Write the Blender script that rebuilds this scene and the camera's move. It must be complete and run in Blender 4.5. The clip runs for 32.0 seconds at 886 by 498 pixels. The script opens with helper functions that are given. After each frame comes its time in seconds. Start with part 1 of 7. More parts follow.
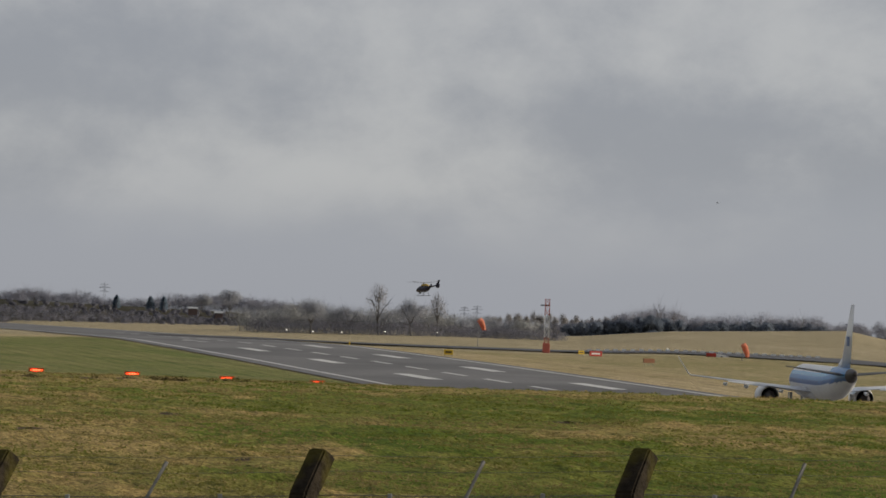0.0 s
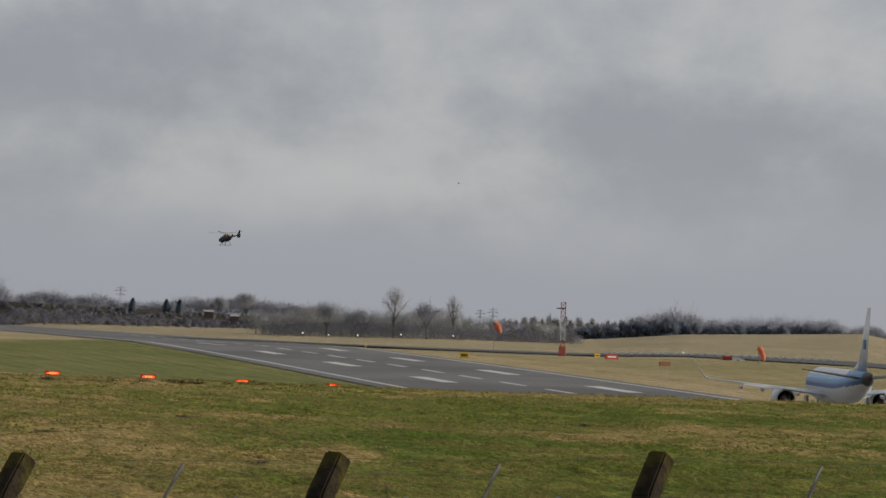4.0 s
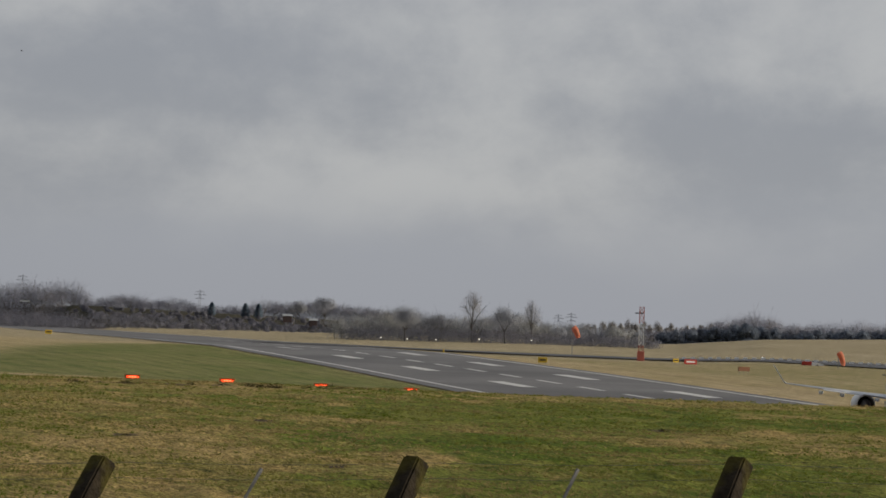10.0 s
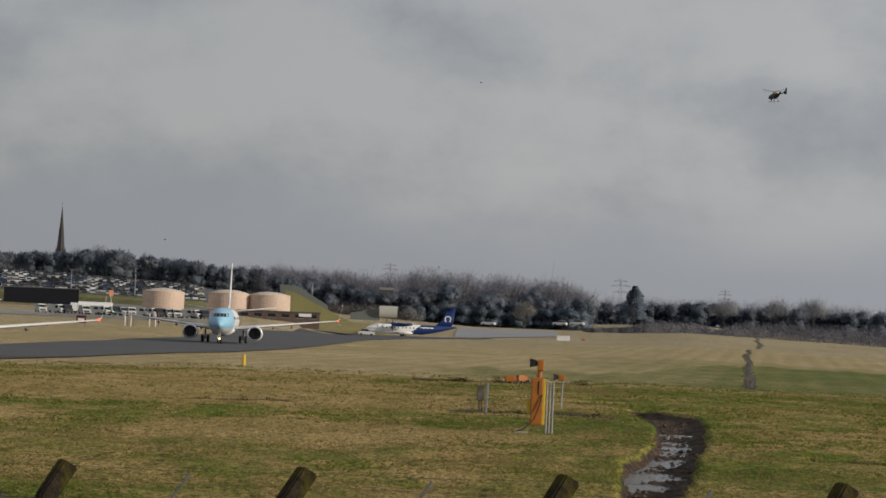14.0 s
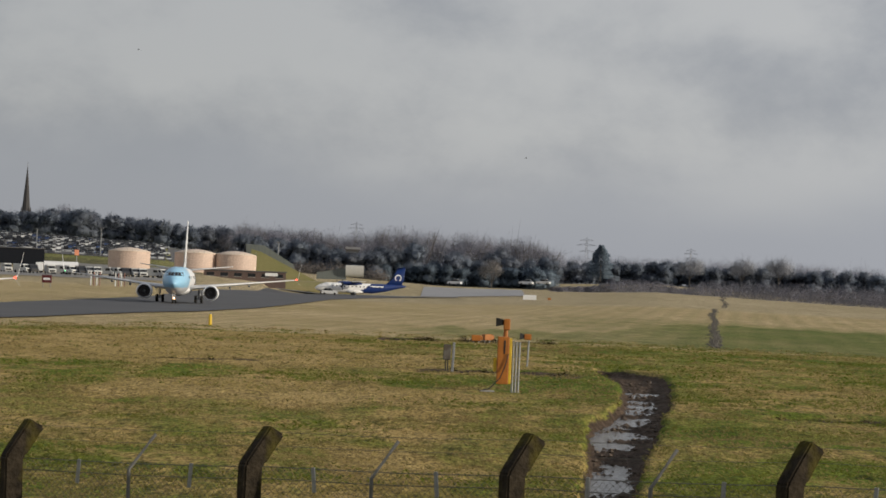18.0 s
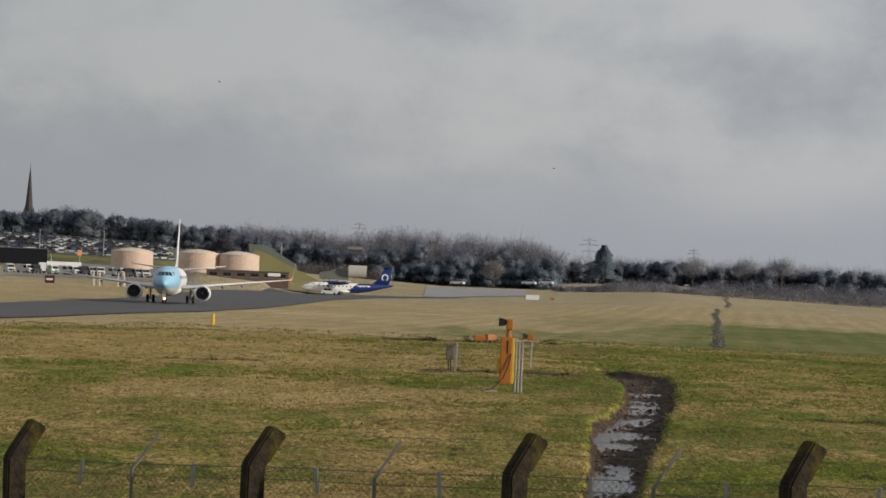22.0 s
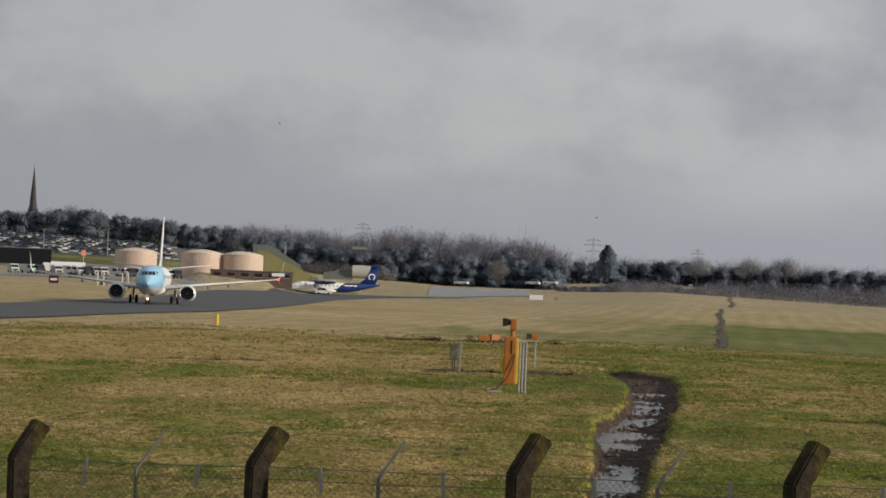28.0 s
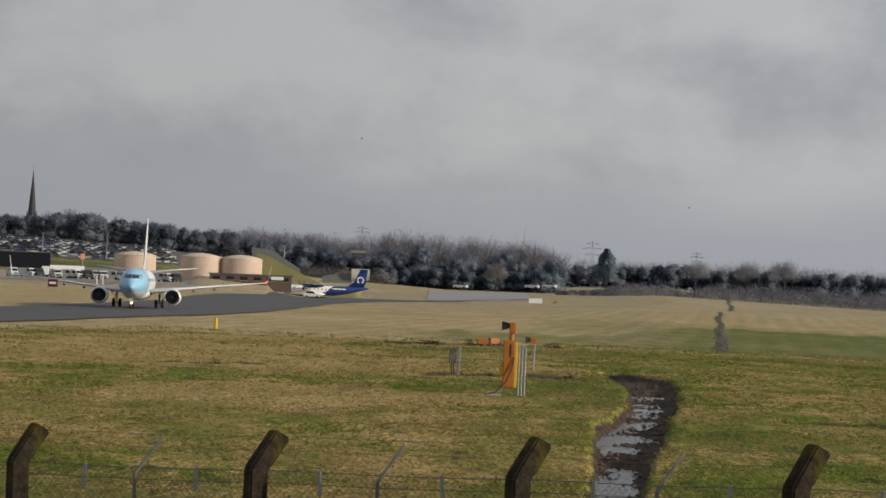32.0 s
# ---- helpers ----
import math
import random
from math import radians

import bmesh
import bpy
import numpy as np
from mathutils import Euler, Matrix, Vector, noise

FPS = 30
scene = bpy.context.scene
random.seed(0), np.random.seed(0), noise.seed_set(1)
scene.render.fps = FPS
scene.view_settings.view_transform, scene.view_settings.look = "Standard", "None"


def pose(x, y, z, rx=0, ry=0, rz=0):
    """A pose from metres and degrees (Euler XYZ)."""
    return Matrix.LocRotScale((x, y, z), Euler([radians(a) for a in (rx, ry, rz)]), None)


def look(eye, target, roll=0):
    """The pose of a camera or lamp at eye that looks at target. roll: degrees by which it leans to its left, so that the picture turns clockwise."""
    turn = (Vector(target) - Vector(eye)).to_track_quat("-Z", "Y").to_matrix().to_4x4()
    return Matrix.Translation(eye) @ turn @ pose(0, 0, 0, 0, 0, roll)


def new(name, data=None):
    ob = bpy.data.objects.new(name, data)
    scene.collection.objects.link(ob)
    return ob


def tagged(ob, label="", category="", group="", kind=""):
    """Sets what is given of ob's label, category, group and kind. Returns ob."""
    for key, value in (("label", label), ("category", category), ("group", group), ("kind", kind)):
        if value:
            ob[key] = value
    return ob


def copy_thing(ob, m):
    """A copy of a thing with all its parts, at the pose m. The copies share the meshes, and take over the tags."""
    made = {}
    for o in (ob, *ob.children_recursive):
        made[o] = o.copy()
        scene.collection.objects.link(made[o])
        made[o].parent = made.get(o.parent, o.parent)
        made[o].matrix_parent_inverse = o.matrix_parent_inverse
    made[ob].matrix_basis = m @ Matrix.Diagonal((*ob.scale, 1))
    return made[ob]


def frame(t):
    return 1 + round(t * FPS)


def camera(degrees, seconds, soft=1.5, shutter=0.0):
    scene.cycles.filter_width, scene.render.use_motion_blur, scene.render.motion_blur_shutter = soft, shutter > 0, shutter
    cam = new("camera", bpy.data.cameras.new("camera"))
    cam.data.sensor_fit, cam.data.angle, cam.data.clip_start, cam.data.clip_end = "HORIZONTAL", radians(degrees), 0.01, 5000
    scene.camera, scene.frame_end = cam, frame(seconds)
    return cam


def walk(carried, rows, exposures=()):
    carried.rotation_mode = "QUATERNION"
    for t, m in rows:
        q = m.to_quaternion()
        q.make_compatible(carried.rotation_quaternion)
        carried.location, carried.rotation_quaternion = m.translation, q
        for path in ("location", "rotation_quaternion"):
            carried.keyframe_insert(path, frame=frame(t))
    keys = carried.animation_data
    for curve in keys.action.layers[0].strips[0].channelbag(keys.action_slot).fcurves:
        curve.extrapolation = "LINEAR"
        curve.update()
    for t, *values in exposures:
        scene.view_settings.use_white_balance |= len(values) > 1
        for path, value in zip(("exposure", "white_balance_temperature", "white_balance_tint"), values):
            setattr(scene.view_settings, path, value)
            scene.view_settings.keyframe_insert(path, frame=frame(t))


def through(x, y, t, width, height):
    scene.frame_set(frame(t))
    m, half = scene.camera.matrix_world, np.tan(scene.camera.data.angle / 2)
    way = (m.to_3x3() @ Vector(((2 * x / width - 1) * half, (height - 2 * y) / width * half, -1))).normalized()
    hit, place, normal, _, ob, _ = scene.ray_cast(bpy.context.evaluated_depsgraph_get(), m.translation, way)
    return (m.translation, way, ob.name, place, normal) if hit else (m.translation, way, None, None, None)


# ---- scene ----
# ---- camera: one standpoint on a mound outside the fence; it only turns ----
EYE = Vector((0.0, 0.0, 6.0))
cam = camera(20.0, 32.0, soft=1.6)


def heading(az, el=0.0):
    """Unit vector for an azimuth (degrees, clockwise from +y) and an elevation."""
    a, e = radians(az), radians(el)
    return Vector((math.sin(a) * math.cos(e), math.cos(a) * math.cos(e), math.sin(e)))


# seconds, azimuth, elevation and lean of the camera
VIEW = (
    (0, 24.797, 1.761, 1.90), (0.5, 24.583, 1.774, 1.90), (1, 24.364, 1.768, 1.89), (1.5, 24.199, 1.783, 1.89),
    (2, 24.210, 1.775, 1.90), (2.5, 24.282, 1.783, 1.92), (3, 24.363, 1.805, 1.92), (3.5, 24.404, 1.824, 1.90),
    (5.5, 24.525, 1.791, 1.92), (6, 24.554, 1.792, 1.89), (6.5, 24.556, 1.790, 1.94), (7, 24.559, 1.779, 1.92),
    (7.5, 24.561, 1.774, 1.88), (8, 24.558, 1.792, 1.92), (8.5, 24.560, 1.782, 1.89), (9, 24.560, 1.793, 1.90),
    (9.5, 24.638, 1.777, 1.92), (10, 22.644, 1.862, 2.01), (10.5, 18.509, 2.220, 1.94), (11, 15.330, 2.460, 1.98),
    (11.5, 9.960, 2.576, 1.98), (12, 4.393, 2.426, 2.09), (12.5, 1.944, 2.199, 2.17), (13, 0.625, 2.091, 2.18),
    (13.5, -1.831, 2.095, 2.16), (14, -0.722, 1.679, 2.32), (14.5, -0.708, 0.922, 2.24), (16.5, -0.258, 0.532, 2.28),
    (17, -0.143, 0.626, 2.23), (17.5, -0.044, 0.738, 2.26), (18, 0.084, 0.782, 2.27), (18.5, 0.204, 0.775, 2.22),
    (19, 0.334, 0.824, 2.23), (19.5, 0.278, 0.849, 2.28), (20, 0.206, 0.848, 2.22), (20.5, 0.144, 0.826, 2.24),
    (21, 0.087, 0.793, 2.20), (21.5, 0.045, 0.799, 2.31), (22, 0.020, 0.781, 2.24), (22.5, -0.012, 0.759, 2.28),
    (23, -0.031, 0.760, 2.24), (23.5, -0.051, 0.757, 2.28), (24, -0.064, 0.755, 2.32), (24.5, -0.053, 0.756, 2.34),
    (25, -0.066, 0.778, 2.25), (25.5, -0.069, 0.778, 2.23), (27.5, -0.071, 0.788, 2.23), (28, -0.069, 0.778, 2.23),
    (28.5, -0.072, 0.778, 2.24), (29, -0.084, 0.754, 2.33), (29.5, -0.085, 0.772, 2.23), (30, -0.072, 0.857, 2.25),
    (30.5, -0.092, 0.854, 2.27), (31, -0.045, 0.877, 2.24), (31.5, -0.072, 0.840, 2.19), (32, -0.051, 0.859, 2.21),
)
walk(cam, [(t, look(EYE, EYE + heading(az, el) * 100, lean)) for t, az, el, lean in VIEW], exposures=[(0, -0.09), (8, -0.09), (12, -0.17), (14.5, -0.12), (17, 0.05), (32, 0.03)])

# ---- daylight: broken overcast with a weak sun from the right, a little behind ----
SUN_AZ, SUN_EL = 112.0, 17.0
sun = new("sun", bpy.data.lights.new("sun", "SUN"))
sun.data.energy, sun.data.angle, sun.data.color = 3.6, radians(2.0), (1.0, 0.88, 0.70)
sun.matrix_world = look(heading(SUN_AZ, SUN_EL) * 500, (0, 0, 0))

world = bpy.data.worlds.new("sky")
scene.world = world
world.use_nodes = True


def sky_nodes():
    nt = world.node_tree
    nt.nodes.clear()
    N = nt.nodes.new
    L = nt.links.new
    out, bg = N("ShaderNodeOutputWorld"), N("ShaderNodeBackground")
    L(bg.outputs[0], out.inputs[0])
    sky = N("ShaderNodeTexSky")
    sky.sky_type, sky.sun_disc = "NISHITA", False
    sky.sun_elevation, sky.sun_rotation = radians(SUN_EL), radians(SUN_AZ)
    dim = N("ShaderNodeMixRGB")
    dim.blend_type, dim.inputs[0].default_value, dim.inputs[2].default_value = "MULTIPLY", 1.0, (0.09, 0.09, 0.09, 1)
    L(sky.outputs[0], dim.inputs[1])
    co = N("ShaderNodeTexCoord")
    # cloud sheet: stretch the direction so that clouds flatten towards the horizon
    def cloud(scale, stretch, shift, detail, rough, warp):
        mp, n = N("ShaderNodeMapping"), N("ShaderNodeTexNoise")
        mp.inputs["Scale"].default_value, mp.inputs["Location"].default_value = (1.0, 1.0, stretch), shift
        L(co.outputs["Generated"], mp.inputs[0])
        L(mp.outputs[0], n.inputs["Vector"])
        for key, v in (("Scale", scale), ("Detail", detail), ("Roughness", rough), ("Distortion", warp)):
            n.inputs[key].default_value = v
        return n.outputs["Fac"]

    def blend(a, b, f):
        m = N("ShaderNodeMix")
        m.inputs[0].default_value = f
        L(a, m.inputs[2])
        L(b, m.inputs[3])
        return m.outputs[0]

    broad = cloud(5.0, 2.6, (1.7, 0.3, 0.10), 3.0, 0.5, 0.0)
    wisps = cloud(12.0, 1.5, (0.4, 2.1, 0.7), 7.0, 0.60, 0.10)
    r1 = N("ShaderNodeValToRGB")
    r1.color_ramp.interpolation = "EASE"
    e = r1.color_ramp.elements
    e[0].position, e[0].color = 0.38, (0.330, 0.343, 0.380, 1)
    e[1].position, e[1].color = 0.62, (0.510, 0.514, 0.524, 1)
    L(blend(broad, wisps, 0.50), r1.inputs[0])
    # towards the horizon the cloud base runs together into blue-grey, with an uneven upper edge
    sx = N("ShaderNodeSeparateXYZ")
    L(co.outputs["Generated"], sx.inputs[0])
    off = N("ShaderNodeMath")
    off.operation, off.inputs[1].default_value, off.inputs[2].default_value = "MULTIPLY_ADD", 0.07, -0.035
    L(broad, off.inputs[0])
    up = N("ShaderNodeMath")
    L(sx.outputs["Z"], up.inputs[0])
    L(off.outputs[0], up.inputs[1])
    mr = N("ShaderNodeMapRange")
    mr.interpolation_type = "SMOOTHSTEP"
    mr.inputs["From Min"].default_value, mr.inputs["From Max"].default_value = 0.022, 0.072
    L(up.outputs[0], mr.inputs["Value"])
    hz = N("ShaderNodeMixRGB")
    hz.inputs[1].default_value = (0.362, 0.380, 0.428, 1)
    L(mr.outputs[0], hz.inputs[0])
    L(r1.outputs[0], hz.inputs[2])
    # the cloud is thinner on the sun's side
    lit = N("ShaderNodeMapRange")
    lit.interpolation_type = "SMOOTHSTEP"
    for key, v in (("From Min", -0.30), ("From Max", 0.34), ("To Min", 0.80), ("To Max", 1.0)):
        lit.inputs[key].default_value = v
    L(sx.outputs["X"], lit.inputs["Value"])
    thin = N("ShaderNodeMixRGB")
    thin.blend_type, thin.inputs[0].default_value = "MULTIPLY", 1.0
    L(hz.outputs[0], thin.inputs[1])
    L(lit.outputs[0], thin.inputs[2])
    # a little of the clear sky shows through the cloud
    mx = N("ShaderNodeMixRGB")
    mx.inputs[0].default_value = 0.90
    L(dim.outputs[0], mx.inputs[1])
    L(thin.outputs[0], mx.inputs[2])
    L(mx.outputs[0], bg.inputs[0])
    bg.inputs[1].default_value = 1.0


sky_nodes()


# ---- materials ----
MATS = {}


def mat(name, a, b=None, scale=3.0, rough=0.7, metal=0.0, bump=0.0, fine=None, c=None, wide=None, emit=0.0, spec=0.5, vary=0.0, aniso=None):
    """A surface whose colour drifts between a and b (noise of that scale, per metre), with finer grain and, if given, broad patches of c."""
    if name in MATS:
        return MATS[name]
    m = bpy.data.materials.new(name)
    m.use_nodes = True
    nt = m.node_tree
    N, L = nt.nodes.new, nt.links.new
    bs = nt.nodes["Principled BSDF"]
    bs.inputs["Roughness"].default_value, bs.inputs["Metallic"].default_value = rough, metal
    bs.inputs["Specular IOR Level"].default_value = spec
    b = b or tuple(x * 0.8 for x in a)
    co = N("ShaderNodeTexCoord")
    src = co.outputs["Object"]
    if aniso:
        mp = N("ShaderNodeMapping")
        mp.inputs["Scale"].default_value = aniso
        L(src, mp.inputs[0])
        src = mp.outputs[0]
    n = N("ShaderNodeTexNoise")
    n.inputs["Scale"].default_value, n.inputs["Detail"].default_value, n.inputs["Roughness"].default_value = scale, 5.0, 0.6
    L(src, n.inputs["Vector"])
    r = N("ShaderNodeValToRGB")
    r.color_ramp.elements[0].position, r.color_ramp.elements[0].color = 0.32, (*a, 1)
    r.color_ramp.elements[1].position, r.color_ramp.elements[1].color = 0.68, (*b, 1)
    L(n.outputs["Fac"], r.inputs[0])
    col = r.outputs[0]
    n2 = N("ShaderNodeTexNoise")
    n2.inputs["Scale"].default_value, n2.inputs["Detail"].default_value = fine or scale * 9, 4.0
    L(src, n2.inputs["Vector"])
    if c:
        n3 = N("ShaderNodeTexNoise")
        n3.inputs["Scale"].default_value, n3.inputs["Detail"].default_value = wide or scale * 0.12, 3.0
        L(src, n3.inputs["Vector"])
        r3 = N("ShaderNodeValToRGB")
        r3.color_ramp.elements[0].position, r3.color_ramp.elements[1].position = 0.45, 0.62
        L(n3.outputs["Fac"], r3.inputs[0])
        mx = N("ShaderNodeMixRGB")
        mx.inputs[2].default_value = (*c, 1)
        L(r3.outputs[0], mx.inputs[0])
        L(col, mx.inputs[1])
        col = mx.outputs[0]
    g = N("ShaderNodeMixRGB")
    g.blend_type, g.inputs[0].default_value = "OVERLAY", 0.35
    L(col, g.inputs[1])
    L(n2.outputs["Fac"], g.inputs[2])
    col = g.outputs[0]
    if vary:
        oi = N("ShaderNodeObjectInfo")
        hv = N("ShaderNodeHueSaturation")
        mr = N("ShaderNodeMapRange")
        mr.inputs["To Min"].default_value, mr.inputs["To Max"].default_value = 1 - vary, 1 + vary
        L(oi.outputs["Random"], mr.inputs["Value"])
        L(mr.outputs[0], hv.inputs["Value"])
        L(col, hv.inputs["Color"])
        col = hv.outputs[0]
    L(col, bs.inputs["Base Color"])
    if bump:
        bp = N("ShaderNodeBump")
        bp.inputs["Strength"].default_value, bp.inputs["Distance"].default_value = 0.6, bump
        L(n2.outputs["Fac"], bp.inputs["Height"])
        L(bp.outputs[0], bs.inputs["Normal"])
    if emit:
        bs.inputs["Emission Color"].default_value = (*a, 1)
        bs.inputs["Emission Strength"].default_value = emit
    MATS[name] = m
    return m


def foliage(name, a, b, c, wide=0.05, scale=0.25, through=0.45):
    """Twigs or needles: a matt surface that lets some of the light through."""
    m = mat(name, a, b, scale, 0.95, c=c, wide=wide, spec=0.05)
    nt = m.node_tree
    bs, out = nt.nodes["Principled BSDF"], nt.nodes["Material Output"]
    tr, mx = nt.nodes.new("ShaderNodeBsdfTranslucent"), nt.nodes.new("ShaderNodeMixShader")
    mx.inputs[0].default_value = through
    # each tree a little lighter or darker than its neighbours
    at, ml, hv = nt.nodes.new("ShaderNodeAttribute"), nt.nodes.new("ShaderNodeMath"), nt.nodes.new("ShaderNodeHueSaturation")
    at.attribute_name = "tint"
    ml.operation, ml.inputs[1].default_value, ml.inputs[2].default_value = "MULTIPLY_ADD", 0.17, 1.0
    nt.links.new(at.outputs["Fac"], ml.inputs[0])
    nt.links.new(ml.outputs[0], hv.inputs["Value"])
    nt.links.new(bs.inputs["Base Color"].links[0].from_socket, hv.inputs["Color"])
    nt.links.new(hv.outputs[0], bs.inputs["Base Color"])
    nt.links.new(hv.outputs[0], tr.inputs[0])
    nt.links.new(bs.outputs[0], mx.inputs[1])
    nt.links.new(tr.outputs[0], mx.inputs[2])
    nt.links.new(mx.outputs[0], out.inputs[0])
    return m


ASPHALT = mat("asphalt", (0.112, 0.110, 0.113), (0.158, 0.155, 0.154), 0.06, 0.75, bump=0.004, fine=1.2, c=(0.082, 0.081, 0.084), wide=0.025)
TAXI = mat("taxiway_asphalt", (0.050, 0.052, 0.058), (0.068, 0.069, 0.073), 0.06, 0.7, bump=0.004, fine=3.0)
CONCRETE = mat("apron_concrete", (0.24, 0.235, 0.225), (0.30, 0.295, 0.28), 0.1, 0.85, bump=0.004, fine=4.0)
LINE = mat("line_paint", (0.62, 0.62, 0.60), (0.48, 0.48, 0.47), 0.4, 0.6, fine=5.0)
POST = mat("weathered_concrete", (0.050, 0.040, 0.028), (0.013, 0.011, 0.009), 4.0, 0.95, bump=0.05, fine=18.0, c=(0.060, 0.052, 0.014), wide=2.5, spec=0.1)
GALV = mat("galvanised_steel", (0.34, 0.35, 0.36), (0.24, 0.25, 0.26), 8.0, 0.5, metal=0.6)
WIRE = mat("fence_wire", (0.16, 0.16, 0.15), (0.10, 0.10, 0.09), 12.0, 0.6, metal=0.5)
ORANGE = mat("orange_paint", (0.42, 0.150, 0.024), (0.31, 0.108, 0.018), 2.0, 0.45, fine=20.0)
YELLOW = mat("yellow_paint", (0.70, 0.48, 0.03), (0.60, 0.40, 0.03), 3.0, 0.5)
BLACK = mat("black_plastic", (0.012, 0.012, 0.013), (0.02, 0.02, 0.02), 5.0, 0.5)
RUBBER = mat("tyre_rubber", (0.014, 0.014, 0.015), (0.022, 0.022, 0.022), 10.0, 0.85)
STEEL = mat("grey_metal", (0.33, 0.34, 0.36), (0.26, 0.27, 0.28), 4.0, 0.4, metal=0.7)
CHROME = mat("polished_lip", (0.70, 0.71, 0.73), (0.60, 0.61, 0.63), 4.0, 0.2, metal=0.9)
WHITE = mat("white_paint", (0.78, 0.79, 0.80), (0.70, 0.71, 0.73), 0.6, 0.35)
WINGGREY = mat("wing_grey", (0.68, 0.69, 0.71), (0.58, 0.59, 0.61), 0.8, 0.4)
GLASS = mat("dark_glass", (0.012, 0.014, 0.018), (0.02, 0.022, 0.026), 2.0, 0.08)
RED_LAMP = mat("red_lamp", (1.0, 0.05, 0.012), (1.0, 0.06, 0.01), 2.0, 0.4, emit=3.6)
NAV_RED = mat("nav_red", (1.0, 0.06, 0.03), (1.0, 0.05, 0.03), 2.0, 0.4, emit=4.0)
NAV_GREEN = mat("nav_green", (0.05, 1.0, 0.30), (0.05, 0.9, 0.3), 2.0, 0.4, emit=3.0)
LAMP = mat("landing_lamp", (1.0, 0.62, 0.32), (1.0, 0.60, 0.30), 2.0, 0.3, emit=4.0)


# ---- mesh helpers ----
def part(name, bm, material, parent=None, label="", smooth=None):
    """Links a bmesh as one mesh object, under parent if given. material: one, or a list for the faces' slots."""
    me = bpy.data.meshes.new(name)
    if smooth is not None:
        for f in bm.faces:
            f.smooth = smooth
    bm.normal_update()
    bm.to_mesh(me)
    bm.free()
    for m in material if isinstance(material, (list, tuple)) else [material]:
        me.materials.append(m)
    ob = new(name, me)
    if parent:
        ob.parent = parent
    return tagged(ob, label)


def pydata(name, verts, faces, material, parent=None, label="", slots=None, smooth=False):
    me = bpy.data.meshes.new(name)
    me.from_pydata(verts, [], faces)
    for m in material if isinstance(material, (list, tuple)) else [material]:
        me.materials.append(m)
    if slots is not None:
        me.polygons.foreach_set("material_index", np.asarray(slots, dtype=np.int32))
    if smooth:
        me.polygons.foreach_set("use_smooth", np.ones(len(me.polygons), dtype=bool))
    me.update()
    ob = new(name, me)
    if parent:
        ob.parent = parent
    return tagged(ob, label)


def slivers(name, verts, faces, tris, material, parent=None, normals=None, tints=None):
    """A mesh of limbs (verts and faces, first material) and many loose triangles (an n x 3 x 3 array, last material)."""
    me = bpy.data.meshes.new(name)
    k, n = len(verts), len(tris)
    co = np.concatenate([np.array(verts, dtype=np.float32).reshape(-1, 3), np.asarray(tris, dtype=np.float32).reshape(-1, 3)])
    sizes = np.array([len(f) for f in faces] + [3] * n, dtype=np.int32)
    loops = np.concatenate([np.array([i for f in faces for i in f], dtype=np.int32), np.arange(k, k + 3 * n, dtype=np.int32)])
    me.vertices.add(len(co))
    me.vertices.foreach_set("co", co.ravel())
    me.loops.add(len(loops))
    me.loops.foreach_set("vertex_index", loops)
    me.polygons.add(len(sizes))
    me.polygons.foreach_set("loop_start", np.concatenate([[0], np.cumsum(sizes)[:-1]]).astype(np.int32))
    mats = material if isinstance(material, (list, tuple)) else [material]
    for m in mats:
        me.materials.append(m)
    me.polygons.foreach_set("material_index", np.array([0] * len(faces) + [len(mats) - 1] * n, dtype=np.int32))
    me.update(calc_edges=True)
    if tints is not None:
        at = me.attributes.new("tint", "FLOAT", "POINT")
        at.data.foreach_set("value", np.concatenate([np.zeros(k), tints]).astype(np.float32))
    if normals is not None:
        # leaves and twigs take the light as their crown's rounded outside does
        me.polygons.foreach_set("use_smooth", np.ones(len(sizes), dtype=bool))
        up = np.zeros((k, 3)) + (0, -0.7, 0.7)
        me.normals_split_custom_set_from_vertices(np.concatenate([up, normals]).tolist())
    ob = new(name, me)
    if parent:
        ob.parent = parent
    return ob


def thing(name, m, label, category, group="", kind=""):
    """An empty at the base of a thing, which carries its parts."""
    ob = new(name)
    ob.empty_display_size = 0.2
    ob.matrix_world = m
    return tagged(ob, label, category, group, kind)


def box(bm, x0, x1, y0, y1, z0, z1, bevel=0.0, slot=0):
    """Adds a box between these planes, with its edges bevelled."""
    r = bmesh.ops.create_cube(bm, size=1)
    vs = r["verts"]
    for v in vs:
        v.co = Vector((x0 + (v.co.x + 0.5) * (x1 - x0), y0 + (v.co.y + 0.5) * (y1 - y0), z0 + (v.co.z + 0.5) * (z1 - z0)))
    fs = {f for v in vs for f in v.link_faces}
    for f in fs:
        f.material_index = slot
    if bevel:
        es = {e for v in vs for e in v.link_edges}
        bmesh.ops.bevel(bm, geom=list(es), offset=bevel, segments=1, affect="EDGES")
    return bm


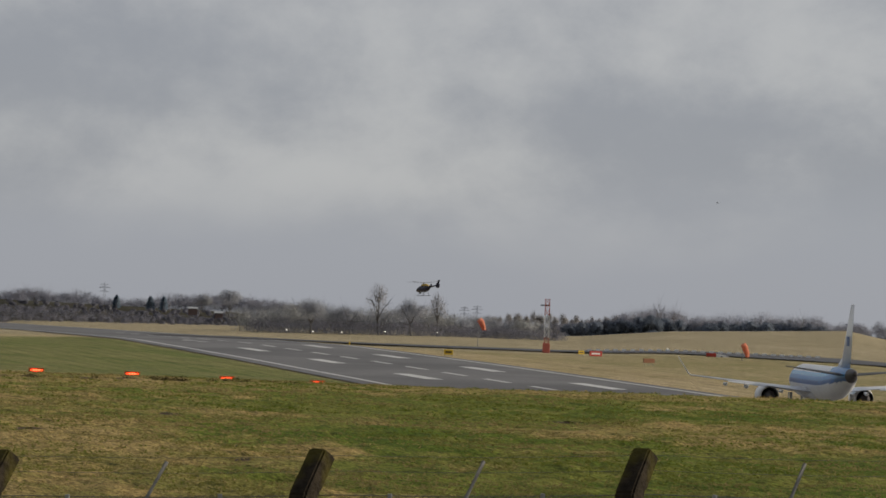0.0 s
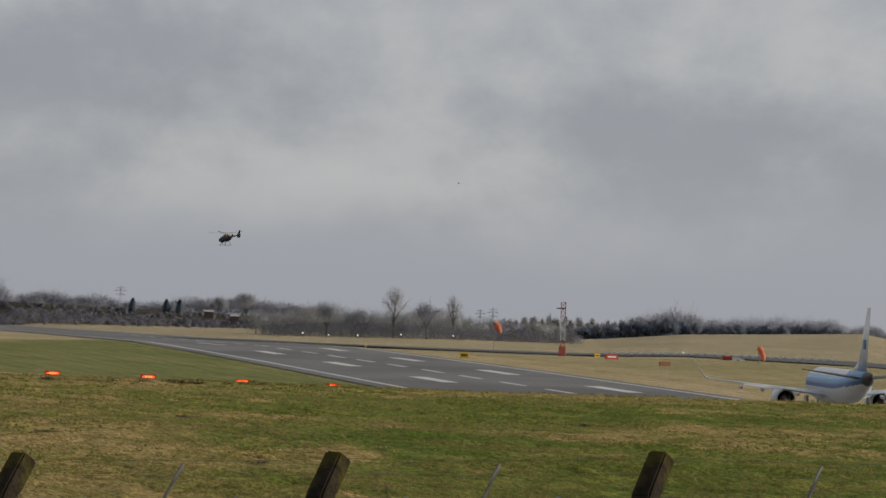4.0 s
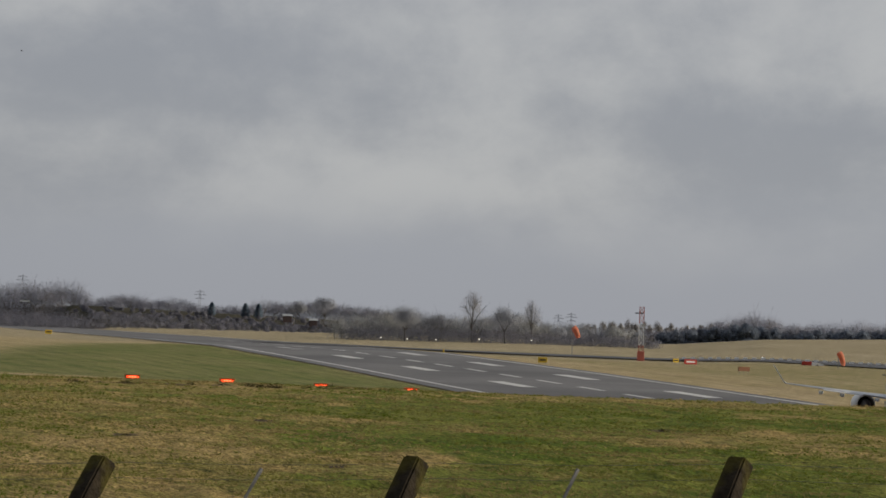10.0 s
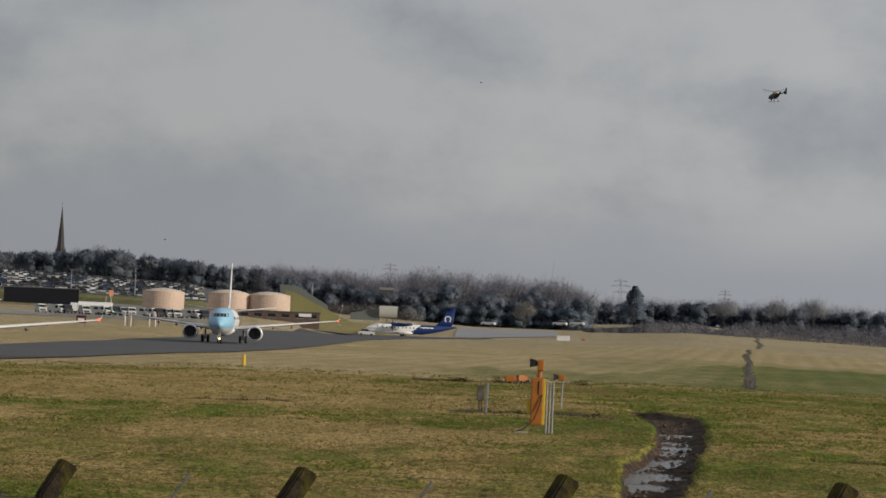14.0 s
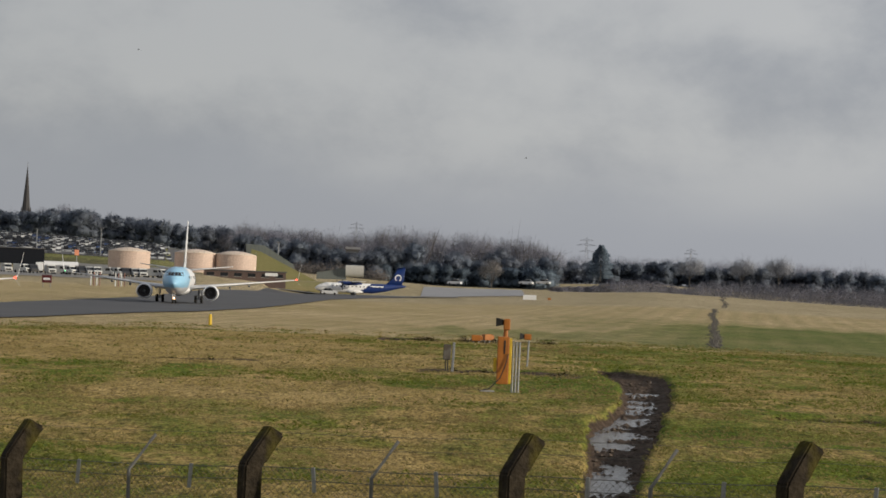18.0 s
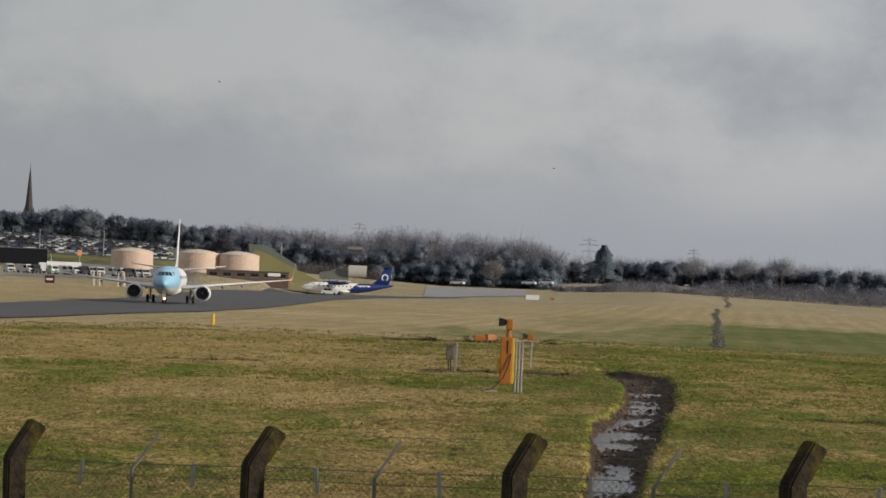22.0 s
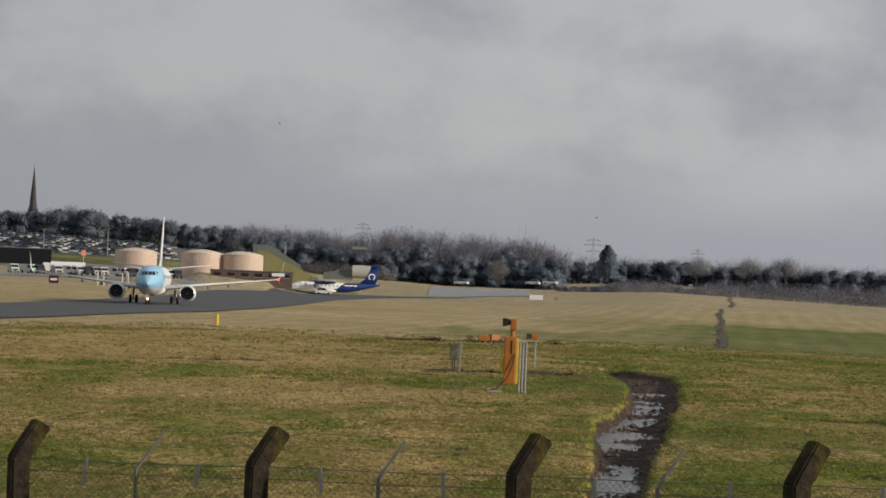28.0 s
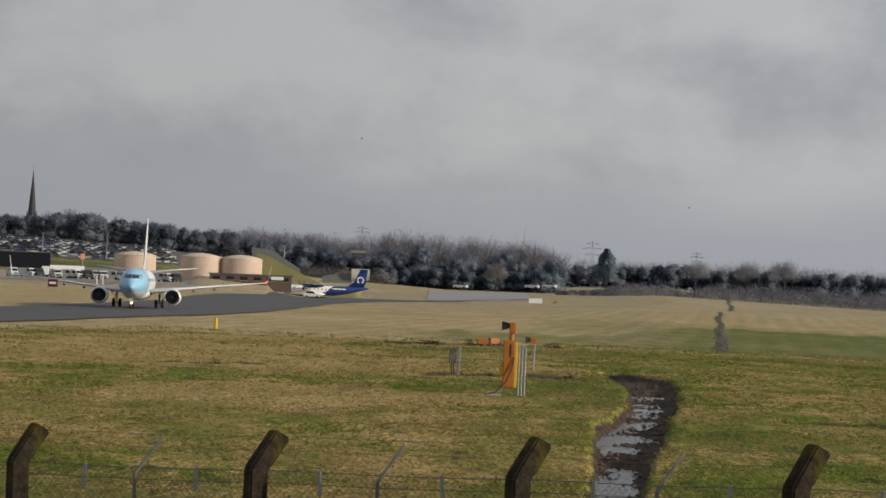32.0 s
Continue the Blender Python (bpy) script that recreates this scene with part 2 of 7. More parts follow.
def tube(bm, points, radii, sides=8, cap=True, slot=0):
    """Adds a tapered tube through the points."""
    rings = []
    n = len(points)
    pts = [Vector(p) for p in points]
    for i, p in enumerate(pts):
        d = (pts[min(i + 1, n - 1)] - pts[max(i - 1, 0)]).normalized()
        u = d.orthogonal().normalized() if abs(d.z) > 0.95 else Vector((0, 0, 1)).cross(d).normalized()
        w = d.cross(u)
        rr = radii[i] if isinstance(radii, (list, tuple)) else radii
        rings.append([bm.verts.new(p + (u * math.cos(k * math.tau / sides) + w * math.sin(k * math.tau / sides)) * rr) for k in range(sides)])
    fs = []
    for a, b in zip(rings, rings[1:]):
        for k in range(sides):
            fs.append(bm.faces.new((a[k], a[(k + 1) % sides], b[(k + 1) % sides], b[k])))
    if cap:
        fs.append(bm.faces.new(rings[0][::-1]))
        fs.append(bm.faces.new(rings[-1]))
    for f in fs:
        f.material_index = slot
    return bm


def loft(bm, rings, cap=True, slot=0):
    """Adds a skin over closed rings of equal length (lists of points)."""
    vr = [[bm.verts.new(p) for p in r] for r in rings]
    fs = []
    n = len(rings[0])
    for a, b in zip(vr, vr[1:]):
        for k in range(n):
            fs.append(bm.faces.new((a[k], a[(k + 1) % n], b[(k + 1) % n], b[k])))
    if cap:
        fs.append(bm.faces.new(vr[0][::-1]))
        fs.append(bm.faces.new(vr[-1]))
    for f in fs:
        f.material_index = slot
    return fs


# ---- the lie of the land: heights below or above the eye, by azimuth and distance ----
FAR = (165, 200, 225, 260, 330, 450, 650, 760, 850, 1000, 1100, 1230, 1500, 5000)
NEAR_D = (0, 12, 26, 60, 120)
NEAR_Z = (-1.7, -2.6, -4.1, -4.2, -4.1)
SECTIONS = []


def section(az, *heights):
    SECTIONS.append((az, heights))


section(-12, -4.25, -4.9, -5.3, -5.1, -4.6, -4.3, -1.7, 3.0, 6.2, 14.0, 16.0, 17.3, 20.0, 25.0)
section(-6.2, -4.25, -4.6, -4.7, -4.6, -4.5, -4.4, -1.8, 1.2, 4.5, 10.0, 11.0, 12, 14.0, 20.0)
section(-3, -4.25, -4.65, -4.75, -4.7, -4.6, -4.6, -4.7, -4.6, -3.0, 2.0, 4.0, 5.3, 8.0, 15.0)
section(0, -4.25, -4.65, -4.8, -4.8, -4.7, -4.7, -4.6, -4.3, -3.2, -1.0, 0.0, 1.3, 4.0, 10.0)
section(5, -4.25, -4.65, -4.85, -4.9, -4.8, -4.2, -2.2, -0.8, -0.2, -1.4, 3.2, 3.0, 2.0, 8.0)
section(9.2, -4.2, -4.7, -5.0, -5.1, -5.0, -4.7, -3.3, -2.4, -2.2, -3.5, -2.0, 5.0, 4.0, 9.0)
section(14.6, -4.1, -4.8, -5.3, -5.6, -5.3, -4.95, -4.6, -4.55, -4.4, -4.2, -3.5, 6.3, 6.0, 10.0)
section(20, -4.05, -4.8, -5.4, -6.6, -7.2, -5.6, -4.5, -3.9, -3.6, -3.5, -2.5, 3.6, 4.0, 9.0)
section(25, -4.1, -4.98, -6.2, -7.6, -8.0, -6.2, -4.3, -3.2, -3.0, -3.0, -2.5, -1.5, 0.0, 5.0)
section(28, -4.06, -5.35, -6.4, -7.7, -8.2, -6.1, -4.4, -3.6, -2.0, -1.9, -2.2, -2.4, -1.5, 5.0)
section(30, -4.02, -5.6, -6.6, -7.8, -8.4, -6.0, -3.2, -0.9, 0.7, 1.0, 0.0, 0, 0.0, 5.0)
section(34, -3.96, -5.6, -6.8, -7.8, -9.0, -6.2, -3.0, 0.6, 2.9, 3.4, 2.0, 1.3, 0.0, 5.0)
section(35.6, -3.96, -5.6, -6.8, -7.8, -9.0, -6.4, -4.0, -2.2, -2.0, -2.0, -1.5, -1.0, 0.0, 5.0)

RUN_AZ, RUN_OFF, RUN_HALF = 7.0, 118.0, 22.0  # direction of the runway, its distance from the camera, edge line to middle
RUN_U = heading(RUN_AZ)
RUN_N = heading(RUN_AZ + 90)
RUN_S = (100, 250, 300, 350, 400, 450, 500, 642, 1000, 2600)
RUN_Z = (-11.5, -9.6, -8.45, -7.4, -6.35, -5.45, -4.6, -4.4, -4.4, -6.5)


def runway_z(s):
    return EYE.z + float(np.interp(s, RUN_S, RUN_Z))


def runway_at(s, off, lift=0.0):
    p = RUN_U * s + RUN_N * off
    return Vector((p.x, p.y, runway_z(s) + lift))


# the muddy track: middle line (azimuth, distance) and half width, near to far
TRACK = ((4.0, 40, 0.6), (4.04, 50, 0.61), (4.11, 56, 0.66), (4.21, 64.6, 0.82), (4.35, 72, 1.1), (4.36, 80, 1.2), (4.62, 86, 1.0), (4.85, 95, 1.03), (4.86, 106, 1.1), (4.75, 116, 1.35), (4.45, 124, 1.6), (3.9, 131, 0.7))
TRACK_XY = [(d * math.sin(radians(a)), d * math.cos(radians(a)), w) for a, d, w in TRACK]


TRACK_AZ, TRACK_D = [q[0] for q in TRACK], [q[1] for q in TRACK]


def smooth01(v):
    if v <= 0.0:
        return 0.0
    if v >= 1.0:
        return 1.0
    return v * v * (3 - 2 * v)


def track_depth(x, y):
    """How far the track is worn into the ground here: 1 in its middle, 0 outside."""
    if not (35 < y < 150 and -1 < x < 18):
        return 0.0
    best = 9.0
    for (ax, ay, aw), (bx, by, bw) in zip(TRACK_XY, TRACK_XY[1:]):
        ux, uy = bx - ax, by - ay
        k = min(1.0, max(0.0, ((x - ax) * ux + (y - ay) * uy) / (ux * ux + uy * uy)))
        d = math.hypot(x - ax - k * ux, y - ay - k * uy) / (aw + k * (bw - aw))
        best = min(best, d + 0.22 * noise.noise((x * 0.9, y * 0.5, 3.0)))
    return 1 - smooth01((best - 0.75) / 0.35)


# dark streaks in the turf: azimuths, distances; hummock shade and bare soil put into the colour on a low lip
DARK_STREAKS = ((-1.3, 1.2, 203, 212), (0.6, 2.7, 207, 216), (-0.4, 3.3, 116, 122), (-6.4, -4.0, 122, 126), (7.8, 10.2, 86, 88.5), (14.3, 19.2, 164, 176), (18.4, 23.2, 166, 180), (15.3, 15.9, 91, 93), (18.5, 19.1, 107, 110), (19.8, 20.3, 83, 85.5), (20.1, 20.6, 75, 77.5), (27.0, 29.0, 112, 115))


def band(v, a, b, soft):
    """1 between a and b, falling to 0 over soft on either side."""
    k = smooth01((v - a) / soft + 0.5)
    return k * (1 - smooth01((v - b) / soft + 0.5)) if k else 0.0


def dark_streak(az, d):
    if not 70 < d < 222:
        return 0.0
    best = 0.0
    for a0, a1, d0, d1 in DARK_STREAKS:
        if a0 - 0.5 < az < a1 + 0.5 and d0 - 5 < d < d1 + 5:
            w = 2.5 * noise.noise((az * 5.0, d0, 4.0)) + 1.5 * noise.noise((az * 17.0, d0, 8.0))
            best = max(best, band(az, a0, a1, 0.4) * band(d + w, d0, d1, 2.5))
    return best


def sward(az, d, x, y):
    """How lush (green) and how russet (dead stems) the rough grass is here."""
    n = noise.noise((x * 0.035, y * 0.02, 41.0)) + 0.5 * noise.noise((x * 0.11, y * 0.06, 43.0)) + 0.3 * noise.noise((x * 0.4, y * 0.2, 47.0))
    wet = 0.55 * band(d, 96, 152, 30) * band(az, -4, 5, 3) + 0.62 * band(d, 58, 140, 40) * smooth01((az - 17) / 8)
    wet += 0.26 * (1 - smooth01((d - 110) / 40)) * band(az, 2.4, 12, 3) + 0.45 * band(d, 150, 200, 20) * band(az, 8, 14, 3)
    dead = 0.65 * (1 - smooth01((d - 92) / 22)) * (1 - smooth01((az + 0.5) / 4)) + 0.5 * band(d, 120, 205, 20) * (1 - smooth01((az - 4) / 4)) + 0.55 * band(d, 165, 225, 25) * smooth01((az - 13) / 4)
    dead += 0.55 * (1 - smooth01((d - 84) / 20)) * band(az, 11, 19, 3)
    return smooth01(wet + n * 1.1), smooth01(dead * 0.9 - n * 1.2)


SEC_AZ = [s[0] for s in SECTIONS]
SEC_Z = np.array([s[1] for s in SECTIONS])


def ground_z(x, y, rough=True):
    d = math.hypot(x, y)
    az = math.degrees(math.atan2(x, y))
    if d <= 120:
        z = float(np.interp(d, NEAR_D, NEAR_Z))
    else:
        k = np.interp(az, SEC_AZ, np.arange(len(SEC_AZ)))
        i = min(int(k), len(SEC_AZ) - 2)
        col = SEC_Z[i] + (SEC_Z[i + 1] - SEC_Z[i]) * (k - i)
        z = float(np.interp(d, (120, *FAR), (NEAR_Z[-1], *col)))
    z += EYE.z
    if rough and d > 8:
        a = min(1.0, d / 60) * (1 - 0.9 * smooth01((d - 225) / 25))
        z += a * (0.10 * noise.noise((x * 0.11, y * 0.11, 0.0)) + 0.08 * noise.noise((x * 0.35, y * 0.25, 5.0)))
        if d < 230:
            # hummocks, bolder on the far side of the field
            b = 0.07 + 0.06 * smooth01((az - 10) / 6)
            z += b * a * noise.noise((x * 0.9, y * 0.6, 9.0)) + b * a * (0.3 - abs(noise.noise((x * 0.42, y * 0.33, 14.0))))
    # the runway's cutting
    s, off = x * RUN_U.x + y * RUN_U.y, x * RUN_N.x + y * RUN_N.y
    if s > 120:
        e = abs(off - RUN_OFF)
        k = 1 - smooth01((e - 31) / 9)
        if k > 0:
            z += (runway_z(s) - 0.12 - z) * k
    # the raised ground on which the pump house stands
    if 600 < d < 840 and -6.5 < az < -3:
        z += 2.2 * band(az, -5.7, -3.85, 0.3) * band(d, 650, 800, 20)
    if rough:
        z -= 0.16 * dark_streak(az, d)
    t = track_depth(x, y)
    if t > 0:
        z -= 0.42 * t
        # the track's right side is higher, trodden mud
        c = float(np.interp(d, TRACK_D, TRACK_AZ))
        z += 0.08 * t * smooth01(((az - c) * 0.01745 * d - 0.15) / 0.6)
        if rough:
            # churned mud: ridges across the track
            z += t * (0.06 * noise.noise((x * 0.5, y * 0.22, 21.0)) + 0.055 * noise.noise((x * 1.3, y * 0.8, 23.0)) + 0.05 * noise.noise((x * 3.2, y * 1.6, 27.0)) + 0.03 * noise.noise((x * 9.0, y * 3.0, 29.0)))
    return z


def place(az, d, lift=0.0):
    """A point on the ground at that azimuth and distance from the camera."""
    h = heading(az) * d
    return Vector((h.x, h.y, ground_z(h.x, h.y) + lift))


def at_el(az, d, el):
    """A point at that azimuth, distance and elevation seen from the camera."""
    h = heading(az) * d
    return Vector((h.x, h.y, EYE.z + d * math.tan(radians(el))))


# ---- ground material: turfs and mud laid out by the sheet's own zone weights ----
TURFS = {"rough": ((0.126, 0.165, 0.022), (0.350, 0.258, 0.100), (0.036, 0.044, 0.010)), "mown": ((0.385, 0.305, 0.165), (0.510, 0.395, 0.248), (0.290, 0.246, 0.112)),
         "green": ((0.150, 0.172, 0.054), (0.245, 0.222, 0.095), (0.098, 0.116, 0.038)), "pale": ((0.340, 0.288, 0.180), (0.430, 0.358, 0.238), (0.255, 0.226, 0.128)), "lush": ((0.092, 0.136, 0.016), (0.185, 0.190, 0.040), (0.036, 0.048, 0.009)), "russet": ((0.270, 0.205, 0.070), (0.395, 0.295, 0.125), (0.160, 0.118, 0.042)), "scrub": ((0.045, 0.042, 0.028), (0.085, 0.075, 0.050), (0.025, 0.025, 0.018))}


def ground_material():
    m = bpy.data.materials.new("airfield_turf")
    m.use_nodes = True
    nt = m.node_tree
    N, L = nt.nodes.new, nt.links.new
    bs = nt.nodes["Principled BSDF"]
    bs.inputs["Specular IOR Level"].default_value = 0.08
    co = N("ShaderNodeTexCoord")

    def nz(scale, detail=5.0, rough=0.6, stretch=None):
        n = N("ShaderNodeTexNoise")
        n.inputs["Scale"].default_value, n.inputs["Detail"].default_value, n.inputs["Roughness"].default_value = scale, detail, rough
        src = co.outputs["Object"]
        if stretch:
            mp = N("ShaderNodeMapping")
            mp.inputs["Scale"].default_value = stretch
            L(src, mp.inputs[0])
            src = mp.outputs[0]
        L(src, n.inputs["Vector"])
        return n.outputs["Fac"]

    def ramp(v, p0, p1, q0=0.0, q1=1.0):
        r = N("ShaderNodeMapRange")
        r.interpolation_type = "SMOOTHSTEP"
        for k, x in (("From Min", p0), ("From Max", p1), ("To Min", q0), ("To Max", q1)):
            r.inputs[k].default_value = x
        L(v, r.inputs["Value"])
        return r.outputs[0]

    def mix(f, a, b, kind="MIX"):
        x = N("ShaderNodeMixRGB")
        x.blend_type = kind
        for s, v in zip(x.inputs, (f, a, b)):
            if hasattr(v, "is_linked"):
                L(v, s)
            elif isinstance(v, tuple):
                s.default_value = (*v, 1)
            else:
                s.default_value = v
        return x.outputs[0]

    def math2(op, a, b):
        x = N("ShaderNodeMath")
        x.operation = op
        for s, v in zip(x.inputs, (a, b)):
            if hasattr(v, "is_linked"):
                L(v, s)
            else:
                s.default_value = v
        return x.outputs[0]

    near1 = ramp(nz(0.07, 5.0, 0.65, (1.0, 0.6, 1.0)), 0.40, 0.60)
    near2 = ramp(nz(0.36, 7.0, 0.72, (1.0, 0.4, 1.0)), 0.44, 0.60)
    # random dark blotches of the rough grasses, with hummock shade put into the tone
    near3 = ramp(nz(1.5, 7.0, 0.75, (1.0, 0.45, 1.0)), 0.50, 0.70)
    far1 = ramp(nz(0.03, 5.0, 0.65, (1.0, 0.7, 1.0)), 0.30, 0.75)
    far2 = ramp(nz(0.30, 6.0, 0.7, (1.0, 0.3, 1.0)), 0.46, 0.72)
    mp = N("ShaderNodeMapping")
    mp.inputs["Rotation"].default_value = (0, 0, radians(RUN_AZ))
    L(co.outputs["Object"], mp.inputs[0])
    w = N("ShaderNodeTexWave")
    w.inputs["Scale"].default_value, w.inputs["Distortion"].default_value, w.inputs["Detail"].default_value, w.inputs["Detail Scale"].default_value = 0.080, 0.25, 2.0, 0.5
    L(mp.outputs[0], w.inputs["Vector"])
    stripe = math2("MULTIPLY", w.outputs["Fac"], 0.28)

    def turf(key):
        base, dry, dark = TURFS[key]
        if key in ("rough", "lush", "russet"):
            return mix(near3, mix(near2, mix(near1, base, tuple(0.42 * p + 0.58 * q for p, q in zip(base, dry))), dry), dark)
        c = mix(far2, mix(far1, base, dry), dark)
        return mix(stripe, c, tuple(f * v for f, v in zip((0.50, 0.66, 0.50), base))) if key in ("mown", "green") else c

    at = N("ShaderNodeAttribute")
    at.attribute_name = "turf"
    sp = N("ShaderNodeSeparateColor")
    L(at.outputs["Color"], sp.inputs[0])
    a2 = N("ShaderNodeAttribute")
    a2.attribute_name = "wear_shade"
    sp2 = N("ShaderNodeSeparateColor")
    L(a2.outputs["Color"], sp2.inputs[0])
    # ragged borders between the turfs
    rag = nz(0.5, 6.0, 0.75)

    def ragged(v):
        return ramp(math2("ADD", v, math2("MULTIPLY", math2("SUBTRACT", rag, 0.5), 0.7)), 0.35, 0.65)

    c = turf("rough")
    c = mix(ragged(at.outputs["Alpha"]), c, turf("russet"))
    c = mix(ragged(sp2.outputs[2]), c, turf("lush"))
    for key, out in (("mown", sp.outputs[0]), ("green", sp.outputs[1]), ("pale", sp.outputs[2]), ("scrub", sp2.outputs[1])):
        c = mix(ragged(out), c, turf(key))
    c = mix(0.75, c, ramp(nz(9.0, 5.0, 0.8, (1.0, 0.3, 1.0)), 0.3, 0.7), "OVERLAY")
    c = mix(0.75, c, nz(2.6, 7.0, 0.85, (1.0, 0.4, 1.0)), "OVERLAY")
    mudn = nz(2.4, 7.0, 0.72)
    mud = mix(ramp(mudn, 0.36, 0.68), (0.036, 0.025, 0.018), (0.135, 0.098, 0.072))
    # the mud tone covers the track and the painted shade streaks
    wear_shade = ramp(math2("ADD", sp2.outputs[0], math2("MULTIPLY", math2("SUBTRACT", nz(1.6, 6.0, 0.75), 0.5), 0.8)), 0.26, 0.50)
    c = mix(wear_shade, c, mud)
    L(c, bs.inputs["Base Color"])
    L(ramp(wear_shade, 0.0, 1.0, 0.92, 0.80), bs.inputs["Roughness"])
    bp = N("ShaderNodeBump")
    bp.inputs["Strength"].default_value, bp.inputs["Distance"].default_value = 0.9, 0.12
    L(nz(4.5, 7.0, 0.8, (1.0, 0.6, 1.0)), bp.inputs["Height"])
    b2 = N("ShaderNodeBump")
    b2.inputs["Strength"].default_value, b2.inputs["Distance"].default_value = 0.8, 0.5
    L(nz(0.8, 5.0, 0.65, (1.0, 0.6, 1.0)), b2.inputs["Height"])
    L(b2.outputs[0], bp.inputs["Normal"])
    L(bp.outputs[0], bs.inputs["Normal"])
    return m


TURF = ground_material()


def zones(az, d, x, y):
    """Weights of mown, green and pale turf; of mud with the painted shade streaks, and of scrub."""
    wob = 5 * noise.noise((az * 1.7, 0, 0)) + 2 * noise.noise((az * 9, 1, 0))
    edge = 210 + wob + 16 * smooth01((az - 11) / 4)
    mown = smooth01((d - edge) / 6)
    off = x * RUN_N.x + y * RUN_N.y
    g1 = band(d, 212, 286 + 5 * wob + 95 * smooth01((az - 3) / 3), 34) * smooth01((az + 3.5) / 4) * (1 - smooth01((az - 11) / 4)) * (0.54 + 0.20 * smooth01((az - 4) / 4))
    g8 = band(d, 262, 440 + 8 * wob, 110) * 0.47 * smooth01((az + 1) / 4) * (1 - smooth01((az - 12) / 4))
    g2 = band(d, 232, 540 + 5 * wob, 60) * smooth01((az - 6 - (d - 240) / 60) / 7) * (1 - smooth01((off - 90) / 6)) * 0.72
    g3 = band(az, -14, -5, 3) * smooth01((d - 690) / 30)
    g5 = smooth01((az - 26.5) / 2.5) * smooth01((d - 620) / 60) * 0.56
    g9 = 0.46 * smooth01((off - 155) / 12) * smooth01((az - 14) / 6) * band(d, 240, 640, 40)
    green = max(g1, g8, g2, 0.6 * g3, g5, g9)
    lush, russet = sward(az, d, x, y) if 30 < d < 240 else (0.0, 0.0)
    pale = smooth01((d - 470) / 160) * (1 - g3)
    bank = band(az, 9.5, 19.5, 1.5) * band(d, 1220, 1236, 6)
    bank = max(bank, band(az, 2.7, 7.5, 0.8) * band(d, 1040, 1130, 20))
    scrub = max(smooth01((d - 1060) / 60) * (1 - bank), band(az, -4.5, 2.6, 1.5) * smooth01((d - 985) / 30))
    # grass strip behind the vans, half mixed with the darker scrub tone
    scrub = max(scrub, 0.5 * band(az, -13, -6.2, 1) * band(d, 690, 815, 12))
    if az < -14 or az > 38:
        scrub = 0.0
    # bare brown bank along the far edge of the runway
    s = x * RUN_U.x + y * RUN_U.y
    if 230 < s < 640:
        scrub = max(scrub, 0.42 * band(off, RUN_OFF + 34, RUN_OFF + 43, 5) * band(s, 270, 600, 40))
    streak_shade = 0.8 * dark_streak(az, d)
    return mown, green, pale, max(track_depth(x, y), streak_shade), scrub, lush, russet


# ---- ground: one sheet from the mound to the horizon ----
def build_ground():
    azs = list(np.arange(-180, -20, 8.0)) + list(np.arange(-20, -12, 1.0)) + list(np.arange(-12, 2.6, 0.2)) + list(np.arange(2.6, 6.4, 0.06)) + list(np.arange(6.4, 37, 0.2)) + list(np.arange(37, 60, 1.5)) + list(np.arange(60, 180, 8.0))
    ds = [1.5, 5, 9, 14, 19, 24, 29]
    d = 33.0
    while d < 1180:
        ds.append(d)
        d *= 1.0075 if d < 150 else (1.012 if d < 300 else 1.024)
    ds += [1250, 1330, 1420, 1500, 1700, 2200, 3000, 4000, 4900]
    na, nd = len(azs), len(ds)
    verts, faces, turf, wear_shade = [(0, 0, EYE.z - 1.7)], [], [(0, 0, 0, 1)], [(0, 0, 0, 1)]
    for a in azs:
        h = heading(a)
        for d in ds:
            x, y = h.x * d, h.y * d
            verts.append((x, y, ground_z(x, y)))
            mown, green, pale, mud, scrub, lush, russet = zones(a, d, x, y)
            turf.append((mown, green, pale, russet))
            wear_shade.append((mud, scrub, lush, 1))
    for i in range(na):
        j = (i + 1) % na
        faces.append((0, 1 + j * nd, 1 + i * nd))
        for k in range(nd - 1):
            faces.append((1 + i * nd + k, 1 + j * nd + k, 1 + j * nd + k + 1, 1 + i * nd + k + 1))
    ob = pydata("ground", verts, faces, TURF, smooth=True)
    for key, data in (("turf", turf), ("wear_shade", wear_shade)):
        at = ob.data.attributes.new(key, "FLOAT_COLOR", "POINT")
        at.data.foreach_set("color", np.array(data, dtype=np.float32).ravel())
    tagged(ob, "rough and mown airfield grass, straw-coloured and green", "ground", kind="structure")


build_ground()


def strip(name, mid, half, material, label="", lift=0.1, parent=None, kind="structure", z=None):
    """A paved band along a line of (x, y), laid on the ground. half: (left, right) or one number."""
    l, r = half if isinstance(half, tuple) else (half, half)
    pts = [Vector((p[0], p[1], 0)) for p in mid]
    fine = []
    for a, b in zip(pts, pts[1:]):
        n = max(1, int((b - a).length / 12))
        fine += [a.lerp(b, i / n) for i in range(n)]
    fine.append(pts[-1])
    verts, faces = [], []
    for i, p in enumerate(fine):
        u = (fine[min(i + 1, len(fine) - 1)] - fine[max(i - 1, 0)]).normalized()
        n = Vector((u.y, -u.x, 0))
        for k in range(5):
            q = p + n * (-l + (l + r) * k / 4)
            verts.append((q.x, q.y, (z(q.x, q.y) if z else ground_z(q.x, q.y, False)) + lift))
        if i:
            for k in range(4):
                a = 5 * (i - 1) + k
                faces.append((a, a + 1, a + 6, a + 5))
    ob = pydata(name, verts, faces, material, parent, label, smooth=True)
    if not parent:
        tagged(ob, label, name.split("_")[0], kind=kind)
    return ob


def run_z(x, y):
    return runway_z(x * RUN_U.x + y * RUN_U.y)


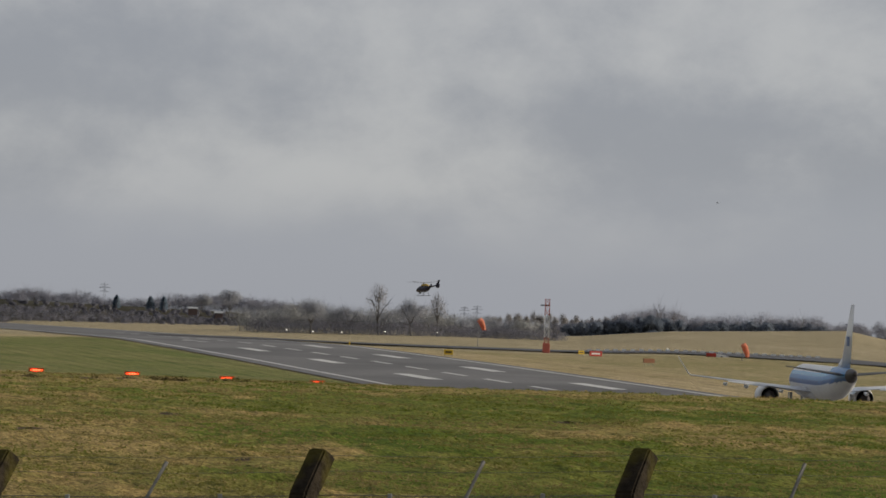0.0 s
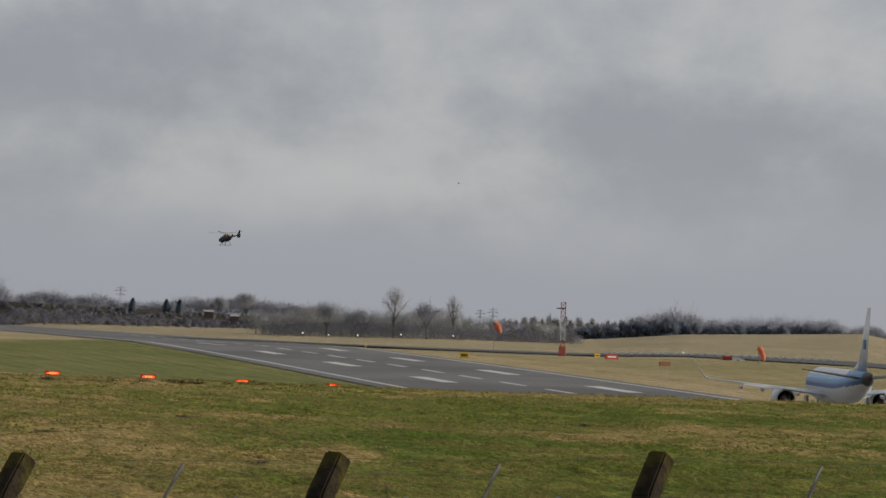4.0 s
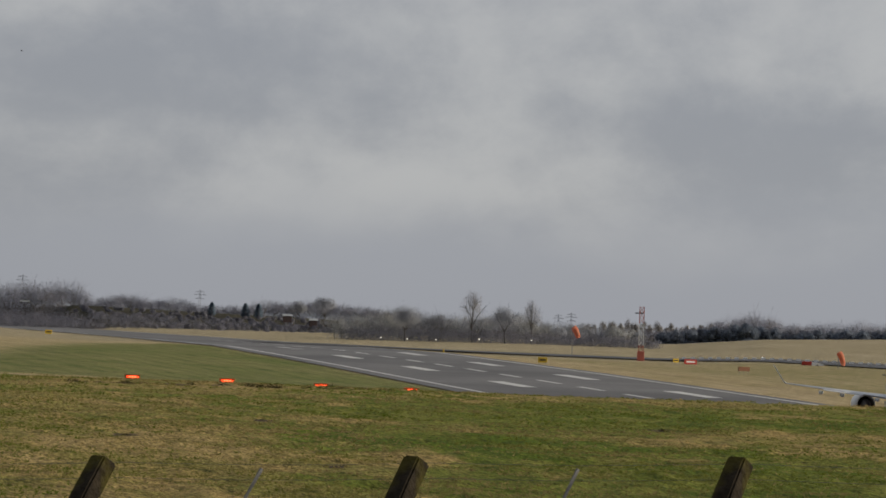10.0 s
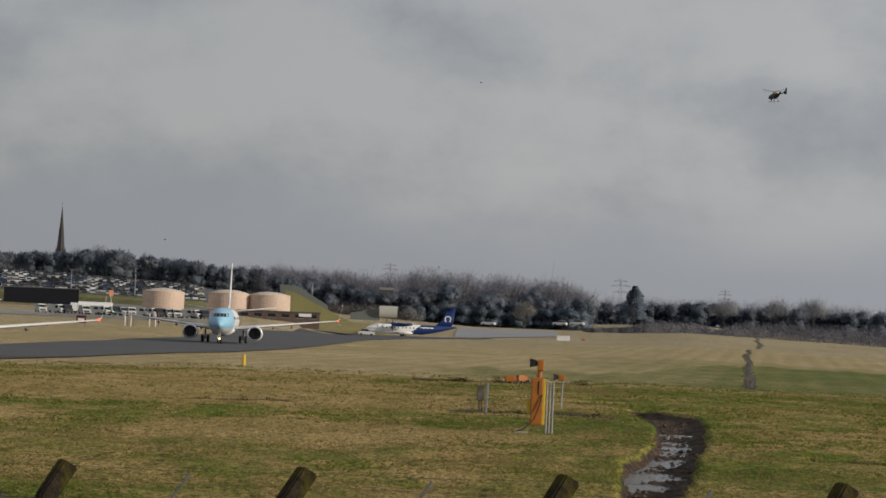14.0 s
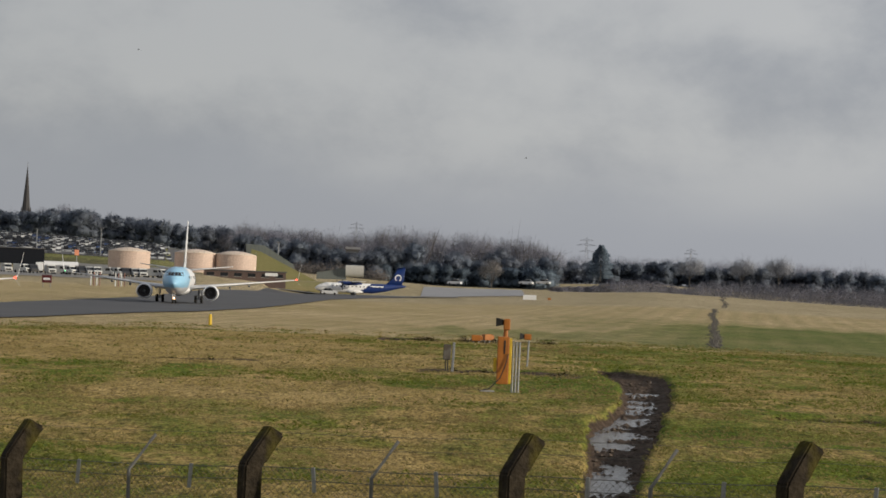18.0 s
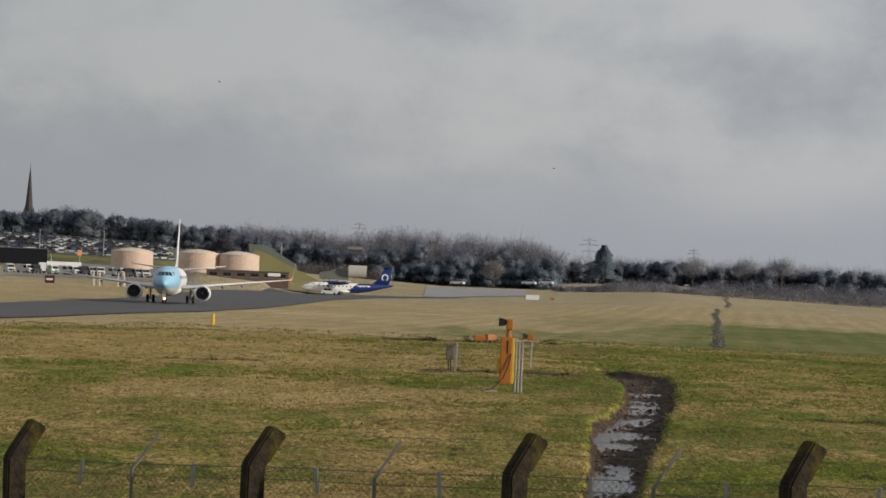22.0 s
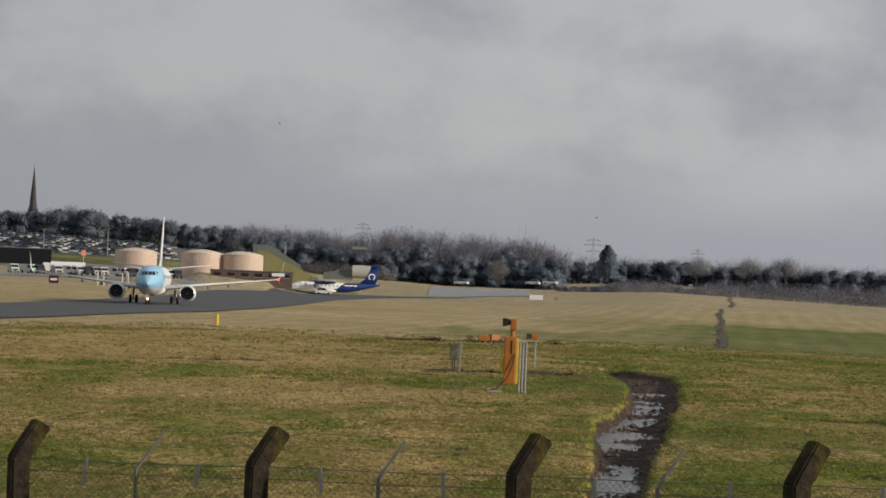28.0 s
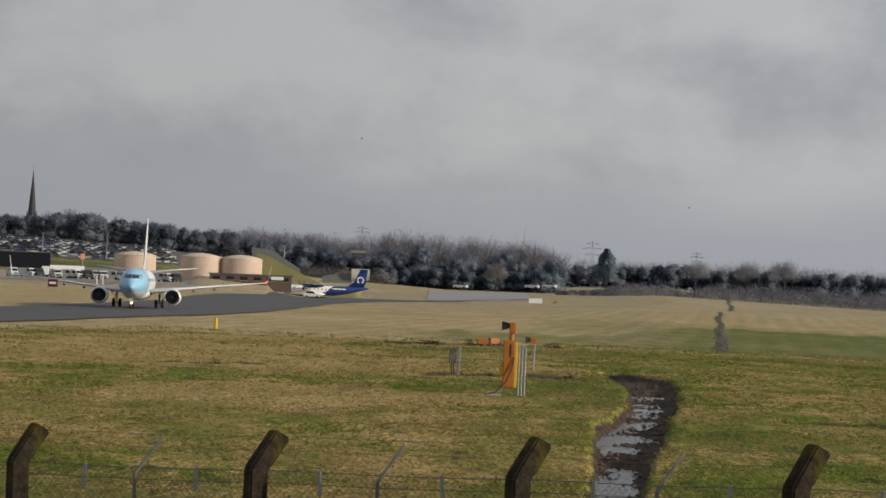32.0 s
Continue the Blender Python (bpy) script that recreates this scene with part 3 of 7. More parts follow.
def run_xy(s, off):
    p = RUN_U * s + RUN_N * off
    return (p.x, p.y)


runway = strip("runway", [run_xy(s, RUN_OFF) for s in range(130, 1900, 10)], (RUN_HALF + 3.5, RUN_HALF + 3), ASPHALT, "grey asphalt runway with white markings", 0.0, z=run_z)


def run_mark(s0, s1, off, width, name="runway_mark"):
    return strip(name, [run_xy(s, off) for s in np.linspace(s0, s1, max(2, int((s1 - s0) / 10)))], width / 2, LINE, "", 0.03, runway, z=run_z)


run_mark(150, 1850, RUN_OFF - RUN_HALF, 0.9, "edge_line")
run_mark(150, 1850, RUN_OFF + RUN_HALF, 0.9, "edge_line")
for i in range(-9, 14):
    run_mark(459 - 19.6 * i - 5.4, 459 - 19.6 * i + 5.4, RUN_OFF + 0.4, 1.0, "centre_line")
for off, s0 in ((RUN_OFF - 9.2, 349), (RUN_OFF + 12.2, 332)):
    for i in range(-3, 4):
        run_mark(s0 + 51 * i - 8.5, s0 + 51 * i + 8.5, off, 2.6, "touchdown_bar")

taxiway = strip("taxiway", [(-15, 735), (-30, 660), (-37, 560), (-37.5, 420), (-38.5, 350), (-42, 300), (-52, 250), (-70, 205), (-100, 165)], 13.5, TAXI, "dark asphalt taxiway")
taxi_cross = strip("taxiway_far", [(-130, 735), (-60, 735), (6, 735)], 12, mat("worn_asphalt", (0.17, 0.165, 0.16), (0.21, 0.205, 0.195), 0.05, 0.85, fine=1.5), "grey asphalt taxiway in the distance", 0.14)


# ---- aircraft: built nose towards +y, starboard towards +x, standing on z = 0 under the main wheels ----
SKYBLUE = mat("sky_blue_paint", (0.16, 0.42, 0.70), (0.13, 0.37, 0.64), 0.5, 0.3)
PALEBLUE = mat("pale_blue_paint", (0.30, 0.56, 0.78), (0.27, 0.52, 0.74), 0.5, 0.3)
DEEPBLUE = mat("deep_blue_paint", (0.012, 0.035, 0.155), (0.010, 0.028, 0.125), 0.5, 0.3)
MIDBLUE = mat("mid_blue_paint", (0.03, 0.13, 0.36), (0.025, 0.11, 0.32), 0.5, 0.3)
LIGHTBLUE = mat("light_blue_paint", (0.012, 0.20, 0.50), (0.010, 0.18, 0.46), 0.5, 0.3)
SOOT = mat("sooty_metal", (0.05, 0.045, 0.045), (0.09, 0.08, 0.08), 3.0, 0.5, metal=0.3)


def ring(y, zc, w, h, n=28, low=1.0):
    """An oval section of a fuselage at station y."""
    out = []
    for k in range(n):
        a = math.tau * k / n
        x, z = math.cos(a) * w / 2, math.sin(a) * h / 2
        out.append((x, y, zc + z * (low if z < 0 else 1.0)))
    return out


def foil(chord, thick, n=7):
    """An aerofoil outline as (back from the leading edge, up)."""
    top = [(chord * (1 - math.cos(math.pi * i / n)) / 2, 0) for i in range(n + 1)]
    shape = lambda u: thick * (1.48 * math.sqrt(u) - 0.63 * u - 1.76 * u * u + 1.42 * u ** 3 - 0.51 * u ** 4) * 1.05
    up = [(b, shape(b / chord) * chord) for b, _ in top]
    lo = [(b, -0.55 * shape(b / chord) * chord) for b, _ in top]
    return up + lo[-2:0:-1]


def surface(bm, stations, upright=False, slot=0):
    """A wing or fin through stations (span, leading edge y, height z, chord, thickness)."""
    rings = []
    for x, y, z, chord, thick in stations:
        if upright:
            rings.append([(x + u, y - b, z) for b, u in foil(chord, thick)])
        else:
            rings.append([(x, y - b, z + u) for b, u in foil(chord, thick)])
    fs = loft(bm, rings, slot=slot)
    bmesh.ops.recalc_face_normals(bm, faces=bm.faces[:])
    return fs


def disc(bm, y, x, z, r, n=20, slot=0, flip=False):
    vs = [bm.verts.new((x + r * math.cos(math.tau * k / n), y, z + r * math.sin(math.tau * k / n))) for k in range(n)]
    f = bm.faces.new(vs if flip else vs[::-1])
    f.material_index = slot


def turned(bm, profile, x, z, n=24, slot=0, squash=1.0):
    """A body turned about the y axis through (x, z): profile of (y, radius). squash flattens its underside."""
    rings = [[(x + r * math.cos(math.tau * k / n), y, z + r * math.sin(math.tau * k / n) * (squash if math.sin(math.tau * k / n) < 0 else 1)) for k in range(n)] for y, r in profile]
    loft(bm, rings, cap=False, slot=slot)


def jet_engine(root, x, y, z, r, length, paint):
    """Nacelle with polished lip, dark intake, fan, spinner and exhaust core."""
    bm = bmesh.new()
    turned(bm, [(y, r * 0.86), (y - 0.12, r * 0.97), (y - 0.6, r * 1.06), (y - length * 0.5, r * 1.04), (y - length * 0.85, r * 0.82), (y - length * 0.84, r * 0.78)], x, z, squash=0.9)
    bmesh.ops.recalc_face_normals(bm, faces=bm.faces[:])
    nac = part("nacelle", bm, paint, root, smooth=True)
    bm = bmesh.new()
    turned(bm, [(y - 0.10, r * 0.96), (y + 0.02, r * 0.90), (y + 0.01, r * 0.85), (y - 0.16, r * 0.80)], x, z, squash=0.9)
    part("intake_lip", bm, CHROME, nac, "polished metal intake lip", smooth=True)
    bm = bmesh.new()
    turned(bm, [(y - 0.14, r * 0.81), (y - 0.9, r * 0.78)], x, z, squash=0.92)
    disc(bm, y - 0.9, x, z, r * 0.79)
    part("intake_duct", bm, BLACK, nac, "dark intake duct", smooth=True)
    bm = bmesh.new()
    for k in range(18):
        a = math.tau * k / 18
        ca, sa = math.cos(a), math.sin(a)
        cb, sb = math.cos(a + 0.25), math.sin(a + 0.25)
        vs = [bm.verts.new((x + ca * r * 0.2, y - 0.80, z + sa * r * 0.2)), bm.verts.new((x + ca * r * 0.75, y - 0.80, z + sa * r * 0.72)), bm.verts.new((x + cb * r * 0.75, y - 0.88, z + sb * r * 0.72)), bm.verts.new((x + cb * r * 0.2, y - 0.88, z + sb * r * 0.2))]
        bm.faces.new(vs)
    part("fan", bm, SOOT, nac, "dark metal fan blades")
    bm = bmesh.new()
    turned(bm, [(y - 0.45, 0.02), (y - 0.6, r * 0.12), (y - 0.84, r * 0.22)], x, z)
    part("spinner", bm, STEEL, nac, smooth=True)
    bm = bmesh.new()
    turned(bm, [(y - length * 0.7, r * 0.5), (y - length * 0.95, r * 0.42), (y - length * 1.12, r * 0.22), (y - length * 1.2, 0.03)], x, z)
    part("exhaust_cone", bm, SOOT, nac, "sooty exhaust cone", smooth=True)
    return nac


def wheel(parent, x, y, r, w):
    bm = bmesh.new()
    rings = [[(x + sx, y + rr * math.cos(math.tau * k / 20), r + rr * math.sin(math.tau * k / 20)) for k in range(20)] for sx, rr in ((-w / 2, r * 0.62), (-w / 2, r * 0.9), (-w * 0.3, r), (w * 0.3, r), (w / 2, r * 0.9), (w / 2, r * 0.62))]
    loft(bm, rings)
    bmesh.ops.recalc_face_normals(bm, faces=bm.faces[:])
    part("tyre", bm, RUBBER, parent, "black rubber tyre", smooth=False)
    bm = bmesh.new()
    rings = [[(x + sx, y + rr * math.cos(math.tau * k / 14), r + rr * math.sin(math.tau * k / 14)) for k in range(14)] for sx, rr in ((-w * 0.53, r * 0.25), (-w * 0.5, r * 0.55), (w * 0.5, r * 0.55), (w * 0.53, r * 0.25))]
    loft(bm, rings)
    bmesh.ops.recalc_face_normals(bm, faces=bm.faces[:])
    part("rim", bm, STEEL, parent, smooth=False)


def gear(root, name, x, y, top, r, w, gap):
    """A landing-gear leg with two wheels, scissor link and door."""
    bm = bmesh.new()
    tube(bm, [(x, y, top), (x, y, r * 0.9)], [0.13, 0.10], 10)
    tube(bm, [(x - gap / 2, y, r), (x + gap / 2, y, r)], 0.07, 8)
    tube(bm, [(x, y + 0.12, top * 0.62), (x, y + 0.36, top * 0.42), (x, y + 0.1, r * 1.1)], 0.04, 6)
    leg = part(name, bm, STEEL, root, smooth=False)
    wheel(leg, x - gap / 2, y, r, w)
    wheel(leg, x + gap / 2, y, r, w)
    bm = bmesh.new()
    box(bm, x - 0.03 + 0.24 * (1 if x > 0 else -1), x + 0.03 + 0.24 * (1 if x > 0 else -1), y - 0.35, y + 0.35, r * 1.5, top, 0.02)
    part("gear_door", bm, WHITE, leg)
    return leg


def lamp_bulb(parent, name, p, r, material, label):
    bm = bmesh.new()
    bmesh.ops.create_icosphere(bm, subdivisions=2, radius=r, matrix=Matrix.Translation(p))
    return part(name, bm, material, parent, label, smooth=True)


def fuselage(root, stations, livery, paints, n=48):
    """stations: (y, middle height, width, height). livery(y, z, x) gives a face's slot in paints."""
    bm = bmesh.new()
    fine = []
    for a, b in zip(stations, stations[1:]):
        m = max(1, int(abs(b[0] - a[0]) / 0.3))
        for i in range(m):
            fine.append(tuple(a[k] + (b[k] - a[k]) * i / m for k in range(4)))
    fine.append(stations[-1])
    loft(bm, [ring(*s, n=n) for s in fine])
    bmesh.ops.recalc_face_normals(bm, faces=bm.faces[:])
    for f in bm.faces:
        c = f.calc_center_median()
        f.material_index = livery(c.y, c.z, c.x)
    return part("fuselage", bm, paints, root, smooth=True)


def panes(parent, name, quads, material=GLASS, depth=0.03):
    for q in quads:
        bm = bmesh.new()
        vs = [bm.verts.new(p) for p in q]
        bm.faces.new(vs)
        r = bmesh.ops.extrude_face_region(bm, geom=bm.faces[:])
        n = (Vector(q[1]) - Vector(q[0])).cross(Vector(q[2]) - Vector(q[0])).normalized() * depth
        for v in r["geom"]:
            if isinstance(v, bmesh.types.BMVert):
                v.co += n
        bmesh.ops.recalc_face_normals(bm, faces=bm.faces[:])
        part(name, bm, material, parent, "dark window glass")


def twin_jet(name, m, label, S, paints, livery, group=""):
    """A low-wing twin jet airliner with the sizes in S."""
    root = thing(name, m, label, "airliner", group)
    y0, L, W, H, zc = S["nose"], S["length"], S["width"], S["height"], S["middle"]
    st = [(y0, zc - 0.45, 0.1, 0.1), (y0 - 0.25, zc - 0.43, 0.75, 0.7), (y0 - 0.8, zc - 0.36, 1.5, 1.45), (y0 - 1.6, zc - 0.26, 2.2, 2.2), (y0 - 2.6, zc - 0.12, 2.9, 3.0), (y0 - 4.0, zc - 0.02, 3.45, 3.65), (y0 - 5.8, zc, 3.76, 4.0),
          (y0 - L * 0.62, zc, 3.76, 4.0), (y0 - L * 0.72, zc + 0.12, 3.6, 3.7), (y0 - L * 0.82, zc + 0.45, 2.9, 2.95), (y0 - L * 0.91, zc + 0.85, 1.85, 1.95), (y0 - L * 0.97, zc + 1.12, 0.95, 1.1), (y0 - L, zc + 1.22, 0.4, 0.45)]
    st = [(y, z, w * W / 3.76, h * H / 4.0) for y, z, w, h in st]
    body = fuselage(root, st, livery, paints)
    # belly fairing where the wings meet
    wy, chord = S["wing_y"], S["chord"]
    bm = bmesh.new()
    loft(bm, [ring(wy + 1.6, zc - H * 0.36, W * 0.5, H * 0.25), ring(wy + 0.2, zc - H * 0.33, W * 0.94, H * 0.46), ring(wy - chord * 0.9, zc - H * 0.33, W * 0.94, H * 0.46), ring(wy - chord - 1.8, zc - H * 0.34, W * 0.45, H * 0.25)])
    bmesh.ops.recalc_face_normals(bm, faces=bm.faces[:])
    part("belly_fairing", bm, WINGGREY, root, smooth=True)
    half, sweep, dih, tip = S["span"] / 2, math.tan(radians(S["sweep"])), math.tan(radians(S["dihedral"])), S["tip"]
    wz = zc - H * 0.30
    for sd in (-1, 1):
        bm = bmesh.new()
        k = S["kink"]
        surface(bm, [(sd * W * 0.3, wy, wz, chord, 0.13), (sd * k, wy - (k - W * 0.3) * sweep, wz + k * dih, chord * 0.56, 0.12), (sd * half, wy - (half - W * 0.3) * sweep, wz + half * dih * 1.05, tip, 0.10)])
        wing = part("wing", bm, WINGGREY, root, smooth=True)
        ty, tz = wy - (half - W * 0.3) * sweep, wz + half * dih * 1.05
        wl = S["winglet"]
        bm = bmesh.new()
        surface(bm, [(sd * (half - 0.05), ty, tz, tip, 0.12), (sd * (half + wl * 0.12), ty - 0.15, tz + wl * 0.10, tip * 0.95, 0.18), (sd * (half + wl * S["cant"]), ty - wl * 0.75, tz + wl, tip * 0.42, 0.30)])
        part("winglet", bm, S["winglet_paint"], wing, "upturned winglet", smooth=True)
        if S.get("split"):
            bm = bmesh.new()
            surface(bm, [(sd * (half - 0.05), ty - tip * 0.35, tz, tip * 0.6, 0.08), (sd * (half + 0.55), ty - tip * 0.9, tz - 0.75, tip * 0.2, 0.07)])
            part("lower_winglet", bm, S["winglet_paint"], wing, smooth=True)
        if S.get("nav", True):
            lamp_bulb(wing, "navigation_light", (sd * (half + 0.05), ty - 0.1, tz + 0.05), 0.07 if sd > 0 else 0.12, NAV_GREEN if sd > 0 else NAV_RED, "green navigation light" if sd > 0 else "red navigation light")
        for fx in S["fairings"]:
            bm = bmesh.new()
            fy = wy - (fx - W * 0.3) * sweep - chord * (0.72 if fx < k else 0.42)
            fz = wz + fx * dih - 0.22
            tube(bm, [(sd * fx, fy + 1.3, fz), (sd * fx, fy + 0.6, fz - 0.14), (sd * fx, fy - 0.5, fz - 0.16), (sd * fx, fy - 1.6, fz + 0.02)], [0.04, 0.17, 0.17, 0.03], 8)
            part("flap_fairing", bm, WINGGREY, wing, smooth=True)
        bm = bmesh.new()
        fx0, fx1 = k + 0.4, half * 0.72
        quad = []
        for fx, q in ((fx0, 0.52), (fx1, 0.40)):
            fy = wy - (fx - W * 0.3) * sweep
            c = chord * (0.56 + (tip / chord - 0.56) * (fx - k) / (half - k))
            quad.append(((sd * fx, fy - c * 0.99, wz + fx * dih * 1.03 - 0.02), (sd * fx, fy - c * 1.10, wz + fx * dih * 1.03 - 0.10)))
        loft(bm, [[quad[0][0], quad[0][1], (quad[0][1][0], quad[0][1][1], quad[0][1][2] - 0.08)], [quad[1][0], quad[1][1], (quad[1][1][0], quad[1][1][1], quad[1][1][2] - 0.06)]])
        bmesh.ops.recalc_face_normals(bm, faces=bm.faces[:])
        part("flap", bm, WINGGREY, wing)
        # engine on its pylon
        ex, ey, ez, er, el = S["engine"]
        nac = jet_engine(root, sd * ex, ey, ez, er, el, S["nacelle_paint"])
        bm = bmesh.new()
        loft(bm, [[(sd * ex - 0.16, y, z), (sd * ex + 0.16, y, z), (sd * ex + 0.16, y - ln, z), (sd * ex - 0.16, y - ln, z)] for y, z, ln in ((ey - 0.8, ez + er * 0.8, el * 0.9), (ey - 1.8, wz + ex * dih + 0.12, el * 0.62))])
        bmesh.ops.recalc_face_normals(bm, faces=bm.faces[:])
        part("pylon", bm, WINGGREY, nac)
        # tailplane
        bm = bmesh.new()
        sy, sz, sc, sh = S["tail"]
        surface(bm, [(sd * 0.2, sy, sz, sc, 0.10), (sd * sh, sy - sh * 0.62, sz + sh * 0.12, sc * 0.38, 0.09)])
        part("tailplane", bm, S.get("tailplane_paint", WINGGREY), root, smooth=True)
        gear(root, "main_gear", sd * S["track"] / 2, S["gear_y"], zc - H * 0.32, 0.56, 0.40, 0.86)
    # fin with its dorsal fillet
    fy, fz, fc, ftop, ftc = S["fin"]
    bm = bmesh.new()
    lean = (ftop - fz) * 0.78
    surface(bm, [(0, fy, fz, fc, 0.09), (0, fy - lean * 0.5, (fz + ftop) / 2, (fc + ftc) / 2, 0.09), (0, fy - lean, ftop, ftc, 0.08)], upright=True)
    for f in bm.faces:
        c = f.calc_center_median()
        f.material_index = S["fin_livery"](c.y, c.z)
    part("tail_fin", bm, S["fin_paints"], root, smooth=True)
    bm = bmesh.new()
    surface(bm, [(0, fy + 3.4, fz - 0.25, fc * 0.9, 0.03), (0, fy - 0.6, fz + 1.1, fc * 0.6, 0.04)], upright=True)
    part("dorsal_fillet", bm, S["fin_paints"][0], root, smooth=True)
    gear(root, "nose_gear", 0.02, y0 - S["nose_gear"], zc - H * 0.40, 0.36, 0.22, 0.42)
    # cockpit glazing
    def skin(x, z):
        """The foremost point of the hull at that place across the nose."""
        for b in np.arange(0.2, 8, 0.02):
            i = max(k for k in range(len(st)) if st[k][0] >= y0 - b)
            k = (st[i][0] - (y0 - b)) / (st[i][0] - st[i + 1][0])
            mz, w, h = (st[i][j] + (st[i + 1][j] - st[i][j]) * k for j in (1, 2, 3))
            if (x / (w / 2)) ** 2 + ((z - mz) / (h / 2)) ** 2 <= 1:
                return (x, y0 - b + 0.09, z)
        return (x, y0 - 8, z)

    z0, z1 = zc + H * 0.18, zc + H * 0.30
    q = []
    for sd in (-1, 1):
        for xa, xb in ((0.05, 0.50), (0.56, 0.95), (1.0, 1.28)):
            xa, xb = sd * xa * W / 3.76, sd * xb * W / 3.76
            a, b, c, d = skin(xa, z0), skin(xb, z0 - 0.03), skin(xb * 0.92, z1 - 0.04), skin(xa * 0.92, z1)
            q.append((a, b, c, d) if sd > 0 else (b, a, d, c))
    panes(body, "cockpit_window", q)
    # cabin windows
    q = []
    ys = np.arange(y0 - 7.2, y0 - L * 0.74, -1.02)
    for sd in (-1, 1):
        for y in ys:
            xa, xb = (sd * (W * 0.5 * math.sqrt(1 - (dz / (H / 2)) ** 2) + 0.004) for dz in (0.30, 0.68))
            a = [(xa, y + 0.16, zc + 0.30), (xa, y - 0.16, zc + 0.30), (xb, y - 0.16, zc + 0.68), (xb, y + 0.16, zc + 0.68)]
            q.append(a if sd < 0 else a[::-1])
    if S.get("windows", True):
        panes(body, "cabin_window", q, depth=0.006)
    return root


def blue_jet_livery(y0):
    # sky-blue nose sweeping up over the roof, white flanks, pale grey belly
    def f(y, z, x):
        b = y0 - y
        if z < 2.25:
            return 2
        return 0 if b < 9 + (z - 3) * 2.5 or z > 5.0 else 1
    return f


B738 = dict(nose=18.2, length=39.5, width=3.76, height=4.0, middle=3.25, wing_y=5.2, chord=7.6, span=34.3, sweep=25.5, dihedral=6.0, tip=1.25, kink=5.6, winglet=2.5, cant=0.30, split=True,
            winglet_paint=WHITE, fairings=(3.6, 7.4, 10.2), engine=(4.83, 6.8, 1.52, 1.12, 4.6), nacelle_paint=WHITE, tail=(-13.6, 4.75, 4.2, 7.2), track=5.72, gear_y=0.0, fin=(-11.6, 5.0, 5.8, 12.5, 1.9),
            fin_livery=lambda y, z: 0 if z > 6.6 else 1, fin_paints=[WHITE, PALEBLUE], nose_gear=4.0)
# the tailplane's near-black colour has the shade of its underside painted in
E190 = dict(nose=16.6, length=36.2, width=3.02, height=3.36, middle=3.0, wing_y=4.6, chord=6.2, span=26.4, sweep=25.0, dihedral=5.5, tip=1.3, kink=5.2, winglet=1.75, cant=0.75,
            winglet_paint=WHITE, fairings=(4.2, 7.6, 9.8), windows=False, nav=False, engine=(4.75, 6.0, 1.45, 1.08, 4.2), nacelle_paint=WHITE, tail=(-13.4, 3.95, 3.6, 6.05), track=5.94, gear_y=0.0, fin=(-11.4, 4.5, 5.2, 10.55, 1.9),
            fin_livery=lambda y, z: 1 if 6.9 < z < 8.2 and y < -13.6 else 0, fin_paints=[WHITE, MIDBLUE], nose_gear=3.6, tailplane_paint=mat("shaded_tailplane", (0.022, 0.021, 0.022), (0.034, 0.032, 0.032), 1.0, 0.5))

blue_airliner = twin_jet("blue_airliner", pose(0, 0, 0), "white and sky-blue twin-jet airliner taxiing with its landing lamp lit", B738, [PALEBLUE, WHITE, WINGGREY], blue_jet_livery(18.2))
lamp_bulb(blue_airliner, "landing_light", (0.02, 14.62, 0.72), 0.15, LAMP, "bright landing lamp on the nose leg")
second_airliner = twin_jet("white_airliner", pose(0, 0, 0), "white twin-jet airliner waiting ahead on the taxiway", B738, [WHITE, WHITE, WINGGREY], blue_jet_livery(18.2))


def regional_livery(y, z, x):
    # sky glare put into the colour: white roof, then a pale band, running into light blue astern; a deeper blue band
    # under it, white belly
    up = max(0.0, -y - 8) * 0.075
    if y < -17.2:
        return 4
    h = z - up
    if h > 3.98 and y > -11.5 + (h - 3.98) * 4:
        return 2
    if h > 3.62 and y > -11.0:
        return 3
    if h > 3.16:
        return 0
    if h > 2.80:
        return 1
    return 2


regional_jet = twin_jet("regional_jet", pose(0, 0, 0), "light-blue and white regional jet seen from behind on the runway", E190, [LIGHTBLUE, MIDBLUE, WHITE, mat("glare_band", (0.15, 0.42, 0.70), (0.12, 0.38, 0.66), 0.5, 0.25), SOOT], regional_livery)
for sd in (-1, 1):
    bm = bmesh.new()
    box(bm, sd * 0.10 - 0.02, sd * 0.10 + 0.02, -16.2, -14.9, 6.7, 7.6)
    part("fin_mark", bm, MIDBLUE, regional_jet, "plain blue mark on the fin")


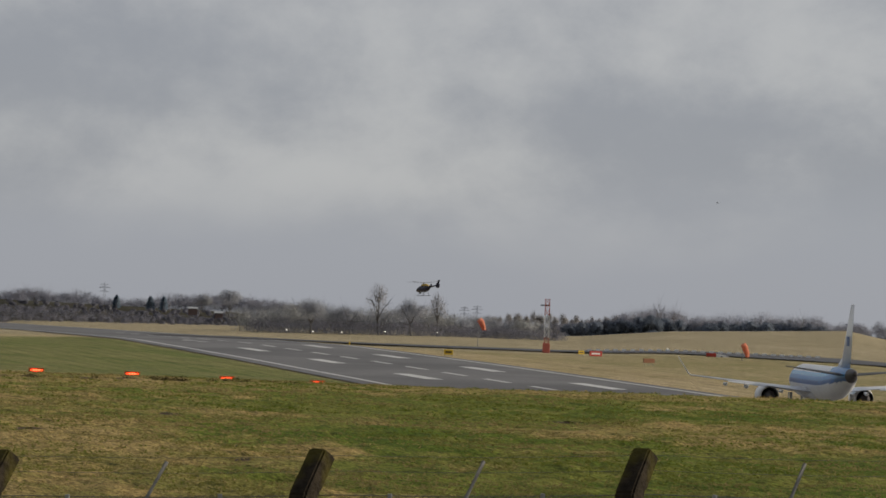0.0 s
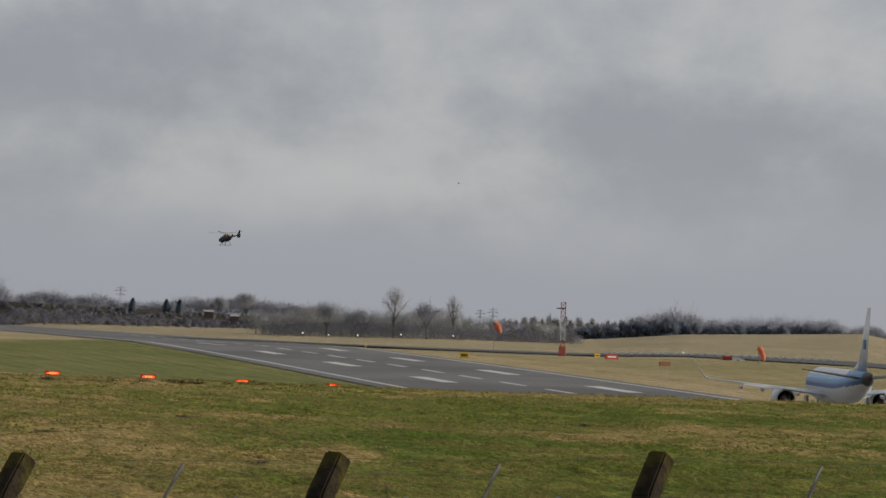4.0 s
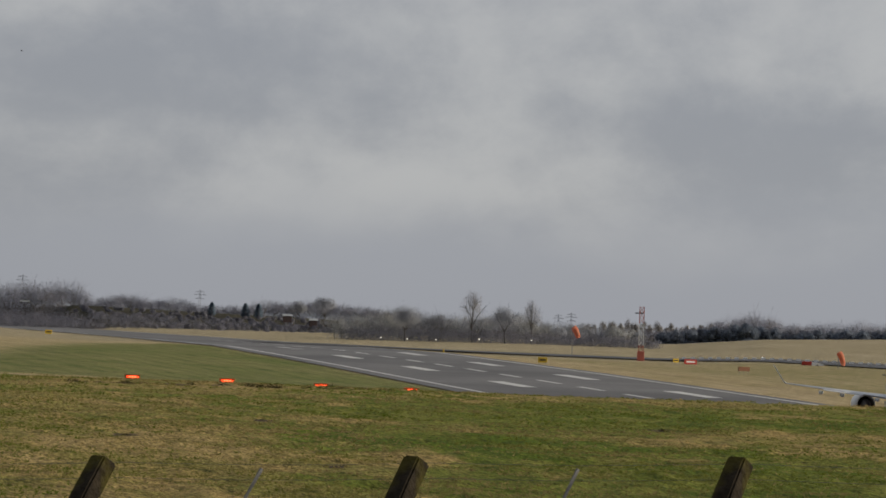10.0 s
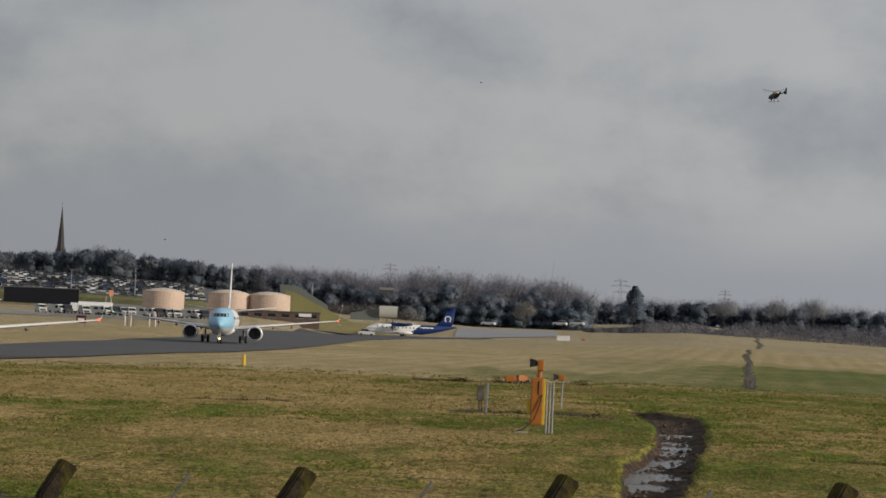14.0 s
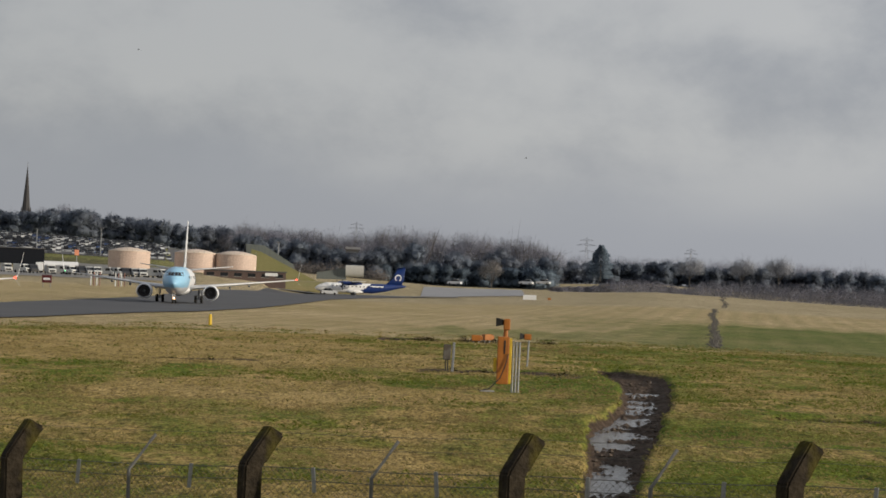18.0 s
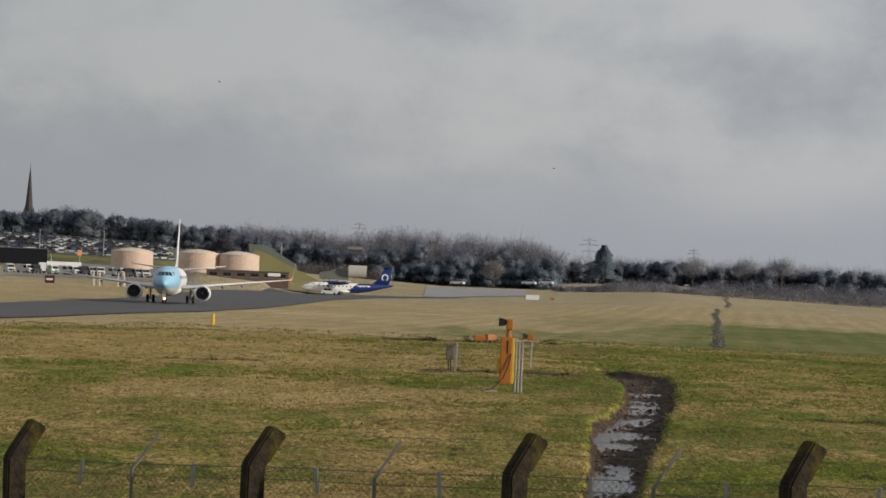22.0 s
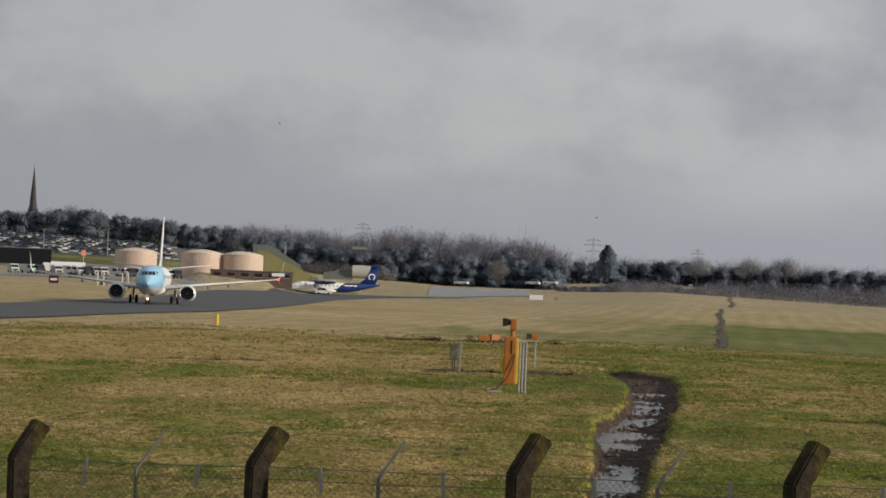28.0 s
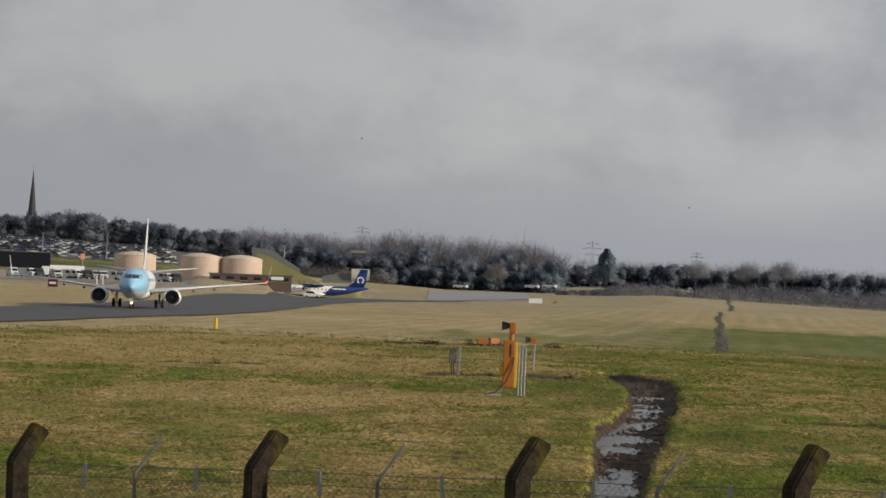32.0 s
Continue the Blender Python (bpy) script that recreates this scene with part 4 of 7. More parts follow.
def turboprop(m):
    """High-wing twin turboprop with a T-tail: white in front, deep blue behind."""
    root = thing("turboprop_airliner", m, "white and deep-blue high-wing turboprop airliner taxiing", "airliner")
    zc, y0 = 2.05, 11.4
    st = [(y0, zc - 0.35, 0.1, 0.1), (y0 - 0.3, zc - 0.33, 0.8, 0.8), (y0 - 1.0, zc - 0.24, 1.6, 1.6), (y0 - 2.0, zc - 0.1, 2.2, 2.2), (y0 - 3.6, zc, 2.75, 2.8), (y0 - 17.0, zc, 2.77, 2.85), (y0 - 20.5, zc + 0.3, 2.2, 2.3), (y0 - 24.0, zc + 0.75, 1.3, 1.4), (y0 - 27.0, zc + 1.0, 0.35, 0.4)]
    body = fuselage(root, st, lambda y, z, x: 1 if y < -3.0 - (z - 2.0) * 1.6 else 0, [WHITE, DEEPBLUE], n=20)
    for sd in (-1, 1):
        bm = bmesh.new()
        surface(bm, [(0, 1.6, 3.72, 2.6, 0.17), (sd * 5.0, 1.6, 3.75, 2.6, 0.17), (sd * 13.5, 1.0, 3.95, 1.55, 0.14)])
        part("wing", bm, WHITE, root, smooth=True)
        bm = bmesh.new()
        turned(bm, [(4.0, 0.25), (3.6, 0.45), (2.4, 0.62), (0.6, 0.58), (-1.6, 0.22)], sd * 4.05, 3.35, 14)
        nac = part("nacelle", bm, DEEPBLUE, root, smooth=True)
        bm = bmesh.new()
        turned(bm, [(4.7, 0.03), (4.4, 0.2), (4.0, 0.27)], sd * 4.05, 3.35, 12)
        part("spinner", bm, BLACK, nac, smooth=True)
        for k in range(6):
            bm = bmesh.new()
            a = math.tau * k / 6 + 0.3
            u, w = Vector((math.cos(a), 0, math.sin(a))), Vector((-math.sin(a), 0.5, math.cos(a)))
            c = Vector((sd * 4.05, 4.15, 3.35))
            loft(bm, [[c + u * r + w * q + Vector((0, o, 0)) for q, o in ((-ww, 0.02), (ww, 0.02), (ww, -0.02), (-ww, -0.02))] for r, ww in ((0.25, 0.09), (1.2, 0.15), (1.95, 0.10))])
            bmesh.ops.recalc_face_normals(bm, faces=bm.faces[:])
            part("propeller_blade", bm, BLACK, nac)
        bm = bmesh.new()
        surface(bm, [(sd * 0.05, -13.0, 8.45, 1.9, 0.10), (sd * 3.65, -13.5, 8.5, 1.1, 0.09)])
        part("tailplane", bm, DEEPBLUE, root, smooth=True)
        gear(root, "main_gear", sd * 2.05, 0.0, 1.25, 0.42, 0.26, 0.5)
        bm = bmesh.new()
        loft(bm, [ring(2.2, 1.0, 0.2, 0.2, 10), ring(1.2, 1.0, 1.2, 0.9, 10), ring(-1.4, 1.0, 1.2, 0.9, 10), ring(-2.6, 1.0, 0.2, 0.2, 10)])
        bmesh.ops.translate(bm, verts=bm.verts[:], vec=(sd * 1.5, 0, 0))
        bmesh.ops.recalc_face_normals(bm, faces=bm.faces[:])
        part("gear_sponson", bm, WHITE, root, smooth=True)
    bm = bmesh.new()
    surface(bm, [(0, -9.3, 3.3, 5.0, 0.07), (0, -11.4, 5.0, 3.5, 0.09), (0, -13.0, 8.5, 2.2, 0.09)], upright=True)
    part("tail_fin", bm, DEEPBLUE, root, smooth=True)
    for sd in (-1, 1):
        bm = bmesh.new()
        rings = []
        for k in range(21):
            a = radians(-60 + k * 15.0)
            rings.append([(sd * q, -13.1 + r * math.cos(a), 5.4 + r * math.sin(a)) for r, q in ((0.72, 0.20), (1.0, 0.20), (1.0, 0.25), (0.72, 0.25))])
        loft(bm, rings)
        bmesh.ops.recalc_face_normals(bm, faces=bm.faces[:])
        part("tail_ring", bm, WHITE, root, "plain white ring on the fin")
        bm = bmesh.new()
        box(bm, sd * 1.33 - 0.015, sd * 1.33 + 0.015, -8.6, -4.8, 2.45, 2.85)
        part("marking_bar", bm, WHITE, root, "plain white bar on the blue flank")
    gear(root, "nose_gear", 0.02, y0 - 1.9, 1.0, 0.24, 0.16, 0.34)
    q = []
    for sd in (-1, 1):
        for xa, ya, xb, yb in ((0.05, 0.2, 0.5, 0.0), (0.55, -0.05, 0.85, -0.6)):
            a, b = (sd * xa, y0 - 1.35 + ya, zc + 0.42), (sd * xb, y0 - 1.35 + yb, zc + 0.42)
            c, d = (sd * xb * 0.92, y0 - 1.8 + yb, zc + 0.86), (sd * xa * 0.92, y0 - 1.8 + ya, zc + 0.86)
            q.append((a, b, c, d) if sd > 0 else (b, a, d, c))
        for y in np.arange(y0 - 5.0, y0 - 19, -1.15):
            x = sd * 1.365
            a = [(x, y + 0.15, zc + 0.25), (x, y - 0.15, zc + 0.25), (x, y - 0.15, zc + 0.62), (x, y + 0.15, zc + 0.62)]
            q.append(a if sd < 0 else a[::-1])
    panes(body, "cabin_window", q)
    return root


turboprop_plane = turboprop(pose(0, 0, 0))


# ---- helicopter: dark blue below, yellow roof, shrouded tail rotor ----
HELI_DARK = mat("dark_blue_gloss", (0.013, 0.014, 0.036), (0.017, 0.018, 0.044), 1.0, 0.25)
HELI_YELLOW = mat("roof_yellow", (0.60, 0.42, 0.11), (0.52, 0.36, 0.09), 1.0, 0.35)


def helicopter(m):
    root = thing("police_helicopter", m, "dark-blue helicopter with yellow roof climbing away", "helicopter")
    zc = 1.75
    st = [(3.1, zc - 0.35, 0.1, 0.1), (2.9, zc - 0.32, 0.7, 0.6), (2.3, zc - 0.15, 1.25, 1.25), (1.4, zc, 1.5, 1.65), (-0.8, zc + 0.05, 1.5, 1.75), (-1.8, zc + 0.2, 1.2, 1.35), (-2.6, zc + 0.45, 0.6, 0.7), (-3.2, zc + 0.55, 0.42, 0.45)]
    body = fuselage(root, st, lambda y, z, x: 1 if z > zc + 0.78 and y < 1.2 else (2 if y > 1.0 and z > zc - 0.15 else 0), [HELI_DARK, HELI_YELLOW, GLASS], n=18)
    bm = bmesh.new()
    loft(bm, [ring(0.9, zc + 0.85, 0.5, 0.3, 12), ring(0.4, zc + 1.0, 1.0, 0.7, 12), ring(-1.0, zc + 0.98, 1.0, 0.7, 12), ring(-2.0, zc + 0.85, 0.5, 0.35, 12)])
    bmesh.ops.recalc_face_normals(bm, faces=bm.faces[:])
    part("engine_cowling", bm, HELI_YELLOW, root, "yellow engine cowling", smooth=True)
    bm = bmesh.new()
    tube(bm, [(0, -2.9, zc + 0.55), (0, -5.6, zc + 0.75)], [0.24, 0.15], 10)
    part("tail_boom", bm, HELI_DARK, root, smooth=True)
    bm = bmesh.new()
    rings = [[(sx, -5.95 + rr * math.cos(math.tau * k / 20), zc + 0.72 + rr * math.sin(math.tau * k / 20)) for k in range(20)] for sx, rr in ((-0.16, 0.50), (-0.14, 0.66), (0.14, 0.66), (0.16, 0.50))]
    loft(bm, rings + [rings[0]], cap=False)
    bmesh.ops.recalc_face_normals(bm, faces=bm.faces[:])
    part("fan_shroud", bm, HELI_DARK, root, smooth=True)
    bm = bmesh.new()
    for k in range(10):
        a = math.tau * k / 10
        tube(bm, [(0, -5.95, zc + 0.72), (0, -5.95 + 0.5 * math.cos(a), zc + 0.72 + 0.5 * math.sin(a))], [0.08, 0.05], 4)
    part("tail_fan", bm, BLACK, root)
    bm = bmesh.new()
    surface(bm, [(0, -5.6, zc + 1.15, 1.0, 0.12), (0, -6.15, zc + 2.15, 0.75, 0.10)], upright=True)
    part("fin", bm, HELI_DARK, root, smooth=True)
    bm = bmesh.new()
    for sd in (-1, 1):
        surface(bm, [(0, -4.5, zc + 0.7, 0.55, 0.1), (sd * 1.25, -4.55, zc + 0.7, 0.5, 0.1)])
    part("tailplane", bm, HELI_DARK, root)
    for sd in (-1, 1):
        bm = bmesh.new()
        surface(bm, [(sd * 1.25, -4.2, zc + 0.4, 0.8, 0.07), (sd * 1.27, -4.6, zc + 1.15, 0.6, 0.07)], upright=True)
        part("end_plate", bm, HELI_DARK, root)
        bm = bmesh.new()
        tube(bm, [(sd * 0.98, 2.0, 0.22), (sd * 0.98, 1.7, 0.06), (sd * 0.98, -1.4, 0.06)], 0.05, 8)
        tube(bm, [(sd * 0.98, 1.2, 0.08), (sd * 0.5, 1.2, 0.95)], 0.05, 6)
        tube(bm, [(sd * 0.98, -0.9, 0.08), (sd * 0.5, -0.9, 0.95)], 0.05, 6)
        part("skid", bm, BLACK, root)
    lamp_bulb(root, "camera_pod", (0.35, 2.1, 0.75), 0.24, BLACK, "black camera ball under the nose")
    bm = bmesh.new()
    tube(bm, [(0, 0, zc + 1.2), (0, 0, zc + 1.62)], [0.12, 0.09], 8)
    part("rotor_mast", bm, STEEL, root)
    rotor = new("main_rotor")
    rotor.parent = root
    rotor.location = (0, 0, zc + 1.62)
    for k in range(4):
        bm = bmesh.new()
        a = math.tau * k / 4
        u, w = Vector((math.cos(a), math.sin(a), 0)), Vector((-math.sin(a), math.cos(a), 0))
        up = Vector((0, 0, 1))
        loft(bm, [[u * r + w * q + up * (h + o) for q, o in ((-0.15, 0.02), (0.15, 0.02), (0.15, -0.02), (-0.15, -0.02))] for r, h in ((0.2, 0.0), (2.5, 0.08), (5.1, 0.3))])
        bmesh.ops.recalc_face_normals(bm, faces=bm.faces[:])
        part("rotor_blade", bm, BLACK, rotor)
    bm = bmesh.new()
    tube(bm, [(0, 0, -0.08), (0, 0, 0.12)], [0.22, 0.12], 10)
    part("rotor_hub", bm, STEEL, rotor)
    return root, rotor


heli, heli_rotor = helicopter(pose(0, 0, 0))


# ---- puddles in the worn track: level water that the mud pokes through ----
WATER = mat("puddle_water", (0.060, 0.046, 0.036), (0.034, 0.027, 0.021), 0.8, 0.14, bump=0.12, fine=5.0, spec=0.30)


def puddles():
    """Water lying along the track; ridges of mud part it into puddles."""
    stations = []
    for a, b in zip(TRACK[1:], TRACK[2:-1]):
        for k in range(10):
            stations.append(tuple(a[j] + (b[j] - a[j]) * k / 10 for j in range(3)))
    stations = [q for q in stations if 54 < q[1] < 112]
    verts, faces = [], []
    for i, (az, d, w) in enumerate(stations):
        h = heading(az) * d
        lev = min(ground_z(h.x + dx, h.y + dy, False) for dx in (-0.3, 0, 0.3) for dy in (-1, 1)) + 0.016
        for sd in (-0.95, -0.5, -0.1, 0.3, 0.8):
            verts.append((h.x + sd * w, h.y, lev))
        if i:
            for j in range(4):
                q = 5 * (i - 1) + j
                faces.append((q, q + 1, q + 6, q + 5))
    ob = pydata("puddle", verts, faces, WATER)
    tagged(ob, "shallow muddy puddles lying in the worn track", "puddle")


puddles()


# ---- clods and stones trodden into the track ----
def clods():
    rng = np.random.default_rng(31)
    verts, faces = [], []
    while len(faces) < 8 * 900:
        k = rng.random() ** 0.8 * (len(TRACK) - 2)
        i = int(k)
        az, d, w = (TRACK[i][j] + (TRACK[i + 1][j] - TRACK[i][j]) * (k - i) for j in range(3))
        h = heading(az) * d
        x, y = h.x + rng.normal() * w * 0.55, h.y + rng.normal() * 0.4
        if track_depth(x, y) < 0.25:
            continue
        r = 0.03 + 0.07 * rng.random() ** 2
        z = ground_z(x, y) + r * 0.25
        q = len(verts)
        for v in ((1.3, 0, 0), (0, 1, 0), (-1.3, 0, 0), (0, -1, 0), (0, 0, 0.8), (0, 0, -0.6)):
            verts.append((x + v[0] * r * (0.7 + 0.6 * rng.random()), y + v[1] * r, z + v[2] * r * (0.6 + 0.6 * rng.random())))
        for a, b in ((0, 1), (1, 2), (2, 3), (3, 0)):
            faces += [(q + a, q + b, q + 4), (q + b, q + a, q + 5)]
    ob = pydata("mud_clods", verts, faces, mat("mud_clod", (0.040, 0.029, 0.021), (0.110, 0.082, 0.062), 2.0, 0.85))
    tagged(ob, "dark clods of mud and small stones in the track", "mud", kind="stuff")


clods()


# ---- turf: clumps of blades over the near field ----
BLADE = foliage("grass_blade", (0.115, 0.158, 0.022), (0.185, 0.188, 0.046), (0.29, 0.225, 0.105), 0.08, 0.25, 0.5)
STRAW = foliage("dry_grass", (0.42, 0.315, 0.150), (0.32, 0.245, 0.105), (0.36, 0.29, 0.11), 0.10, 0.3, 0.5)


def tufts(name, n, d0, d1, h0, h1, material, seed, label, az0=-11.5, az1=36.5, w=0.02):
    rng = np.random.default_rng(seed)
    spots = []
    u = rng.random(n)
    d = d0 * (d1 / d0) ** u
    az = az0 + (az1 - az0) * rng.random(n)
    for i in range(n):
        h = heading(az[i]) * d[i]
        x, y = h.x, h.y
        # thinner where the sward is short
        if noise.noise((x * 0.25, y * 0.14, seed)) + 0.35 * noise.noise((x * 1.1, y * 0.7, seed)) < rng.random() * 0.5 - 0.32:
            continue
        lush, russet = sward(az[i], d[i], x, y)
        if track_depth(x, y) > 0.3 or rng.random() < 0.85 * (russet - lush if material is BLADE else lush - 0.4 * russet):
            continue
        z = ground_z(x, y) - 0.01
        spots.append((x, y, z, d[i] / 80))
    # three leaning blades to a tuft
    S = np.repeat(np.array(spots), 3, axis=0)
    m = len(S)
    a = rng.random(m) * math.tau
    hh = (h0 + (h1 - h0) * rng.random(m)) * np.minimum(1.6, 0.7 + 0.4 * S[:, 3])
    ww = w * (0.6 + rng.random(m)) * np.maximum(0.8, S[:, 3])
    foot = S[:, :3].copy()
    foot[:, :2] += (rng.random((m, 2)) - 0.5) * 0.22 * np.maximum(1, S[:, 3])[:, None]
    side = np.stack([np.cos(a) * ww, np.sin(a) * ww, np.zeros(m)], axis=1)
    tip = foot + np.stack([(rng.random(m) - 0.5) * hh * 4.5, (rng.random(m) - 0.5) * hh * 4.5, hh], axis=1)
    ob = slivers(name, [], [], np.stack([foot - side, foot + side, tip], axis=1), material)
    tagged(ob, label, "grass", kind="stuff")


tufts("grass_tufts", 100000, 34, 232, 0.03, 0.10, BLADE, 3, "short tufts of green winter grass", w=0.028)
tufts("dry_grass_tufts", 42000, 36, 236, 0.03, 0.09, STRAW, 8, "straw-coloured dead grass among the turf", w=0.026)


# ---- perimeter fence: cranked concrete posts, mesh and wires ----
FENCE_AZ, FENCE_D = 25.0, 23.9
FENCE_U, FENCE_N = heading(FENCE_AZ + 90), heading(FENCE_AZ)


def fence_top(q):
    """Height of the post tops along the fence."""
    return EYE.z + float(np.interp(q, (-40, -16.1, 1.9, 40), (-2.1, -1.76, -1.13, -0.6)))


def fence_at(q, drop=0.0, out=0.0):
    p = FENCE_N * (FENCE_D + out) + FENCE_U * q
    return Vector((p.x, p.y, fence_top(q) - drop))


def post_mesh():
    """A tapering square post whose arm leans out along local +y; its top is 3.36 above its foot."""
    bm = bmesh.new()
    w = 0.108
    rings = []
    for f, z, k, up in ((0, -0.4, w, (0, 1)), (0, 2.98, w, (0.0, 1)), (0.05, 3.04, w * 0.98, (0.42, 0.91)), (0.26, 3.36, w * 0.90, (0.50, 0.87))):
        nx, nz = up[1], -up[0]
        rings.append([(-k, f - nx * k, z - nz * k), (k, f - nx * k, z - nz * k), (k, f + nx * k, z + nz * k), (-k, f + nx * k, z + nz * k)])
    loft(bm, rings)
    bmesh.ops.recalc_face_normals(bm, faces=bm.faces[:])
    bmesh.ops.bevel(bm, geom=bm.edges[:], offset=0.020, segments=2, affect="EDGES")
    for v in bm.verts:
        v.co += Vector(noise.noise_vector(v.co * 5.0)) * 0.010
    return bm


fence = thing("perimeter_fence", pose(0, 0, 0), "chain-link perimeter fence with cranked weathered concrete posts", "fence")
post_data = stay_data = stub_data = None
OFFSETS = {0: -0.12, 1: -0.12, 2: 0.01, 3: 0.0, 4: -0.16, 5: -0.13, 6: -0.06}  # uneven spacing along the line
CRANK = FENCE_AZ + 38  # the arms lean out over the airfield
for i in range(-6, 16):
    q = -16.14 + 3.0 * i + OFFSETS.get(i, -0.05)
    if post_data is None:
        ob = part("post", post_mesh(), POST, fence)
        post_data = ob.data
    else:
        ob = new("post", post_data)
        ob.parent = fence
    arm = heading(CRANK) * 0.07
    p = fence_at(q, 3.36) - Vector((arm.x, arm.y, 0))
    lean = (1.2, -0.8, 0.5, 1.6, -0.4)[i % 5]
    ob.matrix_local = Matrix.Translation(p) @ pose(0, 0, 0, lean, lean * 0.6, -CRANK)
    # a steel stay with a sloping arm half way to the next post
    if stay_data is None:
        bm = bmesh.new()
        tube(bm, [(0, 0, -0.3), (0, 0, 2.88), (0.0, 0.30, 3.27)], [0.022, 0.022, 0.020], 6)
        stay = part("stay", bm, mat("dull_steel", (0.17, 0.17, 0.165), (0.11, 0.11, 0.105), 6.0, 0.6, metal=0.3), fence, "thin dull steel stay")
        stay_data = stay.data
    else:
        stay = new("stay", stay_data)
        stay.parent = fence
    stay.matrix_local = Matrix.Translation(fence_at(q + 1.5, 3.36) - Vector((arm.x, arm.y, 0))) @ pose(0, 0, 0, 0, 0, -CRANK)
    for k in (0.75, 2.2):
        if stub_data is None:
            bm = bmesh.new()
            box(bm, -0.022, 0.022, -0.01, 0.01, 0, 0.27, 0.004)
            stub = part("stub", bm, GALV, fence, "short galvanised stub")
            stub_data = stub.data
        else:
            stub = new("stub", stub_data)
            stub.parent = fence
        stub.matrix_local = Matrix.Translation(fence_at(q + k, 0.66)) @ pose(0, 0, 0, 0, (4, -5, 2)[i % 3], -FENCE_AZ)
for drop, out in ((0.40, 0.0), (0.53, 0.0), (0.18, 0.13), (0.04, 0.25)):
    bm = bmesh.new()
    pts = [fence_at(-34 + 0.5 * k, drop + 0.02 * abs(math.sin(k * math.pi / 6)), out) for k in range(120)]
    tube(bm, pts, 0.0045 if drop > 0.3 else 0.002, 4)
    part("line_wire", bm, WIRE, fence)


def chain_link():
    """Diamond mesh of crossing wires, from the top wire downwards."""
    verts, faces = [], []
    pitch, low, high, r = 0.075, 1.25, 0.40, 0.0022
    n = int(44 / pitch)
    for sd in (-1, 1):
        for i in range(n):
            q0 = -28 + i * pitch
            q1 = q0 + sd * (low - high)
            a, b = fence_at(q0, high, 0.01), fence_at(q1, low, 0.01)
            u = FENCE_U * r
            k = len(verts)
            verts += [a - u, a + u, b + u, b - u, a + FENCE_N * r * 2, b + FENCE_N * r * 2]
            faces += [(k, k + 1, k + 2, k + 3), (k + 1, k + 4, k + 5, k + 2), (k + 4, k, k + 3, k + 5)]
    ob = pydata("chain_link", verts, faces, WIRE, fence, "rusting chain-link mesh")
    ob["kind"] = "stuff"


chain_link()


# ---- glide-path lamps: four low units, two red lamps each with their bloom modelled, glowing red ----
def glide_unit(m):
    root = thing("glide_path_light", m, "low orange approach light unit glowing red in the grass", "airfield light", "row of glide-path lights")
    bm = bmesh.new()
    box(bm, -0.72, 0.72, 0.0, 1.1, 0.22, 0.62, 0.03)
    part("housing", bm, ORANGE, root)
    for x in (-0.55, 0.55):
        for y in (0.15, 0.95):
            bm = bmesh.new()
            tube(bm, [(x, y, -0.1), (x, y, 0.24)], 0.035, 8)
            part("leg", bm, GALV, root)
    # three widened faces with bright cores: the bloom of two lamps put into shape
    for x in (-0.40, 0.0, 0.40):
        bm = bmesh.new()
        tube(bm, [(x, 0.02, 0.42), (x, -0.05, 0.42)], [0.13, 0.10], 14)
        for v in bm.verts:
            v.co.x = x + (v.co.x - x) * 1.45
            v.co.z = 0.42 + (v.co.z - 0.42) * (0.62 if x else 0.95)
        lamp = part("lamp", bm, RED_LAMP, root, "glowing red lamp")
        bm = bmesh.new()
        tube(bm, [(x * 0.6, -0.05, 0.42), (x * 0.6, -0.07, 0.42)], [0.085, 0.06], 10)
        part("lens", bm, mat("hot_core", (1.0, 0.14, 0.05), (1.0, 0.13, 0.04), 2.0, 0.4, emit=4.0), lamp, "bright orange-red core of the lamp glow")
    bm = bmesh.new()
    box(bm, -0.75, 0.75, -0.16, 0.06, 0.60, 0.64, 0.008)
    part("hood", bm, ORANGE, root)
    return root


unit = None
for az in (15.71, 17.85, 19.99, 22.04):
    d = 238 if az < 17 else 234
    p = place(az, d)
    p.z = at_el(az, d, {15.71: -1.285, 17.85: -1.305, 19.99: -1.345, 22.04: -1.375}[az]).z - 0.42
    m = Matrix.Translation(p) @ pose(0, 0, 0, 0, 0, -az + 2)
    unit = glide_unit(m) if unit is None else copy_thing(unit, m)


